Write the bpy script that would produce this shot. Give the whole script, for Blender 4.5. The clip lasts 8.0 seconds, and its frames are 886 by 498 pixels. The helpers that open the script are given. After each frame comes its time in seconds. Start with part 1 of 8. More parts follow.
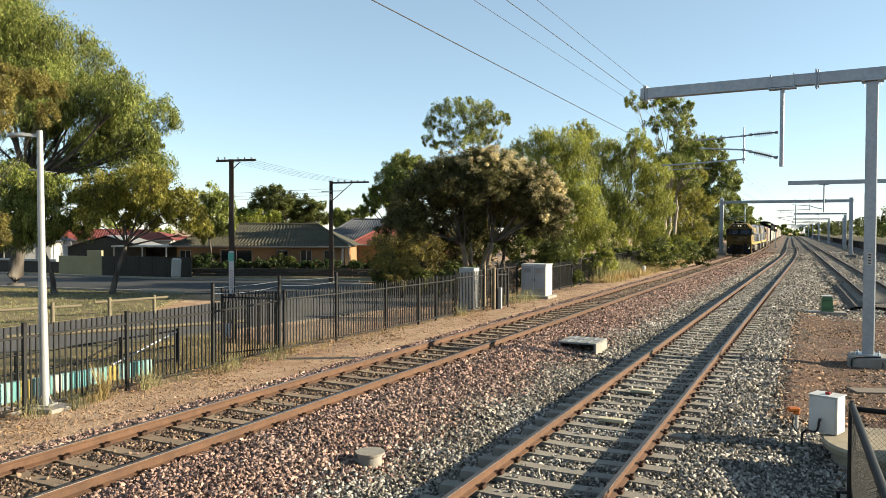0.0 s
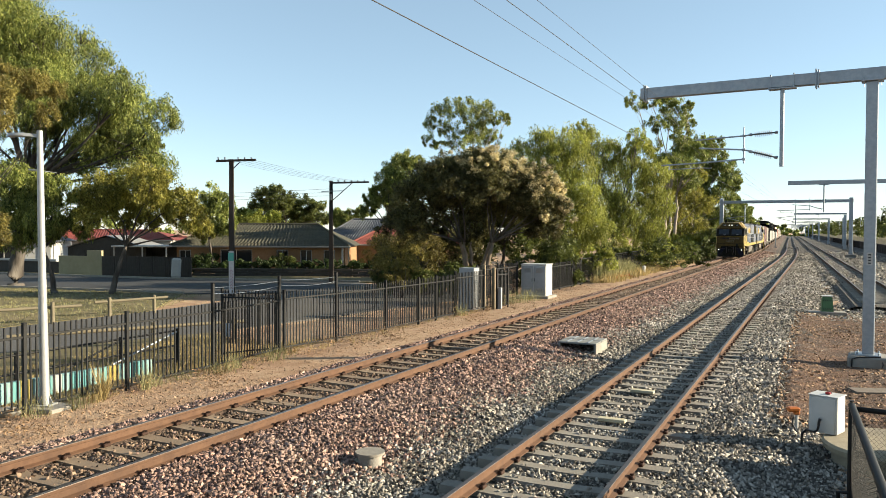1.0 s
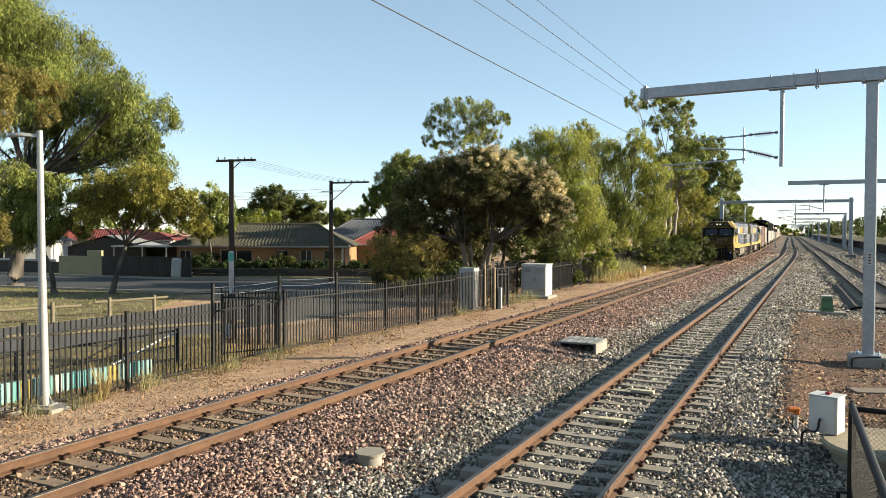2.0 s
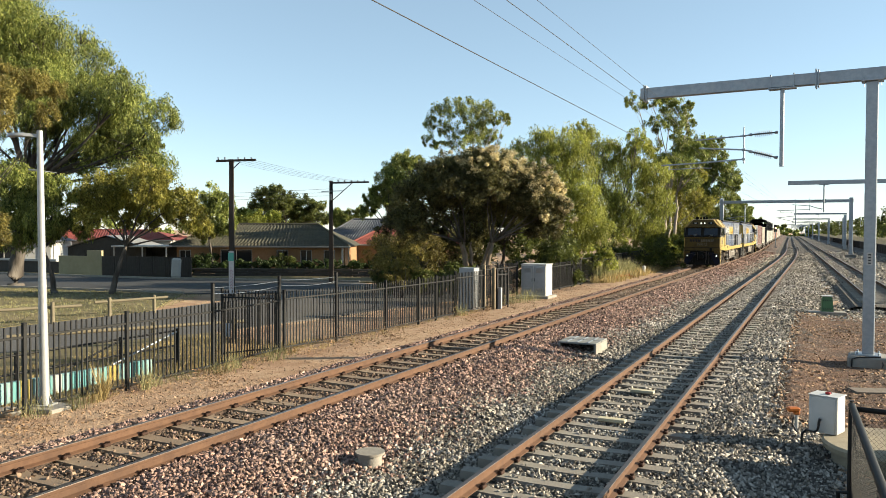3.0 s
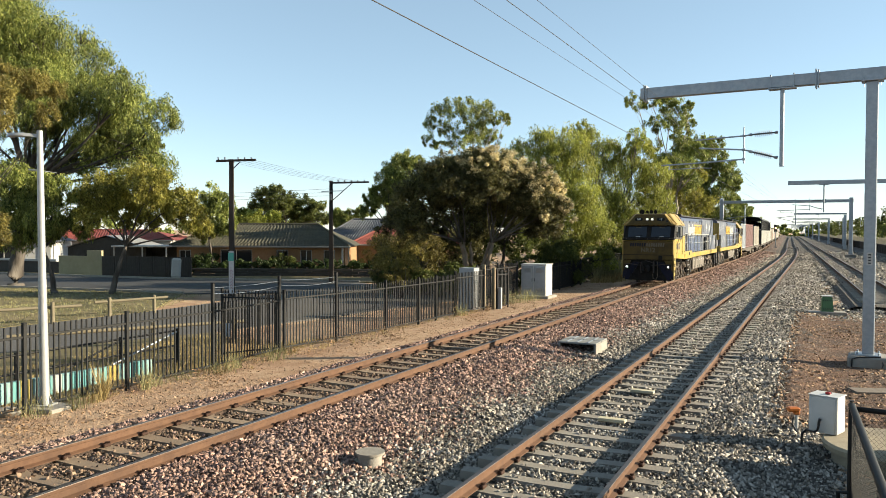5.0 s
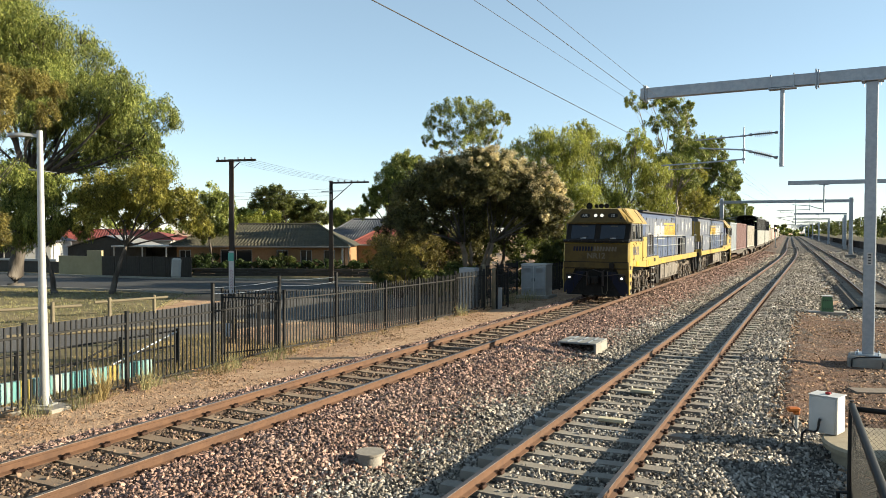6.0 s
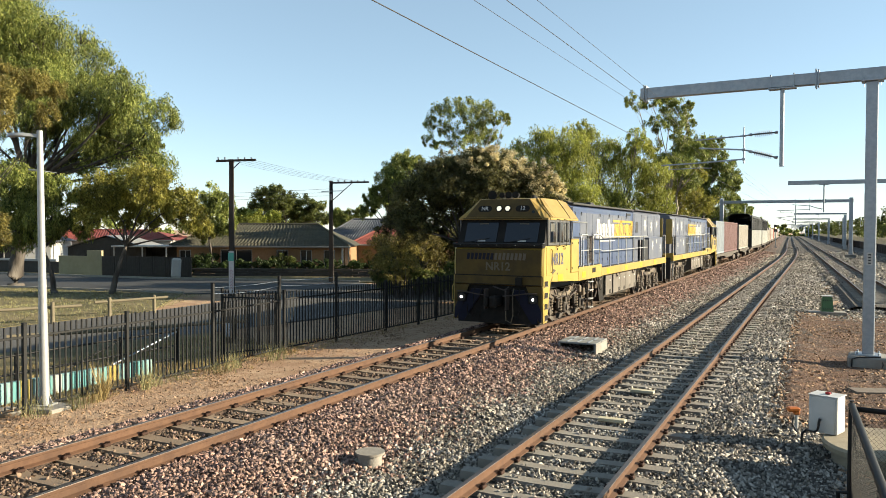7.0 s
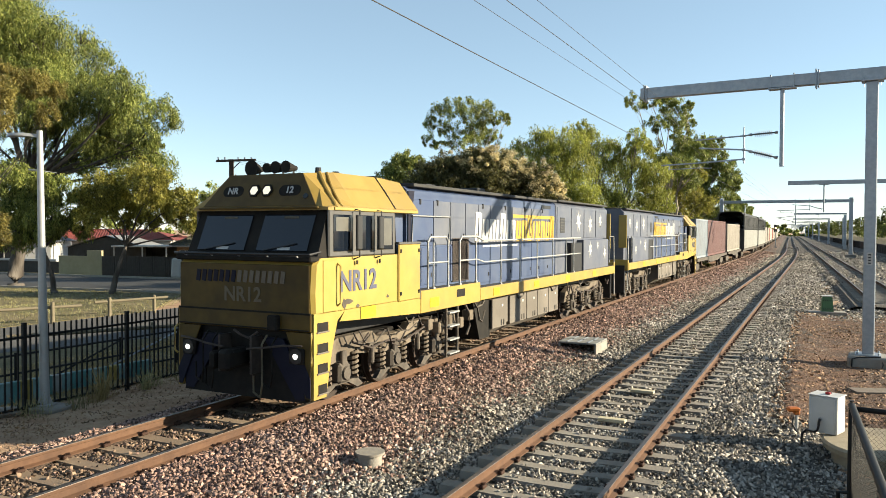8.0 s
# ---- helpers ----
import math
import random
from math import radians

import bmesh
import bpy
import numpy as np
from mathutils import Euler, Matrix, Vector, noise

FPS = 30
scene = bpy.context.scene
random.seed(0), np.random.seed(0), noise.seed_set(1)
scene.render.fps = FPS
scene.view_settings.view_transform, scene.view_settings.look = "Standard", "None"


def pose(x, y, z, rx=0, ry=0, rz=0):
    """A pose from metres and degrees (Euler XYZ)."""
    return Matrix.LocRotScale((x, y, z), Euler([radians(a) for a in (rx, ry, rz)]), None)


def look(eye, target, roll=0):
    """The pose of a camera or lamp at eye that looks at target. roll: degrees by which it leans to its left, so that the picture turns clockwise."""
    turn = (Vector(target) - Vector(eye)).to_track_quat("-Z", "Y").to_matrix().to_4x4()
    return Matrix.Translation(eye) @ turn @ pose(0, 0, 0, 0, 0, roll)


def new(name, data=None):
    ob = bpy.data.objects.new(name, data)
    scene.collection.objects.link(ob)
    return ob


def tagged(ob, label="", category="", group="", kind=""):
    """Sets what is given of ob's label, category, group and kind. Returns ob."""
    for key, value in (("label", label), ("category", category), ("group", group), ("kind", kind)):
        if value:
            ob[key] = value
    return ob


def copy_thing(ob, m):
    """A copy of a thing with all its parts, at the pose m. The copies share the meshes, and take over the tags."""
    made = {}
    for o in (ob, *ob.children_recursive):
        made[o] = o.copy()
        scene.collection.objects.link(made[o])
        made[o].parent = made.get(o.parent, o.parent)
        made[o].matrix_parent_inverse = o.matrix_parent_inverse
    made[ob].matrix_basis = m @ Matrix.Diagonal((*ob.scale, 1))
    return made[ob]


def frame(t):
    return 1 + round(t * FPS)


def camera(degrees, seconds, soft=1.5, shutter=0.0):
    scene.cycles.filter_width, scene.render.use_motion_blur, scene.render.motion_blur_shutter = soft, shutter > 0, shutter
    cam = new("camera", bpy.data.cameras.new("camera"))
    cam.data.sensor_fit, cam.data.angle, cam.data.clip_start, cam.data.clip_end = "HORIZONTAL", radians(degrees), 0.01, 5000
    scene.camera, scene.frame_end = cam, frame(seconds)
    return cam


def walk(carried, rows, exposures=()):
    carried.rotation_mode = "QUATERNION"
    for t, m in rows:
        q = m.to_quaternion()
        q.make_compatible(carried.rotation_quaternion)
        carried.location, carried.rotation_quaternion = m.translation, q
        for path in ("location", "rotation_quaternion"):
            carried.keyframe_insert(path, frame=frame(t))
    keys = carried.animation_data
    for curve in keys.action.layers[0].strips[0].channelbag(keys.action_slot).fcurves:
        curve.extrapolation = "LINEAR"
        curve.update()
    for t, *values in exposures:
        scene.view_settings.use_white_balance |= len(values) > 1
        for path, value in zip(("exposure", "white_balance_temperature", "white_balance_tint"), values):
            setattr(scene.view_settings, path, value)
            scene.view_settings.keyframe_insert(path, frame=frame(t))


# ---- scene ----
# the camera stands on a platform end, three metres above the rails
EYE_H = 3.02
cam = camera(61.04, 8.0, 0.6, 0.0)
PITCH, ROLL = 1.42, 0.2
here = pose(0, 0, EYE_H, 90 - PITCH, 0, 0) @ pose(0, 0, 0, 0, 0, ROLL)
walk(cam, [(0.0, here), (8.0, here)], [(0.0, 1.66, 6500, 10), (8.0, 1.66, 6500, 10)])

# low sun from the side, clear sky
SUN_EL, SUN_AZ = 17.5, 91.5          # degrees; azimuth from +y towards +x
world = bpy.data.worlds.new("sky")
scene.world = world
world.use_nodes = True
wn = world.node_tree
sky = wn.nodes.new("ShaderNodeTexSky")
sky.sky_type = "NISHITA"
sky.sun_disc = False
sky.sun_elevation = radians(SUN_EL)
sky.sun_rotation = radians(SUN_AZ)
sky.air_density, sky.dust_density, sky.ozone_density = 0.8, 0.0, 2.0
hazy = wn.nodes.new("ShaderNodeHueSaturation")      # thin bright haze in the evening sky
hazy.inputs["Saturation"].default_value = 0.8
hazy.inputs["Hue"].default_value = 0.482
wn.links.new(sky.outputs[0], hazy.inputs["Color"])
veil = wn.nodes.new("ShaderNodeMix")                # even veil of haze over the whole sky
veil.data_type = "RGBA"
veil.inputs[0].default_value = 0.26
veil.inputs[7].default_value = (2.3, 3.2, 4.05, 1.0)
wn.links.new(hazy.outputs[0], veil.inputs[6])
wn.links.new(veil.outputs[2], wn.nodes["Background"].inputs[0])
wn.nodes["Background"].inputs[1].default_value = 0.068
sun = new("sun", bpy.data.lights.new("sun", "SUN"))
sun.data.energy = 5.0
sun.data.angle = radians(0.6)
sun.data.color = (1.0, 0.88, 0.65)
to_sun = Vector((math.sin(radians(SUN_AZ)) * math.cos(radians(SUN_EL)), math.cos(radians(SUN_AZ)) * math.cos(radians(SUN_EL)), math.sin(radians(SUN_EL))))
sun.matrix_world = look(to_sun * 200, (0, 0, 0))


# ---------------------------------------------------------------- helpers
class Mesh:
    """Collects vertices and faces for one mesh."""

    def __init__(self):
        self.v, self.f = [], []

    def add(self, verts, faces):
        o = len(self.v)
        self.v.extend([tuple(p) for p in verts])
        self.f.extend([tuple(i + o for i in f) for f in faces])
        return self

    def box(self, c, s, m=None, b=0.0):
        """A box of centre c and full size s, with its edges cut by b."""
        hx, hy, hz = s[0] / 2, s[1] / 2, s[2] / 2
        if b > 0:
            b = min(b, hx * 0.9, hy * 0.9, hz * 0.9)
            vs, idx = [], {}
            for sx in (-1, 1):
                for sy in (-1, 1):
                    for sz in (-1, 1):
                        for k in range(3):
                            p = [sx * (hx - b), sy * (hy - b), sz * (hz - b)]
                            p[k] = (sx * hx, sy * hy, sz * hz)[k]
                            idx[(sx, sy, sz, k)] = len(vs)
                            vs.append(p)
            fs = []
            for k in range(3):
                i, j = (k + 1) % 3, (k + 2) % 3
                for sk in (-1, 1):
                    ring = []
                    for si, sj in ((-1, -1), (1, -1), (1, 1), (-1, 1)):
                        s3 = [0, 0, 0]
                        s3[k], s3[i], s3[j] = sk, si, sj
                        ring.append(idx[(*s3, k)])
                    fs.append(tuple(ring) if sk > 0 else tuple(reversed(ring)))
                for si, sj in ((-1, -1), (1, -1), (1, 1), (-1, 1)):
                    s3 = [0, 0, 0]
                    s3[i], s3[j] = si, sj
                    lo, hi = list(s3), list(s3)
                    lo[k], hi[k] = -1, 1
                    q = (idx[(*lo, i)], idx[(*lo, j)], idx[(*hi, j)], idx[(*hi, i)])
                    fs.append(q if si * sj < 0 else tuple(reversed(q)))
            for sx in (-1, 1):
                for sy in (-1, 1):
                    for sz in (-1, 1):
                        q = tuple(idx[(sx, sy, sz, k)] for k in range(3))
                        fs.append(q if sx * sy * sz > 0 else tuple(reversed(q)))
        else:
            vs = [(x, y, z) for x in (-hx, hx) for y in (-hy, hy) for z in (-hz, hz)]
            fs = [(0, 1, 3, 2), (4, 6, 7, 5), (0, 4, 5, 1), (2, 3, 7, 6), (0, 2, 6, 4), (1, 5, 7, 3)]
        c = Vector(c)
        vs = [(m @ Vector(p) if m else Vector(p)) + c for p in vs]
        return self.add(vs, fs)

    def bar(self, a, b, w, h, cut=0.0):
        """A square bar from a to b, w wide and h high."""
        a, b = Vector(a), Vector(b)
        d = b - a
        q = d.to_track_quat("Y", "Z").to_matrix()
        return self.box((a + b) / 2, (w, d.length, h), q, cut)

    def cyl(self, a, b, r0, r1=None, n=10, caps=True):
        a, b = Vector(a), Vector(b)
        r1 = r0 if r1 is None else r1
        q = (b - a).to_track_quat("Z", "X").to_matrix()
        vs, fs = [], []
        for p, r in ((a, r0), (b, r1)):
            for i in range(n):
                t = 2 * math.pi * i / n
                vs.append(p + q @ Vector((r * math.cos(t), r * math.sin(t), 0)))
        for i in range(n):
            j = (i + 1) % n
            fs.append((i, j, n + j, n + i))
        if caps:
            fs.append(tuple(reversed(range(n))))
            fs.append(tuple(range(n, 2 * n)))
        return self.add(vs, fs)

    def tube(self, pts, r, n=6, taper=None):
        pts = [Vector(p) for p in pts]
        vs, fs = [], []
        for k, p in enumerate(pts):
            d = (pts[min(k + 1, len(pts) - 1)] - pts[max(k - 1, 0)])
            q = d.to_track_quat("Z", "X").to_matrix()
            rr = r if taper is None else taper[k]
            for i in range(n):
                t = 2 * math.pi * i / n
                vs.append(p + q @ Vector((rr * math.cos(t), rr * math.sin(t), 0)))
        for k in range(len(pts) - 1):
            for i in range(n):
                j = (i + 1) % n
                fs.append((k * n + i, k * n + j, (k + 1) * n + j, (k + 1) * n + i))
        fs.append(tuple(reversed(range(n))))
        fs.append(tuple(range((len(pts) - 1) * n, len(pts) * n)))
        return self.add(vs, fs)

    def prism(self, outline, axis, lo, hi):
        """An outline of two coordinates drawn out along an axis (0, 1 or 2) from lo to hi."""
        n = len(outline)
        vs = []
        for w in (lo, hi):
            for p in outline:
                q = list(p)
                q.insert(axis, w)
                vs.append(q)
        fs = [(i, (i + 1) % n, n + (i + 1) % n, n + i) for i in range(n)]
        fs += [tuple(reversed(range(n))), tuple(range(n, 2 * n))]
        return self.add(vs, fs)

    def loft(self, rings, closed=True, caps=True):
        n = len(rings[0])
        vs = [p for r in rings for p in r]
        fs = []
        for k in range(len(rings) - 1):
            for i in range(n if closed else n - 1):
                j = (i + 1) % n
                fs.append((k * n + i, k * n + j, (k + 1) * n + j, (k + 1) * n + i))
        if caps and closed:
            fs += [tuple(reversed(range(n))), tuple(range((len(rings) - 1) * n, len(rings) * n))]
        return self.add(vs, fs)

    def sphere(self, c, r, n=8, k=5, s=(1, 1, 1)):
        vs, fs = [], []
        for j in range(1, k):
            ph = math.pi * j / k
            for i in range(n):
                th = 2 * math.pi * i / n
                vs.append((c[0] + r * s[0] * math.sin(ph) * math.cos(th), c[1] + r * s[1] * math.sin(ph) * math.sin(th), c[2] + r * s[2] * math.cos(ph)))
        top, bot = len(vs), len(vs) + 1
        vs += [(c[0], c[1], c[2] + r * s[2]), (c[0], c[1], c[2] - r * s[2])]
        for j in range(k - 2):
            for i in range(n):
                i2 = (i + 1) % n
                fs.append((j * n + i, (j + 1) * n + i, (j + 1) * n + i2, j * n + i2))
        for i in range(n):
            i2 = (i + 1) % n
            fs.append((top, i, i2))
            fs.append((bot, (k - 2) * n + i2, (k - 2) * n + i))
        return self.add(vs, fs)

    def data(self, name, mat, smooth=False, fix=True):
        me = bpy.data.meshes.new(name)
        me.from_pydata(self.v, [], self.f)
        if fix and len(self.f) < 20000:
            bm = bmesh.new()
            bm.from_mesh(me)
            bmesh.ops.recalc_face_normals(bm, faces=bm.faces)
            bm.to_mesh(me)
            bm.free()
        if mat:
            me.materials.append(mat)
        if smooth:
            me.shade_smooth()
            if smooth != "all":
                me.set_sharp_from_angle(angle=radians(38))
        me.update()
        return me


def part(name, mesh, mat, parent=None, label="", smooth=False, m=None):
    """One mesh object under a thing or under a part."""
    me = mesh if isinstance(mesh, bpy.types.Mesh) else mesh.data(name, mat, smooth)
    ob = new(name, me)
    ob.parent = parent
    if m is not None:
        ob.matrix_basis = m
    return tagged(ob, label)


def thing(name, label, category, group="", kind="", m=None):
    ob = new(name)
    ob.empty_display_size = 0.2
    if m is not None:
        ob.matrix_basis = m
    return tagged(ob, label, category, group, kind)


def raw_mesh(name, verts, faces, mat, smooth=False):
    """A large mesh from numpy arrays of vertices (n, 3) and faces (m, k)."""
    me = bpy.data.meshes.new(name)
    nv, nf, k = len(verts), len(faces), faces.shape[1]
    me.vertices.add(nv)
    me.vertices.foreach_set("co", np.ascontiguousarray(verts, dtype=np.float32).ravel())
    me.loops.add(nf * k)
    me.loops.foreach_set("vertex_index", np.ascontiguousarray(faces, dtype=np.int32).ravel())
    me.polygons.add(nf)
    me.polygons.foreach_set("loop_start", np.arange(0, nf * k, k, dtype=np.int32))
    me.update(calc_edges=True)
    me.validate()
    me.materials.append(mat)
    if smooth:
        me.shade_smooth()
    return me


# ---------------------------------------------------------------- the plan of the line
A0, BEND = math.atan(0.498), radians(1.7)
S1, S2 = 85.0, 150.0


def heading(s):
    k = min(max((s - S1) / (S2 - S1), 0.0), 1.0)
    return A0 - BEND * k


def axis_point(s):
    """The reference line: straight, a slight bend to the left, straight again."""
    x, y = math.sin(A0) * min(s, S1), math.cos(A0) * min(s, S1)
    if s > S1:
        n = 12
        top = min(s, S2)
        for i in range(n):
            q = S1 + (top - S1) * (i + 0.5) / n
            x += math.sin(heading(q)) * (top - S1) / n
            y += math.cos(heading(q)) * (top - S1) / n
    if s > S2:
        x += math.sin(heading(S2)) * (s - S2)
        y += math.cos(heading(S2)) * (s - S2)
    return x, y


def along(s, d, z=0.0):
    """A point s metres along the line and d metres to its right."""
    x, y = axis_point(s)
    h = heading(s)
    return Vector((x + d * math.cos(h), y - d * math.sin(h), z))


def along_pose(s, d, z=0.0, turn=0.0):
    p = along(s, d, z)
    return pose(p.x, p.y, p.z, 0, 0, -math.degrees(heading(s)) + turn)


D_F, D_B = -8.64, -3.16              # the freight track and the broad-gauge track
Z_B = -0.21
C_A = math.atan(0.461)               # the far track runs at its own angle
C_0 = Vector((26.36, 44.6, Z_B)) - Vector((math.cos(C_A), -math.sin(C_A), 0)) * 0.83


def along_c(s, d=0.0, z=0.0):
    return Vector((C_0.x + math.sin(C_A) * s + math.cos(C_A) * d, C_0.y + math.cos(C_A) * s - math.sin(C_A) * d, z))


# ---------------------------------------------------------------- materials
TONE = 0.485        # one scale on every base colour, kept low against the raised exposure


def material(name, col, rough=0.7, metal=0.0, col2=None, scale=4.0, col3=None, scale3=0.6, bump=0.0, bscale=40.0, rand=0.0, island=0.0, spec=0.4, detail=6.0, amount3=0.5, stretch=None, lo=0.35, hi=0.65):
    """A surface with grain (col to col2), patches (col3), relief and a shift from piece to piece."""
    col, col2, col3 = [c and tuple(v * TONE for v in c) for c in (col, col2, col3)]
    mat = bpy.data.materials.new(name)
    mat.use_nodes = True
    nt = mat.node_tree
    L = nt.links.new
    bsdf = nt.nodes["Principled BSDF"]
    bsdf.inputs["Roughness"].default_value = rough
    bsdf.inputs["Metallic"].default_value = metal
    bsdf.inputs["Specular IOR Level"].default_value = spec
    tc = nt.nodes.new("ShaderNodeTexCoord")
    coord = tc.outputs["Object"]
    if stretch:
        mp = nt.nodes.new("ShaderNodeMapping")
        mp.inputs["Scale"].default_value = stretch
        L(coord, mp.inputs[0])
        coord = mp.outputs[0]

    def noise_tex(sc, det=detail):
        n = nt.nodes.new("ShaderNodeTexNoise")
        n.inputs["Scale"].default_value = sc
        n.inputs["Detail"].default_value = det
        n.inputs["Roughness"].default_value = 0.62
        L(coord, n.inputs["Vector"])
        return n.outputs[0]

    def ramp(src, lo, hi):
        r = nt.nodes.new("ShaderNodeMapRange")
        r.inputs[1].default_value, r.inputs[2].default_value = lo, hi
        L(src, r.inputs[0])
        return r.outputs[0]

    def mix(fac, a, b, blend="MIX"):
        m = nt.nodes.new("ShaderNodeMix")
        m.data_type, m.blend_type = "RGBA", blend
        for sock, val in ((m.inputs[0], fac), (m.inputs[6], a), (m.inputs[7], b)):
            if isinstance(val, bpy.types.NodeSocket):
                L(val, sock)
            else:
                sock.default_value = val if isinstance(val, float) else (*val[:3], 1.0)
        return m.outputs[2]

    out = (*col, 1.0)
    if col2:
        out = mix(ramp(noise_tex(scale), lo, hi), col, col2)
    if col3:
        r = ramp(noise_tex(scale3, 4.0), 0.45, 0.68)
        mm = nt.nodes.new("ShaderNodeMath")
        mm.operation = "MULTIPLY"
        mm.inputs[1].default_value = amount3
        L(r, mm.inputs[0])
        out = mix(mm.outputs[0], out, col3)
    if rand or island:
        if rand:
            src = nt.nodes.new("ShaderNodeObjectInfo").outputs["Random"]
        else:
            src = nt.nodes.new("ShaderNodeNewGeometry").outputs["Random Per Island"]
        k = rand or island
        mr = nt.nodes.new("ShaderNodeMapRange")
        mr.inputs[3].default_value, mr.inputs[4].default_value = 1 - k, 1 + k
        L(src, mr.inputs[0])
        hsv = nt.nodes.new("ShaderNodeHueSaturation")
        L(mr.outputs[0], hsv.inputs["Value"])
        if isinstance(out, bpy.types.NodeSocket):
            L(out, hsv.inputs["Color"])
        else:
            hsv.inputs["Color"].default_value = out
        out = hsv.outputs[0]
    if isinstance(out, bpy.types.NodeSocket):
        L(out, bsdf.inputs["Base Color"])
    else:
        bsdf.inputs["Base Color"].default_value = out
    if bump:
        b = nt.nodes.new("ShaderNodeBump")
        b.inputs["Strength"].default_value = 1.0
        b.inputs["Distance"].default_value = bump
        L(noise_tex(bscale, 3.0), b.inputs["Height"])
        L(b.outputs[0], bsdf.inputs["Normal"])
    return mat


def leaf_material(name, dark, light, tip=None, through_light=0.4):
    """Leaves: a shade of their own each, and light that comes through them."""
    dark, light, tip = [c and tuple(v * 0.80 for v in c) for c in (dark, light, tip)]
    mat = bpy.data.materials.new(name)
    mat.use_nodes = True
    nt = mat.node_tree
    L = nt.links.new
    nt.nodes.remove(nt.nodes["Principled BSDF"])
    geo = nt.nodes.new("ShaderNodeNewGeometry")
    r = nt.nodes.new("ShaderNodeValToRGB")
    r.color_ramp.elements[0].color = (*dark, 1)
    r.color_ramp.elements[1].color = (*light, 1)
    if tip:
        el = r.color_ramp.elements.new(0.93)
        el.color = (*light, 1)
        r.color_ramp.elements[-1].color = (*tip, 1)
    L(geo.outputs["Random Per Island"], r.inputs[0])
    tc = nt.nodes.new("ShaderNodeTexCoord")
    n = nt.nodes.new("ShaderNodeTexNoise")
    n.inputs["Scale"].default_value = 0.45
    n.inputs["Detail"].default_value = 3
    L(tc.outputs["Object"], n.inputs["Vector"])
    mr = nt.nodes.new("ShaderNodeMapRange")
    mr.inputs[1].default_value, mr.inputs[2].default_value = 0.3, 0.7
    mr.inputs[3].default_value, mr.inputs[4].default_value = 0.58, 1.5
    L(n.outputs[0], mr.inputs[0])
    hsv = nt.nodes.new("ShaderNodeHueSaturation")
    L(mr.outputs[0], hsv.inputs["Value"])
    L(r.outputs[0], hsv.inputs["Color"])
    d = nt.nodes.new("ShaderNodeBsdfPrincipled")
    d.inputs["Roughness"].default_value = 0.55
    d.inputs["Specular IOR Level"].default_value = 0.3
    t = nt.nodes.new("ShaderNodeBsdfTranslucent")
    mx = nt.nodes.new("ShaderNodeMixShader")
    mx.inputs[0].default_value = through_light
    L(hsv.outputs[0], d.inputs["Base Color"])
    L(hsv.outputs[0], t.inputs["Color"])
    L(d.outputs[0], mx.inputs[1])
    L(t.outputs[0], mx.inputs[2])
    L(mx.outputs[0], nt.nodes["Material Output"].inputs["Surface"])
    return mat


def glow(name, col, power):
    mat = material(name, (0.8, 0.8, 0.75), 0.3)
    b = mat.node_tree.nodes["Principled BSDF"]
    b.inputs["Emission Color"].default_value = (*col, 1)
    b.inputs["Emission Strength"].default_value = power
    return mat


M = {}
M["dirt"] = material("dirt", (0.58, 0.35, 0.20), 0.95, 0, (0.78, 0.54, 0.34), 2.2, (0.44, 0.24, 0.13), 0.45, 0.05, 14.0, amount3=0.75)
# beds darker than their stones: shade of the gaps put into the colour
M["ballast_pink"] = material("ballast_pink", (0.075, 0.05, 0.04), 0.9, 0, (0.32, 0.215, 0.165), 9.0, (0.17, 0.105, 0.07), 0.5, 0.06, 16.0)
M["ballast_grey"] = material("ballast_grey", (0.045, 0.04, 0.034), 0.9, 0, (0.23, 0.20, 0.165), 9.0, (0.15, 0.11, 0.08), 0.4, 0.06, 16.0)
M["stone_pink"] = material("stone_pink", (0.56, 0.36, 0.285), 0.85, 0, (0.35, 0.215, 0.17), 12.0, (0.56, 0.42, 0.35), 0.5, 0, 1, 0, 0.8)
M["stone_grey"] = material("stone_grey", (0.48, 0.43, 0.36), 0.85, 0, (0.33, 0.29, 0.235), 12.0, (0.95, 0.90, 0.82), 0.4, 0, 1, 0, 0.8)
M["rail"] = material("rail_rust", (0.155, 0.074, 0.038), 0.8, 0.1, (0.215, 0.108, 0.056), 6.0, (0.085, 0.045, 0.028), 1.2, 0.002, 60.0)
M["rail_head"] = material("rail_head", (0.26, 0.20, 0.165), 0.38, 0.8, (0.34, 0.27, 0.225), 20.0)
M["stone_brown"] = material("stone_brown", (0.36, 0.245, 0.165), 0.85, 0, (0.22, 0.145, 0.095), 12.0, (0.20, 0.15, 0.11), 0.5, 0, 1, 0, 0.75)
M["sleeper_rust"] = material("sleeper_rust", (0.34, 0.24, 0.155), 0.9, 0, (0.44, 0.32, 0.215), 8.0, (0.18, 0.12, 0.09), 2.0, 0.004, 40.0, 0.15)
M["sleeper_grey"] = material("sleeper_grey", (0.36, 0.325, 0.27), 0.9, 0, (0.44, 0.40, 0.335), 8.0, (0.33, 0.26, 0.2), 1.5, 0.004, 40.0, 0.12)
M["clip"] = material("clip_rust", (0.07, 0.035, 0.022), 0.8, 0.3, (0.11, 0.05, 0.03), 20.0)
M["galv"] = material("galvanised", (0.48, 0.54, 0.61), 0.42, 0.5, (0.60, 0.66, 0.72), 9.0, (0.38, 0.43, 0.49), 1.5, 0.001, 30.0)
M["lamp_grey"] = material("lamp_grey", (0.62, 0.62, 0.6), 0.45, 0.3, (0.7, 0.7, 0.68), 6.0, (0.5, 0.5, 0.49), 1.0, 0.001, 30.0)
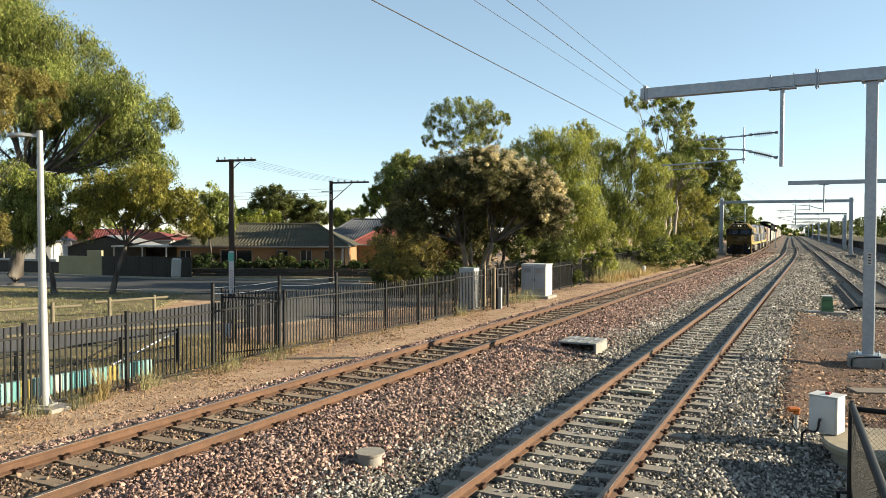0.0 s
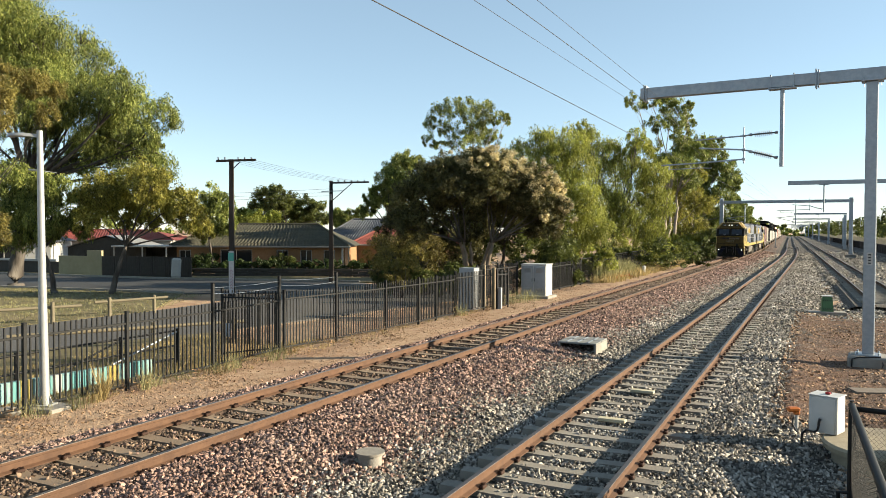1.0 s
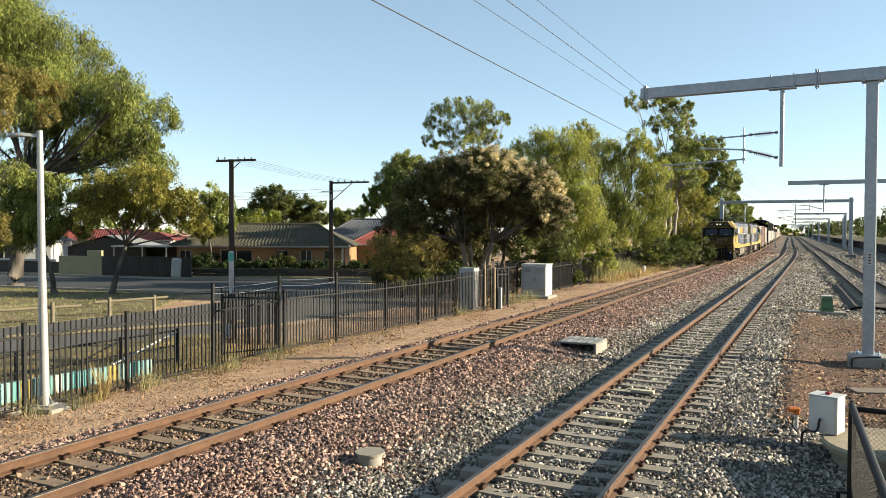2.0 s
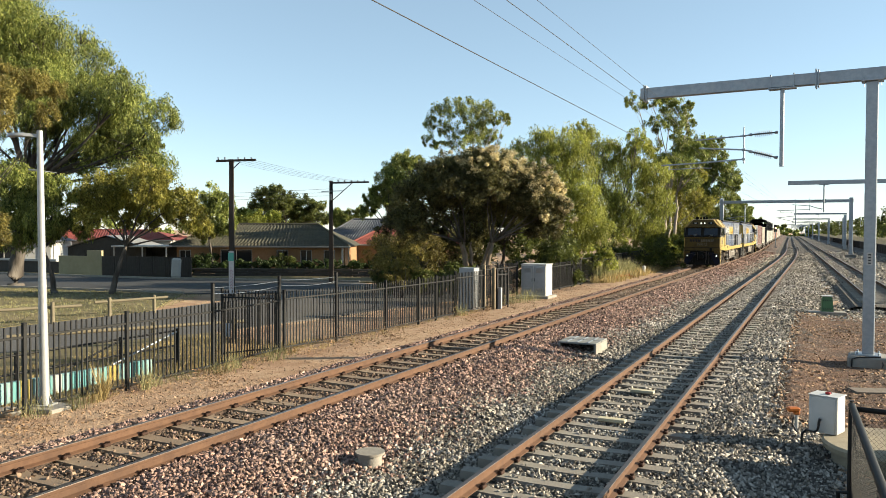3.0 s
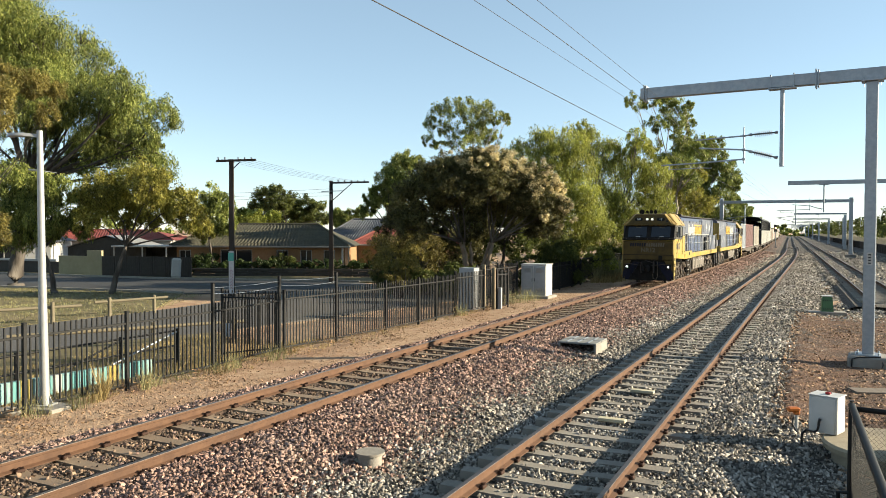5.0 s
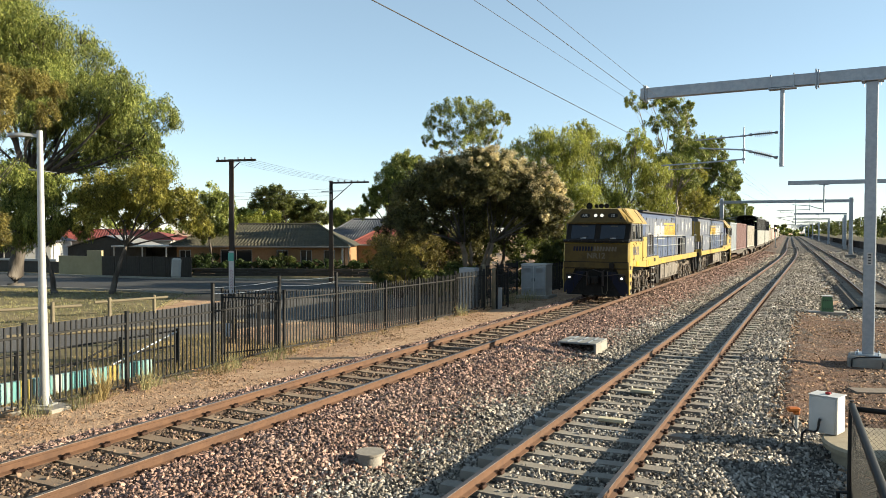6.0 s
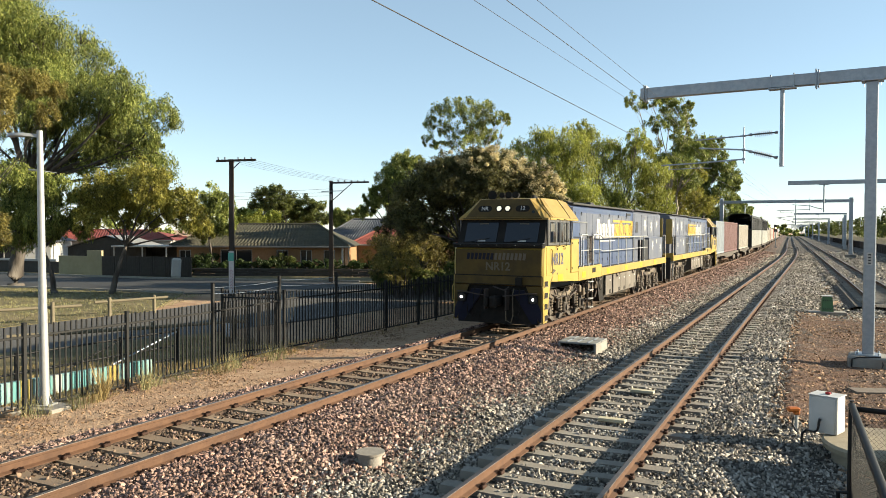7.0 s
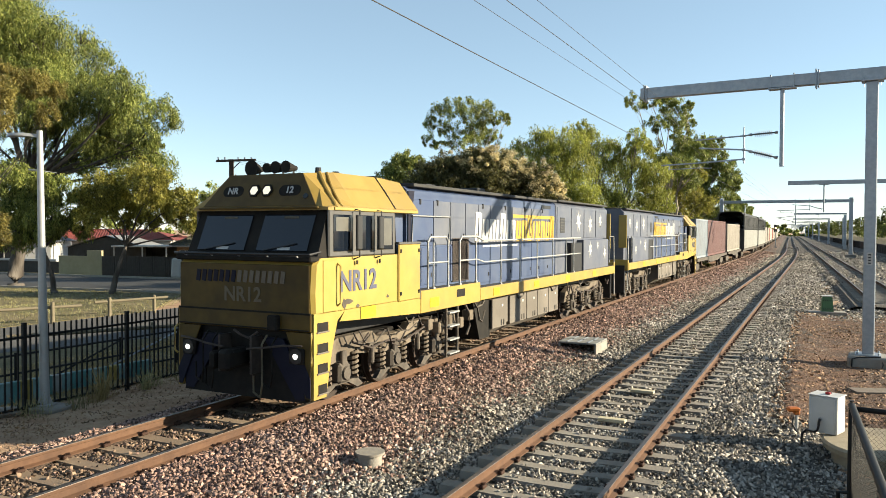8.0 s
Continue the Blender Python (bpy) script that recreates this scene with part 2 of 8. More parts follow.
M["concrete"] = material("concrete", (0.42, 0.39, 0.34), 0.9, 0, (0.52, 0.48, 0.42), 6.0, (0.3, 0.27, 0.23), 1.0, 0.006, 30.0)
M["fence_black"] = material("fence_black", (0.009, 0.009, 0.009), 0.6, 0, (0.016, 0.015, 0.014), 8.0, None, 1, 0, 1, 0, 0, 0.25)
M["asphalt"] = material("asphalt", (0.12, 0.115, 0.11), 0.9, 0, (0.16, 0.15, 0.145), 12.0, (0.21, 0.19, 0.165), 0.25, 0.004, 60.0)
# dry grass, its colour darkened for the tree shade on the verge
M["grass_dry"] = material("grass_dry", (0.19, 0.155, 0.055), 0.95, 0, (0.36, 0.275, 0.14), 1.5, (0.12, 0.11, 0.035), 0.22, 0.04, 12.0, amount3=0.9)
M["timber_pole"] = material("timber_pole", (0.04, 0.032, 0.026), 0.9, 0, (0.08, 0.062, 0.05), 6.0, None, 1, 0.004, 40.0, stretch=(1, 1, 0.1))
M["bark"] = material("bark", (0.075, 0.06, 0.048), 0.95, 0, (0.15, 0.125, 0.105), 3.0, (0.34, 0.31, 0.27), 0.8, 0.06, 5.0, stretch=(1, 1, 0.3))
M["bark_pale"] = material("bark_pale", (0.46, 0.38, 0.30), 0.9, 0, (0.6, 0.53, 0.45), 3.0, (0.28, 0.2, 0.14), 0.8, 0.01, 12.0, stretch=(1, 1, 0.3))
M["leaf_gum"] = leaf_material("leaf_gum", (0.06, 0.085, 0.020), (0.33, 0.365, 0.085), (0.47, 0.45, 0.15))
M["leaf_pepper"] = leaf_material("leaf_pepper", (0.10, 0.12, 0.02), (0.46, 0.47, 0.085))
M["leaf_dark"] = leaf_material("leaf_dark", (0.038, 0.037, 0.014), (0.155, 0.145, 0.048))
M["blossom"] = leaf_material("blossom", (0.38, 0.31, 0.145), (0.70, 0.60, 0.345))
M["brick_wall"] = material("brick_wall", (0.42, 0.23, 0.11), 0.9, 0, (0.50, 0.30, 0.15), 6.0, None, 1, 0.004, 30.0)
M["yellow"] = material("yellow_paint", (0.57, 0.40, 0.07), 0.42, 0, (0.63, 0.455, 0.10), 2.0, (0.40, 0.26, 0.09), 0.9, 0, 1, spec=0.5)
M["blue"] = material("blue_paint", (0.055, 0.092, 0.215), 0.42, 0, (0.085, 0.13, 0.25), 1.5, (0.17, 0.195, 0.26), 0.7, 0, 1, spec=0.5)
M["under"] = material("underframe_dirt", (0.10, 0.085, 0.07), 0.85, 0.1, (0.20, 0.165, 0.13), 5.0, (0.06, 0.05, 0.045), 1.3, 0.003, 30.0)
M["black"] = material("black_paint", (0.012, 0.012, 0.014), 0.5, 0, (0.025, 0.024, 0.024), 5.0)
M["white"] = material("white_paint", (0.78, 0.77, 0.74), 0.5, 0, (0.72, 0.71, 0.68), 5.0, (0.62, 0.58, 0.52), 1.0)


# ---------------------------------------------------------------- ground and tracks
def profile(d, table):
    for (d0, z0), (d1, z1) in zip(table, table[1:]):
        if d <= d1:
            k = max(0.0, (d - d0) / (d1 - d0))
            return z0 + (z1 - z0) * k
    return table[-1][1]


GROUND = [(-400, -1.0), (-17, -1.0), (-14.5, -0.62), (-13, -0.5), (-11.2, -0.46), (-9.5, -0.5), (0, -0.62), (3, -0.60), (20, -0.6), (400, -0.6)]
BALLAST = [(-10.75, -0.50), (-10.15, -0.17), (-9.5, -0.17), (-9.35, -0.235), (-7.95, -0.235), (-7.8, -0.17), (-7.1, -0.185), (-5.5, -0.43), (-4.9, -0.52), (-4.35, -0.52), (-4.05, -0.44), (-1.3, -0.43), (-0.2, -0.54), (0.4, -0.63)]


def rough_z(x, y, k=0.02):
    return k * noise.noise(Vector((x * 0.9, y * 0.9, 0.3))) + k * 1.5 * noise.noise(Vector((x * 0.25, y * 0.25, 4.0)))


def strip(ss, ds, zf, k):
    vs, fs = [], []
    for s in ss:
        for d in ds:
            p = along(s, d)
            vs.append((p.x, p.y, zf(d) + rough_z(p.x, p.y, k)))
    n = len(ds)
    for i in range(len(ss) - 1):
        for j in range(n - 1):
            fs.append((i * n + j, i * n + j + 1, (i + 1) * n + j + 1, (i + 1) * n + j))
    m = Mesh()
    return m.add(vs, fs)


def steps(*spans):
    out = []
    for a, b, d in spans:
        k = max(1, round((b - a) / d))
        out += [a + (b - a) * i / k for i in range(k)]
    return out + [spans[-1][1]]


far_s = steps((-300, -20, 40), (-20, 60, 1.0), (60, 140, 4), (140, 600, 30), (600, 3000, 300))
ground_d = steps((-2500, -400, 300), (-400, -80, 40), (-80, -18, 4), (-18, -9, 0.5), (-9, 0, 1.5), (0, 12, 1.0), (12, 100, 10), (100, 2500, 300))
ground = part("ground", strip(far_s, ground_d, lambda d: profile(d, GROUND), 0.03), M["dirt"], smooth=True)
tagged(ground, "dry reddish dirt ground along the railway line", "ground", kind="structure")
M["dirt_red"] = material("dirt_red", (0.13, 0.066, 0.038), 0.95, 0, (0.29, 0.145, 0.075), 2.4, (0.10, 0.08, 0.06), 0.9, 0.08, 14.0, amount3=0.9)
patch_r = part("ground_patch", strip(steps((15.5, 35, 0.5)), steps((-0.75, 3.6, 0.25)), lambda d: max(profile(d, BALLAST) if d < 0.4 else -9.0, profile(d, GROUND)) + (0.05 if d > -0.7 else -0.05), 0.012), M["dirt_red"], smooth=True)
tagged(patch_r, "reddish brown bare dirt beside the broad gauge track", "ground", kind="structure")
bal_s = steps((-12, 50, 0.5), (50, 140, 2), (140, 900, 20))
for name, lo, hi, mat, lab in (("ballast_1", -10.75, -5.6, "ballast_pink", "pinkish brown crushed stone ballast under the freight track"), ("ballast_2", -5.6, 0.4, "ballast_grey", "grey crushed stone ballast under the broad gauge track")):
    ob = part(name, strip(bal_s, steps((lo, hi, 0.25)), lambda d: profile(d, BALLAST), 0.012), M[mat], smooth=True)
    tagged(ob, lab, "ballast", kind="structure")
m = Mesh()
ss = steps((-12, 60, 3), (60, 900, 40))
m.loft([[along_c(s, d, z) for d, z in ((-2.0, -0.62), (-1.6, -0.43), (2.0, -0.43), (2.9, -0.54), (9.5, -0.54))] for s in ss], closed=False)
tagged(part("ballast_3", m, M["ballast_grey"]), "grey crushed stone ballast under the far track", "ballast", kind="structure")

RAIL = [(-0.07, -0.16), (0.07, -0.16), (0.07, -0.148), (0.012, -0.125), (0.009, -0.05), (0.035, -0.038), (0.036, -0.006), (-0.036, -0.006), (-0.035, -0.038), (-0.009, -0.05), (-0.012, -0.125), (-0.07, -0.148)]
HEAD = [(-0.034, -0.0065), (0.034, -0.0065), (0.030, 0.0), (-0.030, 0.0)]


def rails(track, where, gauge, ss, z0):
    for side in (-1, 1):
        off = side * (gauge / 2 + 0.036)
        for name, shape, mat in (("rail", RAIL, "rail"), ("running_surface", HEAD, "rail_head")):
            m = Mesh()
            m.loft([[where(s, off + x, z0 + z) for x, z in shape] for s in ss])
            if name == "rail":
                base = part(name, m, M[mat], track)
            else:
                part(name, m, M[mat], base, "worn shiny steel top of the rail")


rail_s = steps((-14, 80, 10), (80, 160, 5), (160, 900, 80))
track_f = thing("railway_track", "rusty standard gauge freight track on brown concrete sleepers", "railway track", "railway tracks", "structure")
rails(track_f, lambda s, d, z: along(s, D_F + d, z), 1.435, rail_s, 0.0)
track_b = thing("railway_track", "rusty broad gauge track on pale concrete sleepers", "railway track", "railway tracks", "structure")
rails(track_b, lambda s, d, z: along(s, D_B + d, z), 1.6, rail_s, Z_B)
track_c = thing("railway_track", "far broad gauge track in grey ballast", "railway track", "railway tracks", "structure")
rails(track_c, along_c, 1.6, steps((-12, 900, 38)), Z_B)
# ---------------------------------------------------------------- platform end, overhead line
m = Mesh()
cs = [along(s, d) for s, d in ((-40, -1.35), (-40, 9), (4.2, 9), (4.2, -1.35))]
m.prism([(p.x, p.y) for p in cs], 2, -0.7, 1.32)
tagged(part("platform", m, M["concrete"]), "plain concrete station platform end", "platform", kind="structure")
# out of view: added for the shadow it casts on the near ground
m = Mesh()
m.box((8.2, 7.6, -0.05), (2.6, 7.2, 1.1), None, 0.02)
tagged(part("wall_ramp", m, M["concrete"]), "low unseen concrete wall that casts the shadow on the near ground", "wall", kind="structure")


def bolts(parent, pts, r=0.018, h=0.03):
    for p in pts:
        mb = Mesh()
        mb.cyl(p, (p[0], p[1], p[2] + h), r, r, 6)
        part("bolt", mb, M["galv"], parent)


def insulator(parent, a, b):
    """A rod with nine sheds between two clamps."""
    a, b = Vector(a), Vector(b)
    mi = Mesh()
    mi.cyl(a, b, 0.022, 0.022, 8)
    for i in range(9):
        p = a.lerp(b, 0.22 + 0.58 * i / 8)
        q = a.lerp(b, 0.22 + 0.58 * i / 8 + 0.022)
        mi.cyl(p, q, 0.085, 0.03, 12)
    ins = part("insulator", mi, M["insulator"], parent, "grey ribbed insulator", True)
    for k0, k1 in ((0.0, 0.1), (0.9, 1.0)):
        mc = Mesh()
        mc.cyl(a.lerp(b, k0), a.lerp(b, k1), 0.045, 0.045, 8)
        part("clamp", mc, M["galv"], ins)


M["insulator"] = material("insulator", (0.16, 0.17, 0.19), 0.4, 0, (0.2, 0.21, 0.23), 9.0)
M["wire"] = material("wire", (0.09, 0.075, 0.06), 0.5, 0.6, (0.13, 0.11, 0.09), 20.0)


def cantilever_mast(label, base, turn, left, right, drop=None, foundation=True, height=7.05, col=0.36, detail=True, arms=True):
    """A column with one beam: `left` metres of it over the track, `right` metres behind."""
    mast = thing("overhead_line_mast", label, "mast", "overhead line masts", m=pose(*base, 0, 0, turn))
    if foundation:
        mf = Mesh()
        mf.box((0, 0, 0.16), (0.95, 0.95, 0.42), None, 0.05)
        part("foundation", mf, M["concrete"], mast, "pale concrete footing")
    mc = Mesh()
    mc.box((0, 0, 0.37 + (height - 0.45) / 2), (col, col * 0.9, height - 0.45), None, 0.02)
    column = part("column", mc, M["galv"], mast)
    mp = Mesh()
    mp.box((0, 0, 0.385), (0.62, 0.62, 0.035), None, 0.005)
    part("base_plate", mp, M["galv"], column)
    if detail:
        bolts(column, [(x, y, 0.40) for x in (-0.25, 0.25) for y in (-0.25, 0.25)], 0.025, 0.06)
        mt = Mesh()
        mt.box((0, 0, height - 0.06), (0.52, 0.46, 0.04), None, 0.005)
        part("cap_plate", mt, M["galv"], column)
        ml = Mesh()
        ml.box((0.0, -col * 0.45 - 0.004, 2.95), (0.14, 0.006, 0.34))
        pl = part("plate", ml, M["white"], column, "small white plate with unreadable marks")
        for k in range(4):
            mm = Mesh()
            mm.box((0, -col * 0.45 - 0.009, 3.06 - k * 0.075), (0.07, 0.004, 0.035))
            part("mark", mm, M["black"], pl)
    mb = Mesh()
    mb.box(((right - left) / 2, 0, height + 0.12), (left + right, 0.24, 0.32), None, 0.012)
    beam = part("beam", mb, M["galv"], mast)
    if detail:
        for x in (-1.35, -left + 0.12):
            mk = Mesh()
            mk.box((x, 0, height + 0.12), (0.035, 0.34, 0.50), None, 0.004)
            mk.box((x + 0.06, 0, height + 0.12), (0.035, 0.34, 0.46), None, 0.004)
            part("splice_flange", mk, M["galv"], beam)
        for x in (0.2, -0.2):
            for y in (-0.19, 0.19):
                mk = Mesh()
                mk.cyl((x, y, height - 0.16), (x, y, height + 0.02), 0.012, 0.012, 6)
                part("bolt", mk, M["galv"], beam)
    if drop:
        mt = Mesh()
        mt.cyl((drop, 0, height - 0.04), (drop, 0, height - 2.25), 0.058, 0.058, 10)
        tube = part("drop_tube", mt, M["galv"], mast, "", True)
        for x in (drop - 0.3, drop + 0.3):
            mk = Mesh()
            mk.box((x, 0, height + 0.12), (0.03, 0.31, 0.40))
            part("clamp", mk, M["galv"], tube)
        mk = Mesh()
        mk.box((drop, 0, height - 0.07), (0.72, 0.3, 0.03))
        part("mounting_plate", mk, M["galv"], tube)
        if arms:
            z1, z2 = height - 1.28, height - 2.0
            insulator(mast, (drop - 0.1, 0, z1), (drop - 0.85, 0, z1 - 0.03))
            insulator(mast, (drop - 0.1, 0, z2), (drop - 0.85, 0, z2 + 0.22))
            mr = Mesh()
            x0 = drop - 1.0
            mr.tube([(drop - 0.8, 0, z1 - 0.03), (x0, 0, z1 - 0.05), (x0 - 1.35, 0, z1 - 0.10)], 0.022)
            mr.tube([(drop - 0.8, 0, z2 + 0.21), (x0, 0, z2 + 0.27), (x0 - 1.25, 0, z1 - 0.34)], 0.024)
            mr.cyl((x0, 0, z1 + 0.2), (x0, 0, z2 - 0.12), 0.02, 0.02, 8)
            mr.tube([(x0, 0, z2 + 0.0), (x0 - 1.3, 0, z2 - 0.06), (x0 - 2.35, 0, z2 - 0.09)], 0.022)
            part("cantilever_arm", mr, M["galv"], mast)
            mr = Mesh()
            mr.tube([(x0 - 2.1, 0, z2 - 0.1), (x0 - 2.12, 0, z2 - 0.24)], 0.02)
            mr.tube([(x0 - 2.12, 0, z2 - 0.22), (x0 - 1.2, 0.05, z2 - 0.2), (x0 - 0.9, 0.05, z2 - 0.22)], 0.014)
            part("steady_arm", mr, M["galv"], mast)
            for z in (z1 - 0.05, z2 + 0.27, z2):
                mk = Mesh()
                mk.box((x0, 0, z), (0.09, 0.09, 0.07), None, 0.01)
                part("clamp", mk, M["galv"], mast)
    return mast


TURN = -math.degrees(A0)
near_mast = cantilever_mast("galvanised steel mast with a long beam over the track", (11.42, 20.1, -0.65), -30.3, 6.18, 3.2, -2.2, height=7.75, col=0.29)
mk = Mesh()
mk.tube([(-0.38, -0.49, 0.0), (-0.36, -0.49, 0.3), (-0.2, -0.48, 0.36), (0.3, -0.4, 0.38), (0.36, -0.5, 0.2), (0.3, -0.56, 0.0)], 0.018)
part("cable", mk, M["black"], near_mast, "black cable looped over the footing")
cantilever_mast("galvanised mast with a beam over two tracks", (37.3, 56.0, -0.65), TURN + 1, 10.6, 0.4, -8.0, height=7.45, detail=False)

# a portal over all the tracks
portal = thing("overhead_line_portal", "grey steel portal frame spanning all the tracks", "portal frame", m=pose(56.2, 103.6, -0.65, 0, 0, TURN + 1.0))
for x in (0.0, -16.8):
    mc = Mesh()
    mc.box((x, 0, 0.25), (1.3, 1.3, 0.6), None, 0.05)
    part("foundation", mc, M["concrete"], portal)
    mc = Mesh()
    mc.box((x, 0, 4.4), (0.5, 0.45, 8.0), None, 0.03)
    part("column", mc, M["galv"], portal)
mb = Mesh()
mb.box((-8.4, 0, 7.95), (17.4, 0.32, 0.42), None, 0.02)
beam = part("beam", mb, M["galv"], portal)
for x in (-3.2, -7.0, -12.5):
    mk = Mesh()
    mk.box((x, 0, 7.95), (0.1, 0.42, 0.62))
    part("splice_flange", mk, M["galv"], beam)
for x, h in ((-6.9, 3.0), (-13.6, 3.4)):
    mk = Mesh()
    mk.cyl((x, 0, 7.5), (x, 0, 7.5 - h), 0.07, 0.07, 8)
    mk.tube([(x, 0, 5.9), (x - 2.6, 0, 5.6)], 0.035)
    mk.tube([(x, 0, 5.0), (x - 2.3, 0, 5.6)], 0.035)
    mk.tube([(x, 0, 4.7), (x - 2.6, 0, 4.6)], 0.03)
    part("drop_tube", mk, M["galv"], portal)
for k, s in enumerate((110, 176, 250, 330, 415, 505, 600, 700)):
    p = along_c(s, 5.1, -0.65)
    cantilever_mast("galvanised mast with a beam over two tracks, far down the line", tuple(p), -math.degrees(C_A), 8.8, 0.3, -4.6, height=7.0, col=0.5, detail=False)
for k, s in enumerate((46.0, 98.0, 160.0, 235.0)):
    # slender masts on the other side of the far track
    p = along_c(s, 7.6, -0.65)
    mw = thing("overhead_line_mast", "slim galvanised mast beside the far track", "mast", "overhead line masts", m=pose(*p, 0, 0, -math.degrees(C_A)))
    mc = Mesh()
    mc.box((0, 0, 3.6), (0.3, 0.3, 7.2), None, 0.02)
    part("column", mc, M["galv"], mw)
    mc = Mesh()
    mc.tube([(0, 0, 6.2), (-1.6, 0, 6.3)], 0.03)
    mc.tube([(0, 0, 5.2), (-1.6, 0, 6.2)], 0.03)
    mc.tube([(-0.8, 0, 4.5), (-0.8, 0, 6.8)], 0.03)
    part("cantilever_arm", mc, M["galv"], mw)


def overhead_wire(name, label, d, spans, r, sag):
    """A wire along the line from support to support; spans: (s, z) of the supports."""
    mw = Mesh()
    pts = []
    for (s0, z0), (s1, z1) in zip(spans, spans[1:]):
        for i in range(10):
            k = i / 10
            p = along(s0 + (s1 - s0) * k, d, z0 + (z1 - z0) * k - sag * 4 * k * (1 - k))
            pts.append(p)
    mw.tube(pts, r, 5)
    ob = part(name, mw, M["wire"])
    return tagged(ob, label, "wire")


sup = [(-30.0), 23.0, 70.0, 117.0, 180.0, 260.0, 350.0, 500.0]
overhead_wire("contact_wire", "dark copper contact wire above the broad gauge track", -3.13, [(s, 4.83) for s in sup], 0.0048, 0.02)
overhead_wire("messenger_wire", "dark messenger wire above the contact wire", -2.79, [(s, 5.44) for s in sup], 0.0038, 0.16)
overhead_wire("feeder_wire", "thin overhead feeder wire between the masts", -4.3, [(s, 7.0) for s in sup], 0.0045, 0.12)
overhead_wire("feeder_wire", "thin overhead feeder wire between the masts", -4.82, [(s, 6.75) for s in sup], 0.0045, 0.22)
overhead_wire("contact_wire", "dark copper contact wire above the far track", 6.2, [(30, 4.8), (110, 4.8), (200, 4.8), (400, 4.8)], 0.012, 0.05)

# a signal beside the freight track
sig = thing("railway_signal", "black railway signal showing one yellow light", "signal", m=along_pose(171.0, -6.2, -0.4))
mc = Mesh()
mc.cyl((0, 0, 0), (0, 0, 3.6), 0.09, 0.08, 8)
mc.box((0, 0, 0.1), (0.6, 0.6, 0.3))
part("post", mc, M["galv"], sig)
mc = Mesh()
mc.box((0, 0.08, 4.1), (0.62, 0.2, 1.5), None, 0.06)
part("head", mc, M["black"], sig)
M["signal_yellow"] = glow("signal_yellow", (1.0, 0.45, 0.05), 14.0)
M["lens_off"] = material("lens_off", (0.03, 0.04, 0.04), 0.2, 0, (0.05, 0.05, 0.05), 8.0)
for z, mat in ((4.55, "lens_off"), (4.1, "signal_yellow")):
    mc = Mesh()
    mc.cyl((0, -0.02, z), (0, -0.05, z), 0.17 if mat == "signal_yellow" else 0.11, None, 14)
    part("lens", mc, M[mat], sig)
    mc = Mesh()
    mc.tube([(0.2 * math.cos(t), -0.25, z + 0.2 * math.sin(t)) for t in (0.2, 0.9, 1.57, 2.2, 2.9)], 0.015)
    part("hood", mc, M["black"], sig)

# ---------------------------------------------------------------- right-hand side, near the platform
M["box_white"] = material("box_white", (0.94, 0.93, 0.89), 0.45, 0, (0.87, 0.86, 0.82), 4.0, (0.72, 0.66, 0.58), 1.6)
M["orange"] = material("orange_plastic", (0.80, 0.22, 0.03), 0.45, 0, (0.72, 0.2, 0.03), 6.0)
M["red"] = material("red_plastic", (0.62, 0.02, 0.02), 0.4, 0, (0.5, 0.02, 0.02), 6.0)
M["pit"] = material("pit_concrete", (0.46, 0.38, 0.26), 0.9, 0, (0.58, 0.50, 0.36), 5.0, (0.24, 0.2, 0.15), 1.2, 0.008, 25.0)
M["green_paint"] = material("green_paint", (0.08, 0.21, 0.085), 0.5, 0, (0.11, 0.26, 0.11), 5.0)
M["board"] = material("board_timber", (0.78, 0.68, 0.44), 0.8, 0, (0.86, 0.76, 0.54), 10.0, None, 1, 0.003, 40.0, stretch=(0.2, 1, 1))
M["plank_grey"] = material("plank_grey", (0.26, 0.2, 0.15), 0.9, 0, (0.34, 0.28, 0.22), 12.0, None, 1, 0.003, 40.0, stretch=(1, 0.2, 1))

pit = thing("cable_pit", "round weathered concrete cable pit", "cable pit", m=pose(7.02, 11.62, -0.62))
mc = Mesh()
ring = lambda r, z: [(r * math.cos(2 * math.pi * i / 40), r * math.sin(2 * math.pi * i / 40), z) for i in range(40)]
mc.loft([ring(0.86, -0.2), ring(0.86, 0.20), ring(0.98, 0.22), ring(1.0, 0.30), ring(0.97, 0.345)])
part("shell", mc, M["pit"], pit, "", True)
mc = Mesh()
mc.tube([(0.25 + 0.1 * math.cos(t), 0.35, 0.35 + 0.05 * math.sin(t)) for t in (0, 0.8, 1.57, 2.3, 3.14)], 0.012)
part("lifting_eye", mc, M["clip"], pit, "rusty iron eye")

cab = thing("control_box", "white steel control box with a red button on the concrete pit", "control box", m=pose(6.33, 12.3, -0.275, 0, 0, -47))
mc = Mesh()
mc.box((0, 0, 0.31), (0.44, 0.36, 0.60), None, 0.012)
part("body", mc, M["box_white"], cab)
mc = Mesh()
mc.box((-0.014, -0.187, 0.30), (0.40, 0.012, 0.57), None, 0.004)
part("door", mc, M["box_white"], cab)
mc = Mesh()
mc.box((0, 0, 0.6175), (0.47, 0.39, 0.016), None, 0.005)
part("lid", mc, M["box_white"], cab)
mc = Mesh()
mc.box((0.02, -0.02, 0.645), (0.075, 0.06, 0.04), None, 0.01)
part("button", mc, M["red"], cab, "red push button")
mc = Mesh()
mc.box((-0.01, -0.01, 0.64), (0.05, 0.05, 0.035), None, 0.01)
part("button_base", mc, M["black"], cab, m=pose(0.03, 0.08, 0))
mc = Mesh()
mc.cyl((-0.03, -0.19, 0.24), (-0.03, -0.225, 0.24), 0.03, 0.03, 10)
part("gland", mc, M["galv"], cab, "steel cable gland")
mc = Mesh()
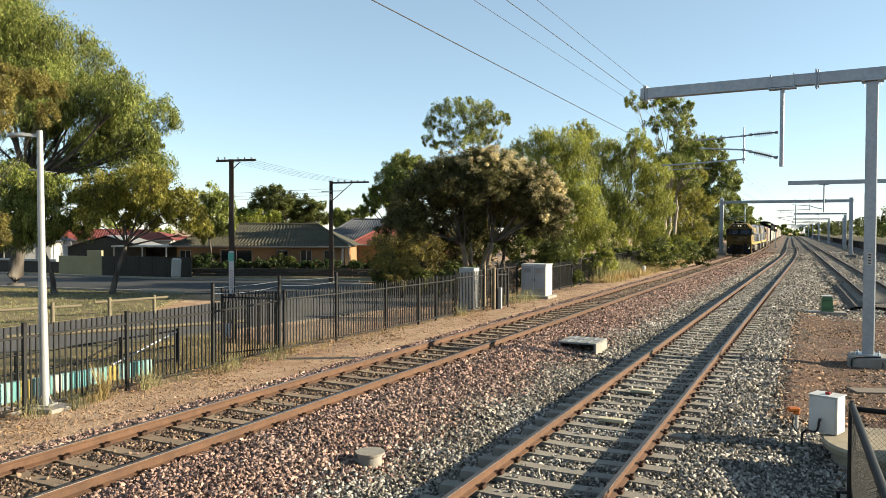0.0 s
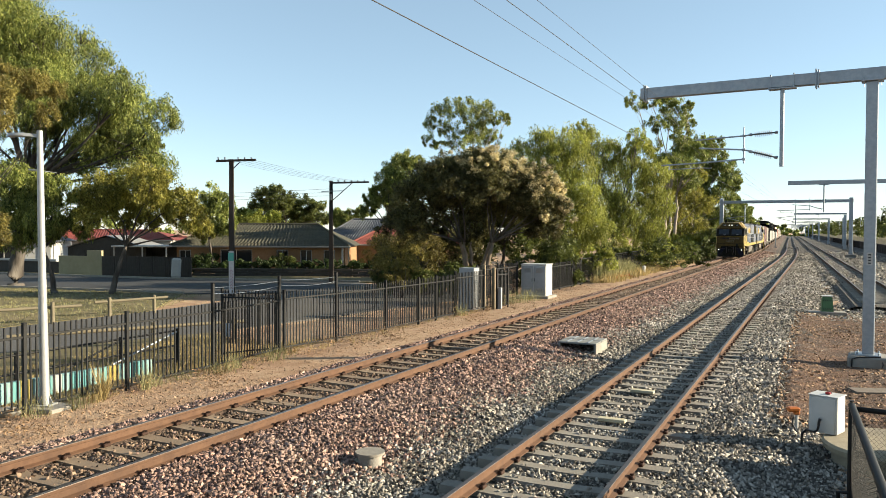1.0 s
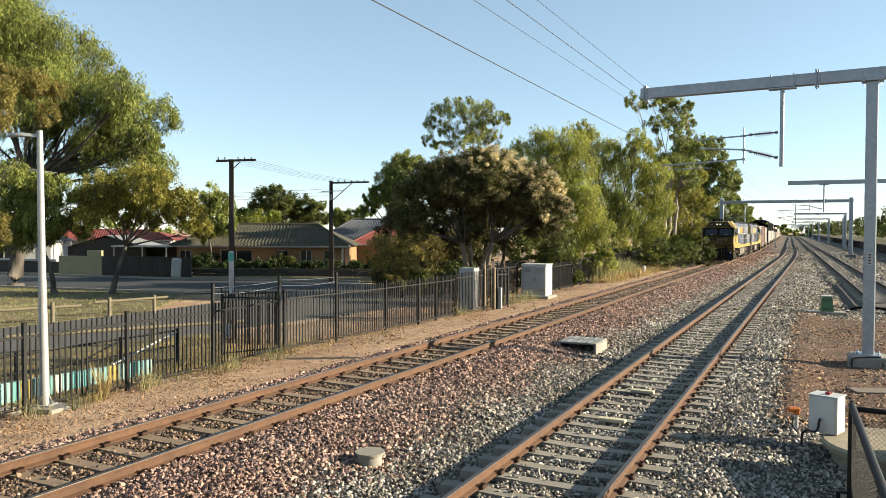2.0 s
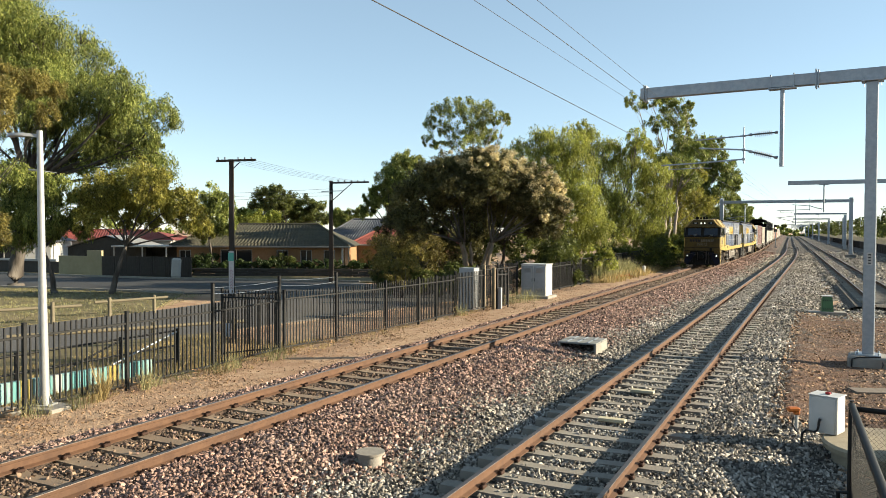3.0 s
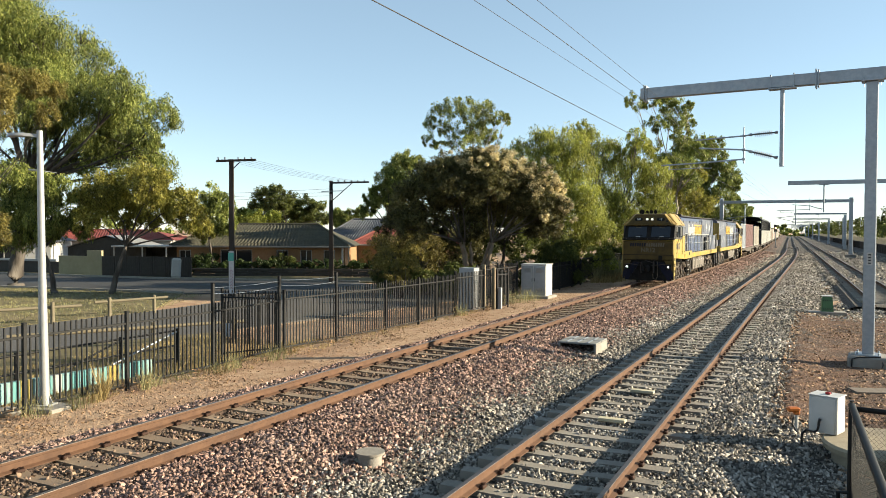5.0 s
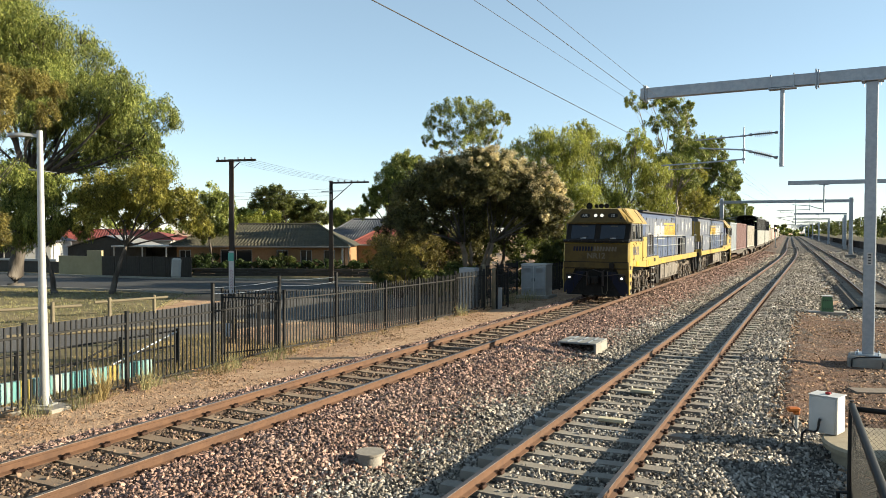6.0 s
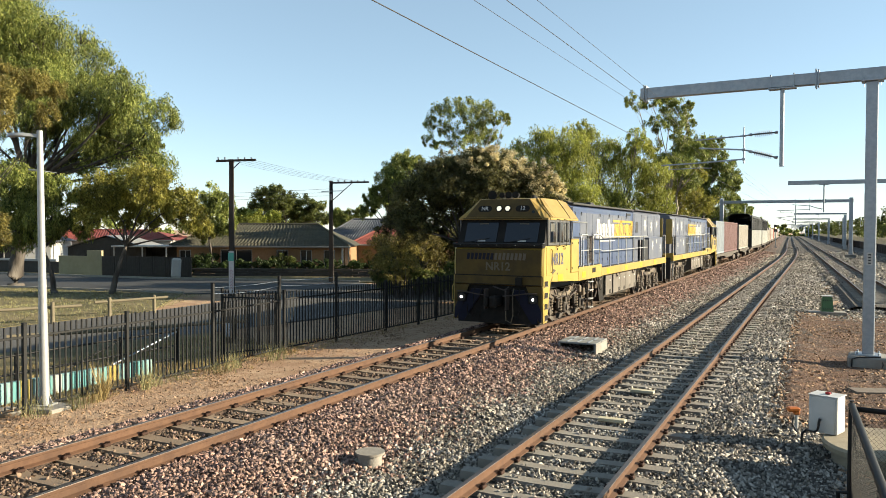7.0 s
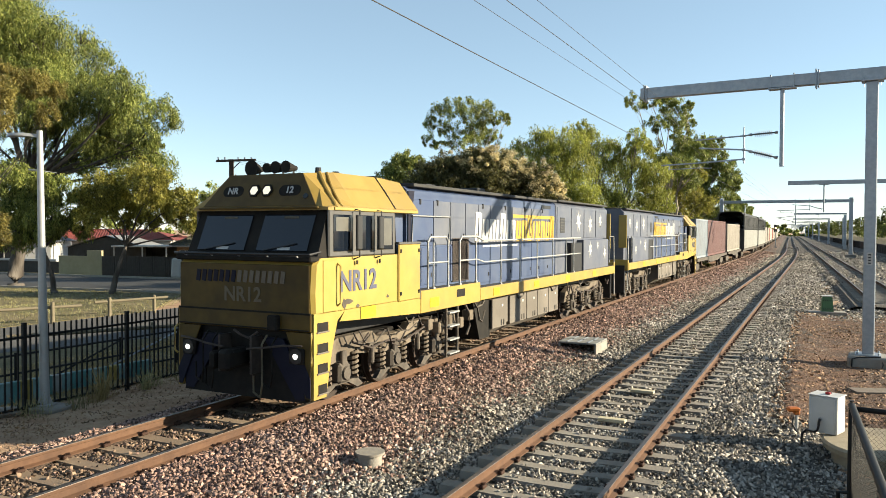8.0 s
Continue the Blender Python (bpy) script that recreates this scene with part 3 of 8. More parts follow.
mc.tube([(-0.03, -0.22, 0.24), (-0.03, -0.255, 0.21), (-0.035, -0.26, 0.12), (-0.06, -0.25, 0.05), (-0.12, -0.24, 0.02), (-0.26, -0.16, 0.014), (-0.33, -0.16, -0.06), (-0.33, -0.18, -0.32)], 0.02)
part("cable", mc, M["black"], cab, "black rubber cable")

stub = thing("conduit_stub", "orange-capped cable stub beside the pit", "conduit", m=pose(6.36, 13.42, -0.6))
mc = Mesh()
mc.cyl((0, 0, 0), (0, 0, 0.40), 0.032, 0.032, 10)
part("pipe", mc, M["box_white"], stub, "white plastic pipe", True)
mc = Mesh()
mc.box((-0.06, 0, 0.43), (0.22, 0.13, 0.085), None, 0.025)
mc.box((0.0, 0, 0.37), (0.1, 0.1, 0.08), None, 0.02)
part("cap", mc, M["orange"], stub)
cable = Mesh()
pts = [(6.30, 13.40, -0.30), (6.26, 13.36, -0.42), (6.29, 13.22, -0.55), (6.15, 13.12, -0.575), (5.7, 13.2, -0.56), (5.2, 13.5, -0.53), (4.7, 13.75, -0.5), (4.2, 13.7, -0.47), (3.85, 13.55, -0.43)]
cable.tube(pts, 0.017, 6)
tagged(part("track_cable", cable, M["black"]), "black cable lying over the ballast to the rail", "cable")

gp = thing("marker_cabinet", "small green tapered cabinet on a concrete slab", "cabinet", m=pose(16.75, 32.7, -0.58, 0, 0, -20))
mc = Mesh()
mc.box((0.0, 0, 0.06), (1.5, 0.75, 0.14), None, 0.02)
part("slab", mc, M["concrete"], gp, "white concrete slab")
mc = Mesh()
mc.loft([[(x * w, y * w * 0.8, z) for x, y in ((-1, -1), (1, -1), (1, 1), (-1, 1))] for z, w in ((0.13, 0.24), (0.78, 0.19))])
body = part("body", mc, M["green_paint"], gp)
mc = Mesh()
mc.box((0, 0, 0.80), (0.42, 0.36, 0.04), None, 0.01)
part("lid", mc, M["box_white"], gp)
for z in (0.25, 0.62):
    for k in range(5):
        mc = Mesh()
        y = -0.192 + (z - 0.13) * 0.0615
        mc.box((-0.15 + k * 0.07, y - 0.012, z), (0.02, 0.006, 0.075), Euler((0, radians(35), 0)).to_matrix())
        part("stripe", mc, M["black"], body)

fence = thing("chain_link_fence", "dark pipe fence with chain-link mesh at the platform end", "fence")
mc = Mesh()
A, B, Cc = Vector((5.05, 9.22, 0.88)), Vector((3.85, 6.6, 0.88)), Vector((5.95, 8.45, 0.88))
mc.tube([A + Vector((0, 0, 0.06)), A, (5.03, 9.2, -0.6)], 0.035, 10)
part("post", mc, M["fence_black"], fence, "", True)
mc = Mesh()
mc.tube([A, A.lerp(B, 0.5), B, B + (B - A) * 0.3], 0.04, 10)
part("top_rail", mc, M["fence_black"], fence, "", True)
mc = Mesh()
mc.tube([A - Vector((0, 0, 0.04)), Cc], 0.033, 10)
part("top_rail", mc, M["fence_black"], fence, "", True)
mc = Mesh()
mc.tube([(5.03, 9.2, -0.2), (4.93, 9.28, -0.22), (4.93, 9.28, -0.6)], 0.028, 8)
part("stay", mc, M["fence_black"], fence, "", True)
for P, Q in ((A, B), (A, Cc)):
    mc = Mesh()
    L = (Q - P).length
    nx, nz = int(L / 0.055), 24
    hgt = 1.4
    for k in range(-nz, nx):
        for sgn in (1, -1):
            u0, u1 = k * 0.055, (k + nz) * 0.055
            za, zb = (0.0, hgt) if sgn > 0 else (hgt, 0.0)
            c0, c1 = max(0.0, -u0 / (u1 - u0)), min(1.0, (L - u0) / (u1 - u0))
            if c1 <= c0:
                continue
            pa, pb = [P + (Q - P) * ((u0 + (u1 - u0) * c) / L) - Vector((0, 0, 0.05 + za + (zb - za) * c)) for c in (c0, c1)]
            mc.cyl(pa, pb, 0.0018, 0.0018, 3, False)
    part("mesh_panel", mc, M["fence_black"], fence)

for x, y, turn in ((3.02, 13.3, -26), (4.2, 15.7, -28)):
    mc = Mesh()
    mc.box((0, 0, 0.03), (0.48, 0.17, 0.06), None, 0.008)
    tagged(part("timber_board", mc, M["board"], m=pose(x, y, Z_B - 0.163, 0, 0, turn)), "pale timber board lying between the rails", "board", "boards in the track")
mc = Mesh()
mc.box((0, 0, 0.04), (2.2, 0.5, 0.07), None, 0.01)
tagged(part("sleeper_plank", mc, M["plank_grey"], m=pose(10.3, 16.7, -0.6, 0, 0, -6)), "grey weathered timber plank lying on the dirt", "plank")

# pit lid and duct in the ballast
lid = thing("inspection_pipe", "round grey concrete pipe with a flat lid in the ballast", "inspection pipe", m=along_pose(9.25, -5.78, -0.33))
mc = Mesh()
mc.cyl((0, 0, -0.25), (0, 0, 0.10), 0.17, 0.17, 24)
part("pipe", mc, M["concrete"], lid, "", True)
mc = Mesh()
mc.cyl((0, 0, 0.10), (0, 0, 0.135), 0.215, 0.215, 28)
part("lid", mc, M["sleeper_grey"], lid, "", True)
M["lid_grey"] = material("lid_grey", (0.34, 0.34, 0.32), 0.8, 0, (0.44, 0.44, 0.41), 7.0, (0.24, 0.22, 0.19), 1.5, 0.004, 30.0)
duct = thing("cable_pit_box", "grey concrete cable pit box with a broken orange duct", "cable pit", m=along_pose(21.1, -6.0, -0.46))
mc = Mesh()
for x in (-0.52, 0.52):
    mc.box((x, 0, 0.12), (0.07, 1.25, 0.36), None, 0.01)
mc.box((0, 0.6, 0.12), (0.97, 0.06, 0.36), None, 0.01)
part("wall", mc, M["concrete"], duct)
for y in (-0.32, 0.32):
    mc = Mesh()
    mc.box((0, y, 0.325), (1.10, 0.60, 0.05), None, 0.01)
    cover = part("lid", mc, M["lid_grey"], duct)
    for q in range(3):
        part("rib", Mesh().box((-0.3 + q * 0.3, y, 0.357), (0.05, 0.5, 0.016), None, 0.004), M["galv"], cover)
mc = Mesh()
mc.cyl((-0.1, -0.64, 0.06), (-0.05, -0.78, 0.02), 0.1, 0.11, 10, False)
part("duct", mc, material("duct_red", (0.42, 0.09, 0.04), 0.6, 0, (0.32, 0.07, 0.03), 9.0), duct, "broken red-brown plastic duct")
# ---------------------------------------------------------------- left-hand side: fence, lamp, street
def ground_at(d):
    return profile(d, GROUND)


PICKET = Mesh()
PICKET.box((0, 0, 0.80), (0.030, 0.030, 1.60), None, 0.003)
PICKET.box((0, 0, 1.605), (0.024, 0.024, 0.02), None, 0.006)
PICKET_ME = PICKET.data("picket", M["fence_black"])


def palisade(label, run, top=1.16, single=True, tall=(), gap=0.125, post_at=None):
    """A black tubular fence along a run of (s, d) posts; tall: posts that stand half a metre higher."""
    f = thing("palisade_fence", label, "fence", "railway fences")
    rest = Mesh()
    for k, (s, d) in enumerate(run):
        p = along(s, d, ground_at(d) - 0.05)
        h = (1.66 if k in tall else top + 0.04) - p.z
        mp = Mesh()
        mp.box((0, 0, h / 2), (0.075, 0.075, h), None, 0.006)
        mp.box((0, 0, h + 0.008), (0.085, 0.085, 0.02), None, 0.006)
        part("post", mp, M["fence_black"], f, m=pose(p.x, p.y, p.z, 0, 0, -math.degrees(A0)))
    for (s0, d0), (s1, d1) in zip(run, run[1:]):
        a, b = along(s0, d0), along(s1, d1)
        ga, gb = ground_at(d0), ground_at(d1)
        for z, hh in ((top - 0.22, 0.045), (None, 0.045)):
            za, zb = (z, z) if z is not None else (ga + 0.13, gb + 0.13)
            mr = Mesh()
            mr.bar((a.x, a.y, za), (b.x, b.y, zb), 0.04, hh, 0.004)
            part("rail", mr, M["fence_black"], f)
        L = (b - a).length
        n = int(L / gap)
        turn = math.atan2((b - a).y, (b - a).x)
        for i in range(1, n):
            k = i / n
            p = a.lerp(b, k)
            z = top - 1.615 + random.uniform(-0.008, 0.008)
            mm = pose(p.x, p.y, z, random.uniform(-0.4, 0.4), random.uniform(-0.4, 0.4), math.degrees(turn))
            if single:
                ob = new("picket", PICKET_ME)
                ob.parent = f
                ob.matrix_basis = mm
            else:
                q = Mesh()
                q.box((0, 0, 0.8), (0.030, 0.030, 1.6))
                rest.add([mm @ Vector(v) for v in q.v], q.f)
    if not single:
        tagged(part("picket_rest", rest, M["fence_black"], f), kind="stuff")
    return f


palisade("black steel picket fence along the railway path", [(2.2, -13.62), (4.6, -13.62), (6.95, -13.62), (9.3, -13.62), (11.7, -13.62), (14.4, -13.68), (17.55, -14.1)], tall=(5, 6))
palisade("black steel picket return fence at the gate", [(17.7, -14.22), (17.35, -16.1)], top=1.2, gap=0.11)
palisade("black steel picket fence beside the street end", [(17.75, -14.08), (20.0, -13.78), (22.7, -13.55), (24.95, -13.45), (26.35, -13.42), (28.1, -13.42)], top=1.2, tall=(1,))
palisade("black steel picket fence by the grey cabinet", [(28.1, -13.42), (30.6, -13.2), (31.0, -12.75), (32.0, -12.62)], top=1.26, single=False)
palisade("black steel picket fence behind the white equipment cabinet", [(32.3, -14.3), (34.6, -14.2), (37.2, -14.15)], top=1.35, single=False)
palisade("black steel picket fence past the equipment cabinet", [(38.4, -13.9), (41.2, -13.95), (44.0, -14.0), (46.6, -14.0), (48.6, -14.0)], top=1.12, single=False)
# barbed strands between the tall posts
strands = thing("barbed_wires", "slack wires strung above the gate fence", "wire")
for za, zb, sg in ((1.55, 1.52, 0.03), (1.4, 1.38, 0.07)):
    mw = Mesh()
    for (s0, d0), (s1, d1) in (((14.4, -13.68), (17.55, -14.1)), ((17.55, -14.1), (20.0, -13.78))):
        a, b = along(s0, d0, za), along(s1, d1, zb)
        mw.tube([a.lerp(b, k / 8) - Vector((0, 0, sg * 4 * (k / 8) * (1 - k / 8))) for k in range(9)], 0.006, 5)
    part("wire", mw, M["galv"], strands)
tag = Mesh()
tag.box((0, 0, 0), (0.16, 0.03, 0.40), None, 0.006)
tagged(part("notice_plate", tag, material("plate_blue", (0.45, 0.5, 0.6), 0.4, 0, (0.52, 0.56, 0.64), 6.0), m=pose(*along(17.2, -15.75, 0.02), 0, 0, -30)), "small pale metal plate hung on the return fence", "plate")

# mesh fence further on
far_fence = thing("mesh_fence", "dark wire mesh fence below the trees", "fence", "railway fences")
run = [(48.8, -14.1), (52.4, -14.2), (56, -14.4), (60, -14.6), (64, -14.8), (68.5, -15), (73, -15.2), (78, -15.4), (83, -15.6), (88, -15.8), (94, -16), (100, -16), (107, -16), (115, -16)]
for s, d in run:
    mp = Mesh()
    p = along(s, d, ground_at(d) - 0.05)
    mp.cyl(p, (p.x, p.y, 1.18), 0.04, 0.04, 8)
    part("post", mp, M["fence_black"], far_fence)
mm = Mesh()
for (s0, d0), (s1, d1) in zip(run, run[1:]):
    a, b = along(s0, d0), along(s1, d1)
    mr = Mesh()
    mr.cyl((a.x, a.y, 1.14), (b.x, b.y, 1.14), 0.03, 0.03, 6)
    part("rail", mr, M["fence_black"], far_fence)
    L = (b - a).length
    nn = int(L / 0.12)
    for i in range(nn + 1):
        p = a.lerp(b, i / nn)
        mm.box((p.x, p.y, 0.3), (0.012, 0.012, 1.66))
    for j in range(11):
        z = -0.4 + j * 0.14
        mm.bar((a.x, a.y, z), (b.x, b.y, z), 0.012, 0.012)
part("mesh_panel", mm, M["fence_black"], far_fence)

# street lamp on the path
lamp = thing("street_lamp", "pale grey steel street lamp with a flat lamp head", "street lamp", m=pose(-7.84, 14.74, -0.56, 0, 0, 0))
mc = Mesh()
mc.box((0.1, -0.02, 0.03), (0.75, 0.62, 0.14), Euler((0, 0, radians(-20))).to_matrix(), 0.02)
part("footing", mc, M["concrete"], lamp, "square concrete footing")
mc = Mesh()
mc.cyl((0, 0, 0.1), (-0.03, 0, 2.6), 0.092, 0.075, 14)
mc.cyl((-0.03, 0, 2.6), (-0.05, 0, 5.5), 0.072, 0.055, 14)
part("pole", mc, M["lamp_grey"], lamp, "", True)
mc = Mesh()
mc.box((0, 0, 0.115), (0.34, 0.34, 0.03), None, 0.004)
for sx in (-1, 1):
    mc.prism([(sx * 0.09, 0.13), (sx * 0.17, 0.13), (sx * 0.09, 0.3)], 1, -0.01, 0.01)
part("base_plate", mc, M["lamp_grey"], lamp)
mc = Mesh()
mc.loft([[(x, y * w, 5.40 + z + (t if y != 0 else t)) for y, t in ((-1, -0.03), (-0.7, 0.03), (0.7, 0.03), (1, -0.03))] for x, w, z in ((-0.06, 0.04, 0.0), (-0.2, 0.07, 0.01), (-0.32, 0.13, 0.02), (-0.56, 0.14, 0.02), (-0.66, 0.07, 0.0))])
part("lamp_head", mc, M["lamp_grey"], lamp, "", True)
mc = Mesh()
mc.cyl((-0.05, 0, 4.72), (-0.27, 0.0, 4.74), 0.018, 0.018, 8)
mc.cyl((-0.05, 0, 4.72), (0.22, 0.1, 4.69), 0.007, 0.007, 6)
part("bracket", mc, M["lamp_grey"], lamp)
stone = Mesh()
stone.sphere((0, 0, 0), 0.2, 10, 6, (1.6, 0.9, 0.55))
tagged(part("boulder", stone, M["concrete"], m=pose(-8.35, 14.35, -0.5, 0, 0, 20), smooth=True), "pale rounded rock at the foot of the fence", "rock")

# painted low wall behind the fence
paints = [material("mural_" + n, c, 0.8, 0, tuple(v * 0.85 for v in c), 6.0, (0.4, 0.38, 0.33), 1.5) for n, c in (("white", (0.62, 0.62, 0.58)), ("teal", (0.16, 0.46, 0.46)), ("yellow", (0.62, 0.46, 0.08)), ("aqua", (0.34, 0.58, 0.58)))]
wall = thing("painted_wall", "low concrete wall painted with white, teal and yellow stripes", "wall")
s = 7.6
k = 0
while s < 14.1:
    w = 0.18 + 0.12 * random.random()
    mc = Mesh()
    z0, z1 = -1.05, -0.27 - 0.022 * max(0, s - 9)
    mc.box((0, 0, (z0 + z1) / 2), (0.14, w - 0.004, z1 - z0), None, 0.01)
    k += 1
    pick = (0, 0, 3, 0, 0, 1)[k % 6] if s < 9.9 else (2 if k % 9 == 4 else (1, 1, 3, 1, 0, 3)[k % 6])
    part("stripe", mc, paints[pick], wall, m=along_pose(s + w / 2, -15.6))
    s += w

# pipe barrier and timber barrier rails beyond it
pipe = thing("pipe_barrier", "dark steel pipe barrier with a diagonal brace", "barrier")
for s in (8.0, 11.4, 14.4, 16.4):
    mc = Mesh()
    p = along(s, -17.0, -1.05)
    mc.cyl(p, (p.x, p.y, 0.08), 0.045, 0.045, 8)
    part("post", mc, M["fence_black"], pipe)
for z in (0.02, -0.42, -0.8):
    mc = Mesh()
    a, b = along(3, -17.0, z), along(16.4, -17.0, z)
    mc.cyl(a, b, 0.028, 0.028, 8)
    part("rail", mc, M["fence_black"], pipe)
for s0, s1, mat in ((11.6, 14.3, "fence_black"), (13.2, 16.3, "galv")):
    mc = Mesh()
    mc.cyl(along(s0, -16.9, -0.85), along(s1, -16.9, 0.0), 0.025, 0.025, 8)
    part("brace", mc, M[mat], pipe)

M["log"] = material("log_timber", (0.24, 0.20, 0.125), 0.85, 0, (0.32, 0.265, 0.17), 8.0, (0.17, 0.14, 0.10), 1.0, 0.005, 30.0)


def log_barrier(label, posts, rails_):
    b = thing("timber_barrier", label, "barrier", "timber barriers")
    for x, y, h in posts:
        mc = Mesh()
        mc.cyl((x, y, -1.05), (x, y, -1.0 + h), 0.085, 0.08, 10)
        mc.cyl((x, y, -1.0 + h), (x, y, -0.99 + h), 0.08, 0.05, 10)
        part("post", mc, M["log"], b, "", True)
    for (x0, y0, z0), (x1, y1, z1) in rails_:
        mc = Mesh()
        mc.cyl((x0, y0, z0), (x1, y1, z1), 0.065, 0.058, 10)
        part("log_rail", mc, M["log"], b, "", True)


log_barrier("round pine log barrier at the grass edge", [(-16.4, 31.5, 0.95), (-18.6, 29.6, 0.95), (-15.2, 34.2, 0.9), (-13.7, 35.6, 0.9)], [((-15.6, 32.4, -0.28), (-20.5, 28.2, -0.28)), ((-15.7, 33.8, -0.28), (-13.2, 36.0, -0.22))])
log_barrier("round pine log barrier beside the near road", [(-9.9, 25.6, 0.85), (-7.5, 27.0, 0.85), (-12.6, 23.6, 0.85)], [((-13.4, 23.0, -0.3), (-7.2, 27.3, -0.3))])

# street asphalt with the tree shade put into its colour
M["bitumen"] = material("bitumen", (0.045, 0.045, 0.048), 0.85, 0, (0.065, 0.064, 0.064), 12.0, (0.06, 0.057, 0.053), 0.25, 0.004, 60.0)
# roads, kerbs, grass: flat sheets a few millimetres above one another
def patch(name, label, cat, outline, z, mat, step=1.5):
    mc = Mesh()
    mc.prism(outline, 2, z - 0.12, z)
    return tagged(part(name, mc, M[mat]), label, cat, kind="structure")


patch("grass_1", "dry patchy grass verge with fallen leaves", "grass", [(-70, 20), (-21, 24), (-14.2, 36.3), (-16.0, 46.2), (-33, 51.5), (-90, 66)], -0.93, "grass_dry")
patch("road_1", "worn grey asphalt road beside the railway", "road", [(-42, 5), (-15.4, 22.8), (-9.0, 29.0), (2.6, 45.6), (-6.5, 57.0), (-9.5, 47.8), (-14.1, 36.6), (-20, 27.5), (-46, 14)], -0.95, "asphalt")
patch("road_2", "asphalt street in front of the houses, darkened for shade", "road", [(-90, 66.3), (-33, 51.7), (-16, 46.3), (-9.7, 47.6), (-6.3, 56.8), (-22, 59.6), (-38, 65.5), (-90, 82)], -0.946, "bitumen")
for pts, name in (([(-90, 82.1), (-38, 65.6), (-22, 59.7), (-6.3, 56.9)], "kerb_1"), ([(-33, 51.6), (-16, 46.25)], "kerb_2")):
    mc = Mesh()
    for a, b in zip(pts, pts[1:]):
        mc.bar((*a, -0.90), (*b, -0.90), 0.18, 0.22, 0.02)
    tagged(part(name, mc, M["concrete"]), "pale concrete kerb along the street", "kerb", kind="structure")
patch("grass_2", "dry grass verge in front of the house fences", "grass", [(-90, 82.2), (-38, 65.7), (-22, 59.8), (-5, 56.6), (-3, 62), (-22, 66), (-38, 74), (-90, 92)], -0.90, "grass_dry")

verge = part("grass_3", strip(steps((2, 18, 1.0)), steps((-18, -14, 0.5)), lambda d: profile(d, GROUND) + 0.02, 0.03), M["grass_dry"], smooth=True)
tagged(verge, "strip of dry yellow grass behind the railway fence", "grass", kind="structure")

patch("grass_4", "dry yellow grass beside the road edge", "grass", [(p.x, p.y) for p in (along(1, -17.6), along(19, -17.6), along(21.5, -19.6))] + [(-9.1, 29.2), (-15.5, 23.0), (-42, 5.3)], -0.956, "grass_dry")

# power poles
def power_pole(label, x, y, h, arm_z, a0, a1, brace, lean=0.0):
    p = thing("power_pole", label, "power pole", "power poles", m=pose(x, y, -1.05, 0, lean, 0))
    mc = Mesh()
    mc.loft([[(sx * w, sy * w * 0.6, z) for sx, sy in ((-1, -1), (1, -1), (1, 1), (-1, 1))] for z, w in ((0, 0.17), (h, 0.12))])
    part("pole", mc, M["timber_pole"], p)
    mc = Mesh()
    mc.bar((a0, -0.16, arm_z - 0.02), (a1, -0.16, arm_z + 0.06), 0.12, 0.13, 0.01)
    arm = part("crossarm", mc, M["timber_pole"], p)
    n = 6
    for i in range(n):
        if abs(a0 + (a1 - a0) * (i + 0.3) / n) < 0.12:
            continue
        mc = Mesh()
        xx = a0 + (a1 - a0) * (i + 0.3) / n
        mc.cyl((xx, -0.16, arm_z + 0.05), (xx, -0.16, arm_z + 0.2), 0.03, 0.05, 8)
        part("insulator", mc, M["insulator"], arm)
    if brace:
        mc = Mesh()
        mc.cyl((0.1, -0.14, arm_z - brace), (brace * 1.15, -0.16, arm_z - 0.05), 0.03, 0.03, 6)
        part("brace", mc, M["timber_pole"], p)
    return p


pole = power_pole("dark timber power pole with a crossarm, graffiti at its foot", -12.6, 44.8, 8.25, 8.15, -0.85, 1.5, 0.5)
M["teal"] = material("teal_plate", (0.12, 0.52, 0.42), 0.5, 0, (0.15, 0.6, 0.5), 6.0)
M["pole_white"] = material("pole_white", (0.95, 0.92, 0.92), 0.8, 0, (0.78, 0.75, 0.76), 6.0)
M["graffiti"] = material("graffiti", (0.55, 0.12, 0.24), 0.7, 0, (0.4, 0.15, 0.3), 6.0)
mc = Mesh()
mc.box((0.0, -0.115, 1.55), (0.30, 0.015, 2.5), None, 0.003)
wrap = part("painted_base", mc, M["pole_white"], pole, "white painted pole foot")
mc = Mesh()
mc.box((-0.02, -0.13, 2.45), (0.34, 0.02, 0.5), None, 0.003)
part("plate", mc, M["teal"], pole, "teal green plate")
for k in range(7):
    mc = Mesh()
    z = 0.55 + k * 0.17
    mc.tube([(-0.08, -0.128, z), (0.02, -0.128, z + 0.1), (0.09, -0.128, z - 0.03)], 0.016, 5)
    part("graffiti_stroke", mc, M["graffiti"], wrap)
pole2 = power_pole("dark timber power pole with a braced crossarm", -8.4, 56.4, 7.75, 7.6, -0.1, 2.85, 1.35)
mc = Mesh()
mc.cyl((0.0, -0.2, 6.3), (0.0, -0.2, 6.75), 0.1, 0.1, 8)
part("insulator", mc, M["insulator"], pole2)
mc = Mesh()
mc.cyl((-0.7, -0.15, 6.95), (0.9, -0.15, 7.0), 0.03, 0.03, 6)
part("bracket", mc, M["galv"], pole2)
wires = thing("power_lines", "thin power lines slung between the poles", "wire")
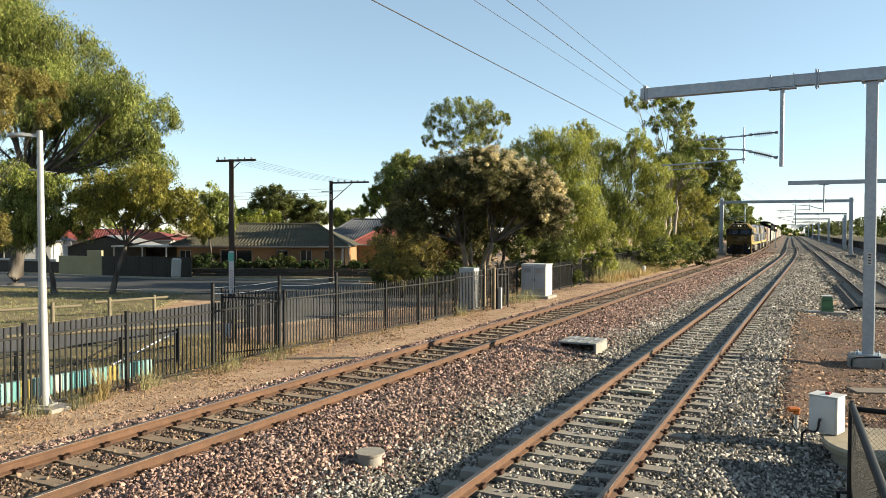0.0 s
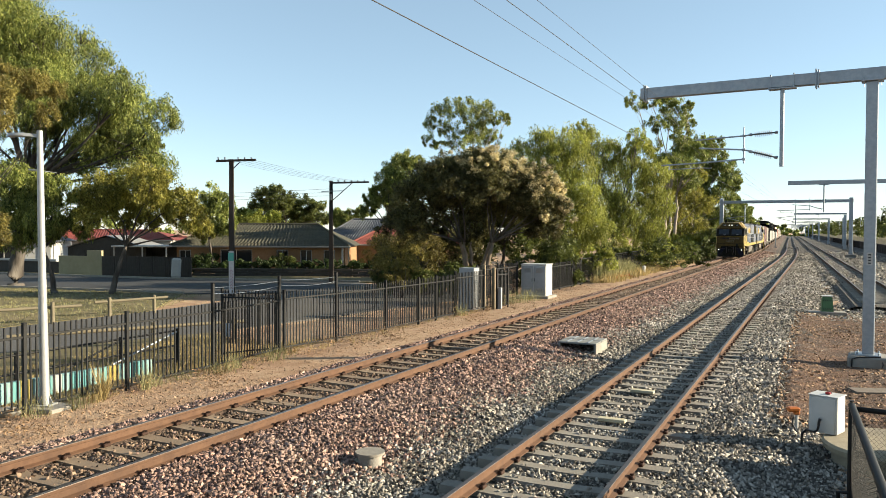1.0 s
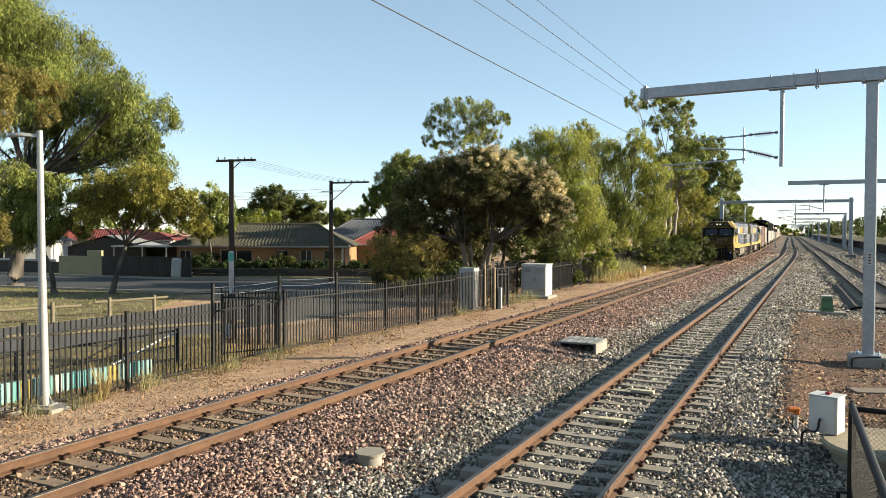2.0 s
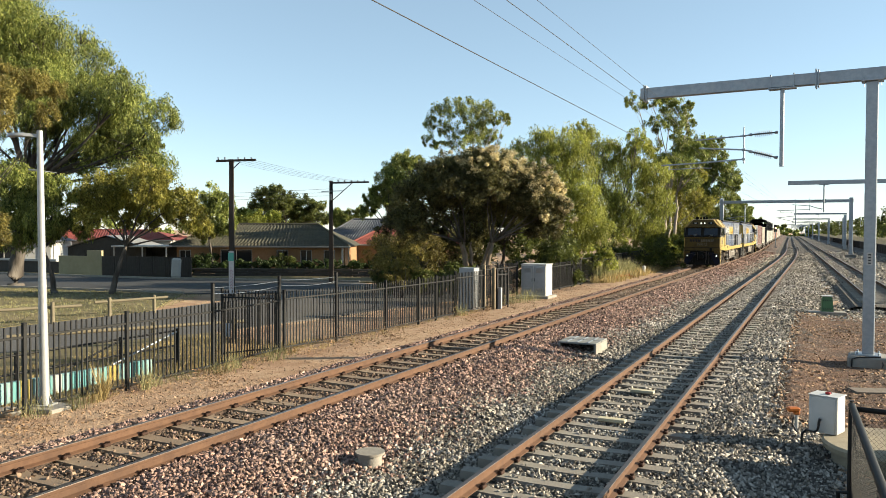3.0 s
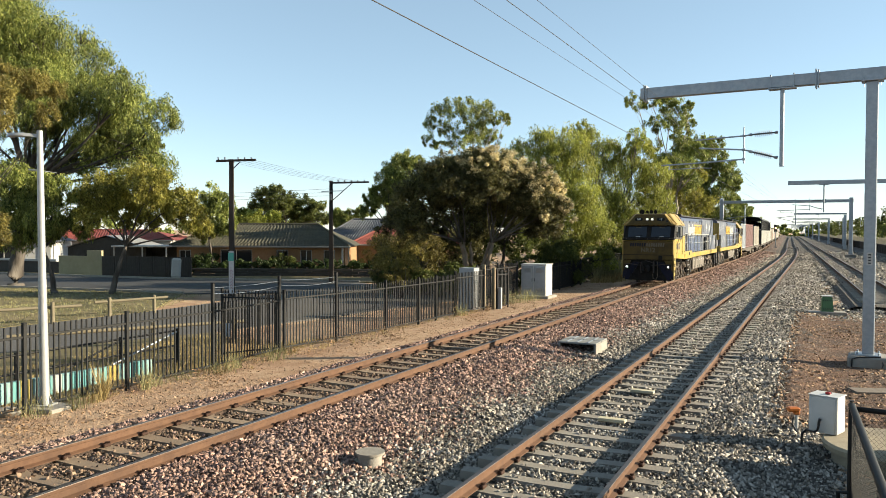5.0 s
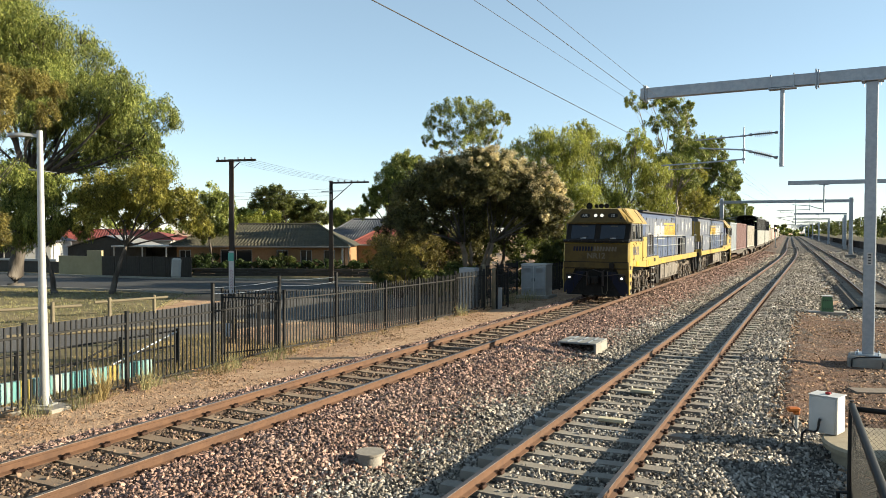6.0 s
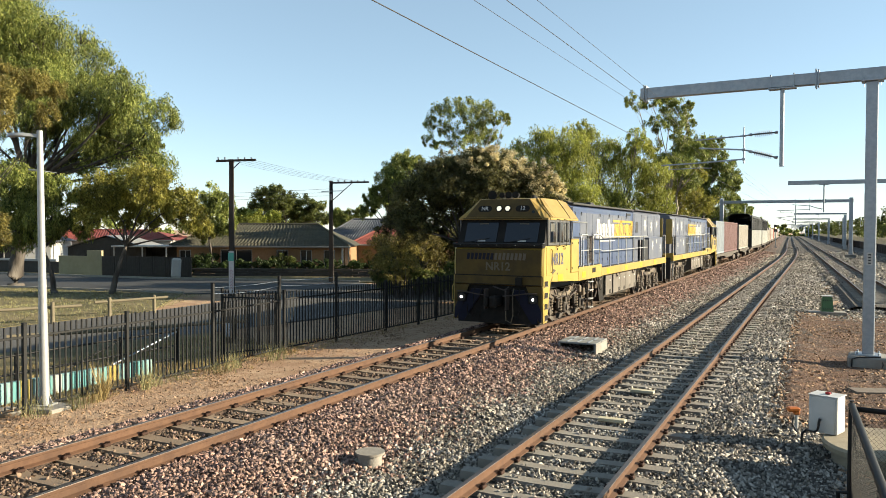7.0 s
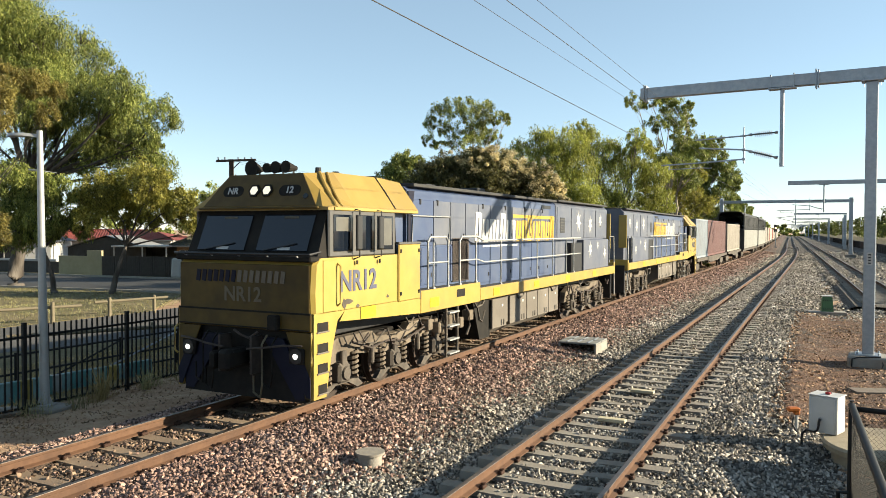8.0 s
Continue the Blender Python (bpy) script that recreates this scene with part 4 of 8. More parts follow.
for k in range(5):
    mw = Mesh()
    a = Vector((-12.6 - 0.6 + k * 0.45, 44.7, 7.2))
    b = Vector((-8.4 + 0.2 + k * 0.55, 56.3, 6.62))
    mw.tube([a.lerp(b, q / 8) - Vector((0, 0, 0.5 * (q / 8) * (1 - q / 8))) for q in range(9)], 0.006, 4)
    part("wire", mw, M["wire"], wires)
for k in range(3):
    mw = Mesh()
    a = Vector((-8.4, 56.3, 6.1 - k * 0.25))
    b = Vector((-45.0, 62.0, 5.6 - k * 0.3))
    mw.tube([a.lerp(b, q / 8) - Vector((0, 0, 1.2 * (q / 8) * (1 - q / 8))) for q in range(9)], 0.008, 4)
    part("wire", mw, M["wire"], wires)

# cabinets beside the track
M["cab_grey"] = material("cabinet_grey", (0.50, 0.52, 0.54), 0.5, 0.1, (0.56, 0.58, 0.6), 4.0, (0.42, 0.42, 0.41), 1.2)
loc = thing("equipment_cabinet", "large white steel trackside equipment cabinet", "cabinet", m=along_pose(37.75, -13.25, -0.5))
mc = Mesh()
mc.box((0, 0, 0.04), (1.75, 1.5, 0.18), None, 0.02)
part("plinth", mc, M["concrete"], loc)
mc = Mesh()
mc.box((0, 0, 0.92), (1.35, 1.05, 1.62), None, 0.015)
body = part("body", mc, M["box_white"], loc)
mc = Mesh()
mc.box((0, 0, 1.75), (1.42, 1.12, 0.06), None, 0.015)
part("roof", mc, M["box_white"], body)
# doors greyer than the white body: the front's shade put into the colour
for x in (-0.33, 0.33):
    mc = Mesh()
    mc.box((x, -0.54, 0.92), (0.63, 0.025, 1.5), None, 0.006)
    door = part("door", mc, M["cab_grey"], loc)
    for z in (0.42, 1.45):
        mc = Mesh()
        for q in range(5):
            mc.box((x, -0.56, z - 0.1 + q * 0.05), (0.36, 0.02, 0.03), Euler((0.5, 0, 0)).to_matrix())
        part("vent", mc, M["cab_grey"], door)
    mc = Mesh()
    mc.box((x * 0.2, -0.565, 0.95), (0.03, 0.03, 0.16), None, 0.006)
    part("handle", mc, M["black"], door)
slim = thing("cable_cabinet", "tall slim grey cabinet behind the fence", "cabinet", m=along_pose(31.1, -14.15, -0.6))
mc = Mesh()
mc.box((0, 0, 0.95), (0.75, 0.6, 1.95), None, 0.02)
body = part("body", mc, M["cab_grey"], slim)
mc = Mesh()
mc.box((0, -0.31, 0.95), (0.66, 0.02, 1.8), None, 0.005)
part("door", mc, M["cab_grey"], body)
for s, d, h in ((30.9, -12.86, 1.92), (32.2, -13.9, 1.98)):
    mc = Mesh()
    mc.box((0, 0, h / 2), (0.16, 0.16, h), None, 0.02)
    tagged(part("timber_post", mc, M["log"], m=along_pose(s, d, -0.55)), "square pale timber post beside the gate", "post", "gate posts")
mc = Mesh()
mc.box((0, 0, 0.5), (0.28, 0.14, 1.05), None, 0.01)
tagged(part("cable_marker_post", mc, M["cab_grey"], m=along_pose(31.1, -12.7, -0.55)), "short grey cable riser cover at the gate", "post")
mc = Mesh()
mc.cyl((0, 0, 0), (0, 0, 0.72), 0.13, 0.13, 12)
mc.cyl((0, 0, 0.72), (0, 0, 0.76), 0.13, 0.08, 12)
tagged(part("marker_post", mc, M["box_white"], m=along_pose(61.0, -12.4, -0.52), smooth=True), "short white round marker post beside the track", "post")
red = thing("wire_heap", "heap of rusty orange wire in the dry grass", "wire")
for k in range(9):
    mc = Mesh()
    p = along(55 + random.uniform(-1.2, 1.2), -12.9 + random.uniform(-0.3, 0.3), -0.42)
    mc.tube([p + Vector((random.uniform(-0.9, 0.9), random.uniform(-0.9, 0.9), random.uniform(0, 0.28))) for q in range(5)], 0.022, 5)
    part("strand", mc, M["orange"], red)

# wall and bank on the far side of the line
m = Mesh()
ss = steps((0, 900, 20))
m.loft([[along_c(s, d, z) for d, z in ((9.6, -0.7), (9.6, 0.95), (9.9, 0.95), (9.9, -0.7))] for s in ss])
M["dark_boards"] = material("dark_boards", (0.055, 0.04, 0.032), 0.9, 0, (0.09, 0.07, 0.055), 3.0, None, 1, 0.01, 20.0, stretch=(1, 1, 0.2))
tagged(part("wall_east", m, M["dark_boards"]), "long dark timber retaining wall beside the far track", "wall", kind="structure")
for k in range(70):
    mc = Mesh()
    mc.box((-0.06, 0, 0.82), (0.12, 0.16, 1.68), None, 0.01)
    p = along_c(40 + k * 3.0, 9.6, -0.7)
    part("wall_post", mc, M["dark_boards"], bpy.data.objects["wall_east"], m=pose(*p, 0, 0, -math.degrees(C_A)))
m = Mesh()
m.loft([[along_c(s, d, z) for d, z in ((9.92, 0.9), (14, 1.5), (40, 1.7), (60, -0.7))] for s in ss], closed=False)
tagged(part("bank", m, M["grass_dry"]), "dry grassy bank behind the dark wall", "bank", kind="structure")
# ---------------------------------------------------------------- trees and shrubs
M["bark_paper"] = material("bark_paper", (0.26, 0.19, 0.13), 0.9, 0, (0.40, 0.31, 0.22), 3.0, (0.14, 0.10, 0.07), 0.8, 0.01, 12.0, stretch=(1, 1, 0.3))
M["leaf_gold"] = leaf_material("leaf_gold", (0.09, 0.09, 0.018), (0.42, 0.39, 0.07), (0.46, 0.39, 0.10))
M["leaf_oak"] = leaf_material("leaf_oak", (0.08, 0.072, 0.018), (0.34, 0.28, 0.07), None, 0.35)
M["leaf_dark2"] = leaf_material("leaf_dark2", (0.04, 0.055, 0.012), (0.15, 0.17, 0.04))
M["leaf_hedge"] = leaf_material("leaf_hedge", (0.02, 0.035, 0.01), (0.06, 0.09, 0.02))
M["leaf_dry"] = leaf_material("leaf_dry", (0.22, 0.16, 0.06), (0.52, 0.40, 0.18))
M["leaf_weed"] = leaf_material("leaf_weed", (0.16, 0.16, 0.07), (0.42, 0.38, 0.18))
rng = np.random.default_rng(11)


def leaves(lobes, n, size, droop, flat=0.9, clump=0.30, shell=0.45, side=None, least=-1.0):
    """Leaf blades gathered in sprays on the lobes; returns vertices and faces."""
    lob = np.array(lobes, dtype=float)
    vol = lob[:, 3] ** 2
    per = 70
    k = max(1, n // per)
    pick = rng.choice(len(lob), k, p=vol / vol.sum())
    v = rng.normal(size=(k, 3))
    v /= np.linalg.norm(v, axis=1)[:, None]
    if side is not None:
        q = np.array(side) / np.linalg.norm(side)
        out = v @ q
        v = np.where((out < least)[:, None], v - 2 * out[:, None] * q, v)
    rad = shell + (0.98 - shell) * rng.random(k) ** 0.5
    rad *= 1 + 0.12 * rng.normal(size=k)
    cen = lob[pick, :3] + v * (rad * lob[pick, 3])[:, None] * np.array([1, 1, flat])
    r_cl = np.clip(clump * lob[pick, 3] * (0.45 + 0.9 * rng.random(k)), 0.15, 1.1)
    idx = np.repeat(np.arange(k), per)
    off = rng.normal(size=(k * per, 3))
    off /= np.linalg.norm(off, axis=1)[:, None]
    off *= rng.random((k * per, 1)) ** 0.45
    off[:, 2] *= 0.75 + 0.7 * droop
    pos = cen[idx] + off * r_cl[idx][:, None]
    a = rng.normal(size=(k * per, 3))
    a[:, 2] = a[:, 2] * (1 - 0.5 * droop) - 2.2 * droop
    a += off * 0.8
    a /= np.linalg.norm(a, axis=1)[:, None]
    b = np.cross(a, rng.normal(size=(k * per, 3)))
    b /= np.linalg.norm(b, axis=1)[:, None] + 1e-9
    ln = size[0] * (0.6 + 0.8 * rng.random(k * per))[:, None]
    wd = size[1] * (0.7 + 0.6 * rng.random(k * per))[:, None]
    p0 = pos - a * ln / 2
    p2 = pos + a * ln / 2
    vs = np.stack([p0 + b * wd / 2, p0 - b * wd / 2, p2], 1).reshape(-1, 3)
    fs = np.arange(len(vs)).reshape(-1, 3)
    return vs, fs, cen


def limb(m, a, b, r0, r1, bend=0.12, n=6, k=7):
    a, b = Vector(a), Vector(b)
    L = (b - a).length
    side = Vector((random.uniform(-1, 1), random.uniform(-1, 1), random.uniform(-0.2, 0.6))) * L * bend
    pts, rr = [], []
    for i in range(n + 1):
        t = i / n
        wob = Vector((random.uniform(-1, 1), random.uniform(-1, 1), 0)) * L * 0.018 * (0 if i in (0, n) else 1)
        pts.append(a.lerp(b, t) + side * 4 * t * (1 - t) * 0.6 + wob)
        rr.append(r0 + (r1 - r0) * t)
    m.tube(pts, r0, k, rr)
    return pts


def gum(name, label, base, bark, leaf, n, size, droop, girth, lobes, stems=1, flat=0.9, category="tree", shell=0.45, clump=0.30, side=None, least=-1.0, twig=None):
    """A tree: trunk, limbs to every lobe of the crown, twigs, and a crown of leaf blades."""
    t = thing(name, label, category, "trees along the line", m=pose(*base))
    lob = np.array(lobes)
    mid = Vector((lob[:, 0].mean(), lob[:, 1].mean(), lob[:, 2].mean()))
    low = min(l[2] - l[3] for l in lobes)
    mt = Mesh()
    forks = []
    for k in range(stems):
        a = Vector((random.uniform(-0.5, 0.5) * (stems > 1) * 1.6, random.uniform(-0.4, 0.4) * (stems > 1), -0.1))
        top = Vector((a.x * 2 + mid.x * (0.35 if stems == 1 else 0.3) + random.uniform(-0.6, 0.6), a.y + mid.y * 0.3, max(1.2, min(mid.z * 0.55, low + 1.5))))
        pts = limb(mt, a, top, girth * 1.25, girth * 0.6, 0.06, 8, 9)
        mt.cyl(a, a + Vector((0, 0, 0.35)), girth * 1.42, girth * 1.2, 9)
        forks.append(top)
    trunk = part("trunk", mt, M[bark], t, "", "all")
    ml = Mesh()
    for l in lobes:
        f = min(forks, key=lambda q: (q - Vector(l[:3])).length)
        c = Vector(l[:3])
        pts = limb(ml, f, c, min(girth * 0.42, 0.15), min(girth * 0.08, 0.03), 0.14, 6, 6)
        for q in range(7):
            d = Vector((random.gauss(0, 1), random.gauss(0, 1), random.gauss(0.3, 0.8))).normalized() * l[3] * random.uniform(0.6, 0.95)
            limb(ml, pts[random.choice((4, 5, 6))], c + d, girth * 0.13, girth * 0.03, 0.15, 3, 4)
    tagged(part("branchwork", ml, M[twig or bark], t, "", "all"), kind="stuff")
    vs, fs, cen = leaves(lobes, n, size, droop, flat, clump, shell, side, least)
    tagged(part("crown", raw_mesh("crown", vs, fs, M[leaf]), None, t), "", kind="stuff")
    return t


gum("gum_tree", "tall spreading gum tree with drooping olive leaves", (-29.6, 52, -1), "bark", "leaf_gum", 185000, (0.225, 0.064), 0.75, 0.44,
    [(-1.6, 0.5, 21.6, 2.3), (-2.0, -0.5, 10.4, 1.6), (1.6, 0.3, 10.4, 1.4), (-0.2, 0.6, 8.4, 1.2), (-0.3, -2.7, 19.1, 2.74), (2.6, -1.7, 16.2, 2.42), (4.8, 1.9, 15.2, 1.88), (1.1, 0.5, 15.2, 2.35), (3.6, -2.6, 12.6, 2.35), (6.9, -0.4, 12.5, 1.64), (5.4, -0.1, 10.7, 1.88), (8.5, -2.2, 12.7, 1.49), (9.5, 1.5, 11.9, 1.41), (9.9, -2.5, 10.1, 1.02), (8.1, -0.7, 9.7, 1.64), (1.3, 0.1, 12.4, 2.15), (0.1, -0.4, 17.5, 2.74), (5.9, 0.6, 8.7, 1.64), (3.8, 1.5, 9.1, 1.64), (8.7, 2.9, 8.4, 1.41), (10.2, -1.4, 9.2, 0.86), (6.9, 1.0, 10.1, 1.64), (-2.7, -1.3, 15.9, 3.2), (-3.4, -3.2, 12.6, 2.2), (3.2, 3.0, 17.5, 1.17), (2.8, -1.3, 14.4, 1.88), (4.8, -1.2, 13.0, 1.8), (6.1, 2.5, 11.5, 1.72), (7.3, 0.5, 10.5, 1.56)])
gum("gum_tree", "small leaning gum tree with yellowish leaves", (-20.3, 46, -1), "bark", "leaf_gold", 41600, (0.221, 0.071), 0.6, 0.16,
    [(-0.3, -0.1, 6.1, 1.38), (1.5, 0.9, 6.7, 1.45), (3.0, -1.5, 6.5, 1.18), (0.6, 0.7, 5.1, 1.18), (4.2, -0.4, 5.6, 1.11), (5.1, -1.3, 4.8, 0.97), (2.5, 0.5, 5.1, 1.18), (-1.7, 1.4, 5.9, 1.04), (-1.0, -0.9, 4.7, 0.9), (5.4, 0.4, 3.9, 0.69)])
gum("gum_tree", "slim dark-trunked gum tree with drooping foliage", (-23.8, 46, -1), "bark", "leaf_gum", 32000, (0.238, 0.071), 0.75, 0.15,
    [(-0.1, -0.6, 4.6, 1.18), (-1.3, 0.8, 6.1, 1.38), (-2.5, 0.7, 5.2, 1.38), (1.0, -0.9, 6.3, 1.04), (1.1, 1.1, 4.4, 1.04), (-2.7, 0.5, 3.9, 1.25), (-0.9, 0.6, 3.9, 1.04), (-3.0, 1.0, 6.8, 1.38)])
gum("casuarina_tree", "dark olive she-oak with feathery foliage", (-22.2, 33, -1), "bark", "leaf_oak", 36000, (0.187, 0.033), 0.35, 0.05,
    [(2.9, -0.3, 10.4, 0.9), (3.8, 1.0, 10.5, 0.74), (4.5, 1.5, 10.3, 0.5), (3.5, -1.6, 9.5, 0.9), (4.2, 1.4, 9.2, 0.6), (2.9, -0.4, 8.9, 0.8), (1.5, -0.1, 10.8, 1.2), (1.2, -1.4, 8.6, 1.2), (3.1, -0.9, 4.4, 0.5), (2.5, 0.2, 3.7, 0.65)])
gum("garden_tree", "leafy tree behind the power pole", (-21.3, 70, -1), "bark", "leaf_gum", 14400, (0.255, 0.095), 0.5, 0.14,
    [(-0.4, -0.2, 7.3, 1.05), (0.5, 0.3, 6.2, 1.37), (-0.8, -0.7, 5.7, 1.16), (1.1, -0.8, 4.6, 1.26), (-0.3, 0.6, 4.4, 1.05)])
gum("garden_tree", "bright green garden tree behind the house", (-21.7, 84, -1), "bark", "leaf_pepper", 12800, (0.289, 0.114), 0.4, 0.14,
    [(-0.9, 0.6, 5.4, 1.14), (0.6, 0.2, 5.2, 1.14), (2.5, 1.0, 5.0, 1.14), (0.0, -0.7, 4.6, 1.14)])
gum("pine_tree", "dark rounded tree behind the house roof", (-25.2, 118, -1), "bark", "leaf_dark2", 25600, (0.425, 0.162), 0.2, 0.2,
    [(-2.7, 1.5, 8.9, 2.31), (0.0, -1.5, 9.1, 2.13), (-4.0, 2.0, 7.1, 1.95), (-0.9, 0.5, 6.9, 2.31), (1.3, 0.5, 8.0, 1.77), (3.1, 2.1, 7.5, 2.13), (5.3, 1.3, 6.9, 1.95), (2.7, 1.3, 5.5, 1.95), (6.7, -2.0, 5.7, 1.24)])
gum("garden_tree", "leafy tree behind the tiled roofs", (-13.6, 110, -1), "bark", "leaf_gum", 12800, (0.34, 0.123), 0.4, 0.2,
    [(-1.8, -0.4, 6.0, 1.32), (-0.4, -1.2, 5.8, 1.32), (1.7, -0.9, 6.3, 1.16), (-1.2, -0.8, 4.8, 1.32)])
gum("gum_tree", "loose-crowned gum tree beside the dark shrub", (-4.1, 58, -1), "bark", "leaf_gum", 24000, (0.221, 0.081), 0.6, 0.14,
    [(0.4, 1.3, 9.1, 1.05), (1.7, -1.3, 9.2, 0.87), (0.0, -0.7, 7.9, 1.05), (-0.8, -0.0, 6.8, 0.96), (-1.5, 1.3, 6.4, 0.87), (0.2, 1.7, 6.4, 1.22), (-1.8, 0.7, 5.6, 0.7), (1.1, -1.0, 7.4, 1.13)])
# mostly hidden tree, added so that its shade falls on the street
gum("garden_tree", "leafy dark tree added behind the paperbark to shade the street", (4.2, 53, -0.8), "bark", "leaf_dark2", 25600, (0.255, 0.095), 0.3, 0.16,
    [(-2.0, 0.2, 6.0, 1.4), (-0.2, 1.0, 6.4, 1.5), (1.4, -2.2, 6.0, 1.4), (-1.2, 0.9, 5.3, 1.67), (0.6, -0.6, 5.2, 1.67), (-0.8, 0.4, 3.4, 1.43), (1.0, 0.8, 3.0, 1.43), (-2.4, 0.8, 4.1, 1.2)])
gum("gum_tree", "tall airy gum tree with a rounded crown", (3.0, 84, -1), "bark_pale", "leaf_gum", 19000, (0.238, 0.085), 0.6, 0.16,
    [(-3.0, 0.1, 16.8, 1.52), (-3.9, 0.3, 15.8, 1.14), (-0.4, -1.4, 17.3, 1.64), (1.8, -0.0, 16.9, 1.52), (3.3, -1.8, 16.0, 1.01), (-2.0, -0.1, 14.6, 1.39), (0.5, 0.2, 15.0, 1.52), (2.4, 1.3, 14.6, 1.14), (-4.4, -0.5, 14.0, 0.88), (-0.4, -2.3, 13.4, 1.26), (4.0, 0.1, 16.4, 0.63), (-3.4, -1.4, 13.2, 0.76)])
gum("gum_tree", "broad pepper tree with hanging green foliage", (9.7, 60, -0.7), "bark", "leaf_pepper", 64000, (0.221, 0.057), 0.95, 0.22,
    [(-3.4, 1.3, 9.7, 1.44), (-1.6, -0.6, 10.3, 1.62), (0.2, -0.6, 10.5, 1.62), (-2.7, 2.1, 7.7, 1.62), (-0.7, -0.6, 8.2, 1.98), (0.9, -0.8, 8.6, 1.71), (0.0, -0.8, 5.7, 2.08), (-2.0, -0.1, 5.2, 1.62), (1.4, -2.1, 5.9, 1.62), (0.5, 0.2, 3.4, 1.89), (-1.6, 2.2, 3.0, 1.53), (2.3, 0.3, 3.7, 1.53), (1.4, 1.3, 2.3, 0.99)])
gum("gum_tree", "tall pepper tree with hanging bright foliage", (15.6, 70, -0.7), "bark", "leaf_pepper", 57600, (0.238, 0.062), 0.95, 0.24,
    [(-1.8, 2.0, 12.1, 1.47), (-2.4, 1.5, 13.2, 0.95), (-0.8, 1.1, 10.8, 1.89), (0.8, 1.4, 11.0, 1.47), (0.0, 1.4, 8.4, 2.11), (1.8, -1.1, 8.7, 1.58), (-0.8, -0.1, 5.8, 2.11), (1.3, -0.7, 5.8, 2.0), (3.2, -1.0, 7.1, 1.26), (2.6, 0.3, 4.5, 1.58), (0.5, -0.8, 3.4, 1.79), (3.2, 0.5, 3.2, 1.16), (2.9, 0.4, 10.8, 1.37), (3.7, -1.7, 8.9, 1.47), (4.5, -0.3, 6.1, 1.37), (2.1, -0.5, 12.2, 0.95), (4.5, 0.9, 3.7, 1.26)])
gum("gum_tree", "tall pale-trunked gum tree with open crown", (26.5, 88, -0.6), "bark_pale", "leaf_gum", 32000, (0.255, 0.085), 0.6, 0.2,
    [(-4.8, -2.5, 18.1, 1.06), (-2.9, -2.0, 18.5, 1.19), (-0.6, 0.1, 18.5, 1.32), (1.4, -0.6, 18.1, 1.19), (2.4, 1.0, 16.5, 0.93), (0.4, -1.0, 16.5, 1.46), (-2.2, -1.8, 15.8, 1.19), (-1.3, 2.6, 13.8, 1.19), (1.1, -1.5, 14.2, 1.46), (0.4, -2.1, 11.5, 1.72), (2.7, -1.3, 12.5, 1.32), (4.7, -1.0, 13.4, 1.19), (-2.2, -1.6, 11.5, 1.19), (2.1, 0.2, 9.5, 1.46)], 3)
gum("gum_tree", "pale-trunked gum tree with yellow-green leaves", (27.0, 94, -0.6), "bark_pale", "leaf_gold", 41600, (0.255, 0.085), 0.6, 0.22,
    [(-1.1, 1.7, 9.9, 1.41), (-0.1, -1.5, 7.8, 1.41), (1.3, -0.3, 8.2, 1.55), (-0.8, 0.7, 6.0, 1.41), (1.0, 1.5, 5.0, 1.27), (-1.1, 2.0, 3.6, 1.55), (1.3, -1.4, 11.4, 1.55), (3.3, 0.1, 8.2, 1.55), (2.8, 1.5, 5.3, 1.84), (4.7, -1.8, 7.0, 1.55), (1.3, 0.4, 2.9, 1.84), (4.4, -1.3, 3.4, 1.7)])
gum("gum_tree", "gum tree with several pale stems beside the line", (41.1, 124, -0.6), "bark_pale", "leaf_gum", 50000, (0.357, 0.142), 0.6, 0.24,
    [(5.4, 0.2, 14.6, 1.7), (6.4, 0.4, 12.4, 1.7), (-3.6, 1.0, 15.0, 2.0), (-1.2, 0.0, 17.0, 2.1), (1.6, 0.6, 17.4, 2.0), (4.0, 0.4, 15.8, 1.9), (-2.6, 0.5, 11.6, 2.2), (1.9, 1.3, 12.9, 2.24), (4.7, 2.1, 13.4, 1.86), (0.9, 0.2, 9.2, 2.24), (4.2, -2.4, 9.7, 2.24), (5.9, -2.1, 11.1, 1.31), (-0.9, -0.4, 6.4, 1.86), (2.8, 1.7, 5.9, 2.42), (5.6, -1.3, 6.4, 1.86)], 4)
gum("gum_tree", "slender pale gum stems with sparse yellow-green foliage", (37.6, 117, -0.6), "bark_pale", "leaf_gold", 9000, (0.34, 0.13), 0.6, 0.15,
    [(-1.8, 0.4, 12.6, 1.3), (0.6, -0.3, 13.4, 1.4), (2.4, 0.2, 12.2, 1.2), (-0.6, 0.3, 10.4, 1.2), (1.8, 0.3, 9.6, 1.1)], 5)
gum("gum_tree", "dark gum tree far along the line", (58.2, 150, -0.6), "bark", "leaf_gum", 20800, (0.425, 0.18), 0.5, 0.3,
    [(0.0, 1.1, 9.8, 1.35), (1.4, -1.0, 7.6, 1.8), (0.0, -0.7, 5.3, 1.8), (2.8, 1.4, 6.1, 1.35), (3.4, -0.0, 4.7, 1.13), (1.7, 1.5, 4.2, 1.58)])
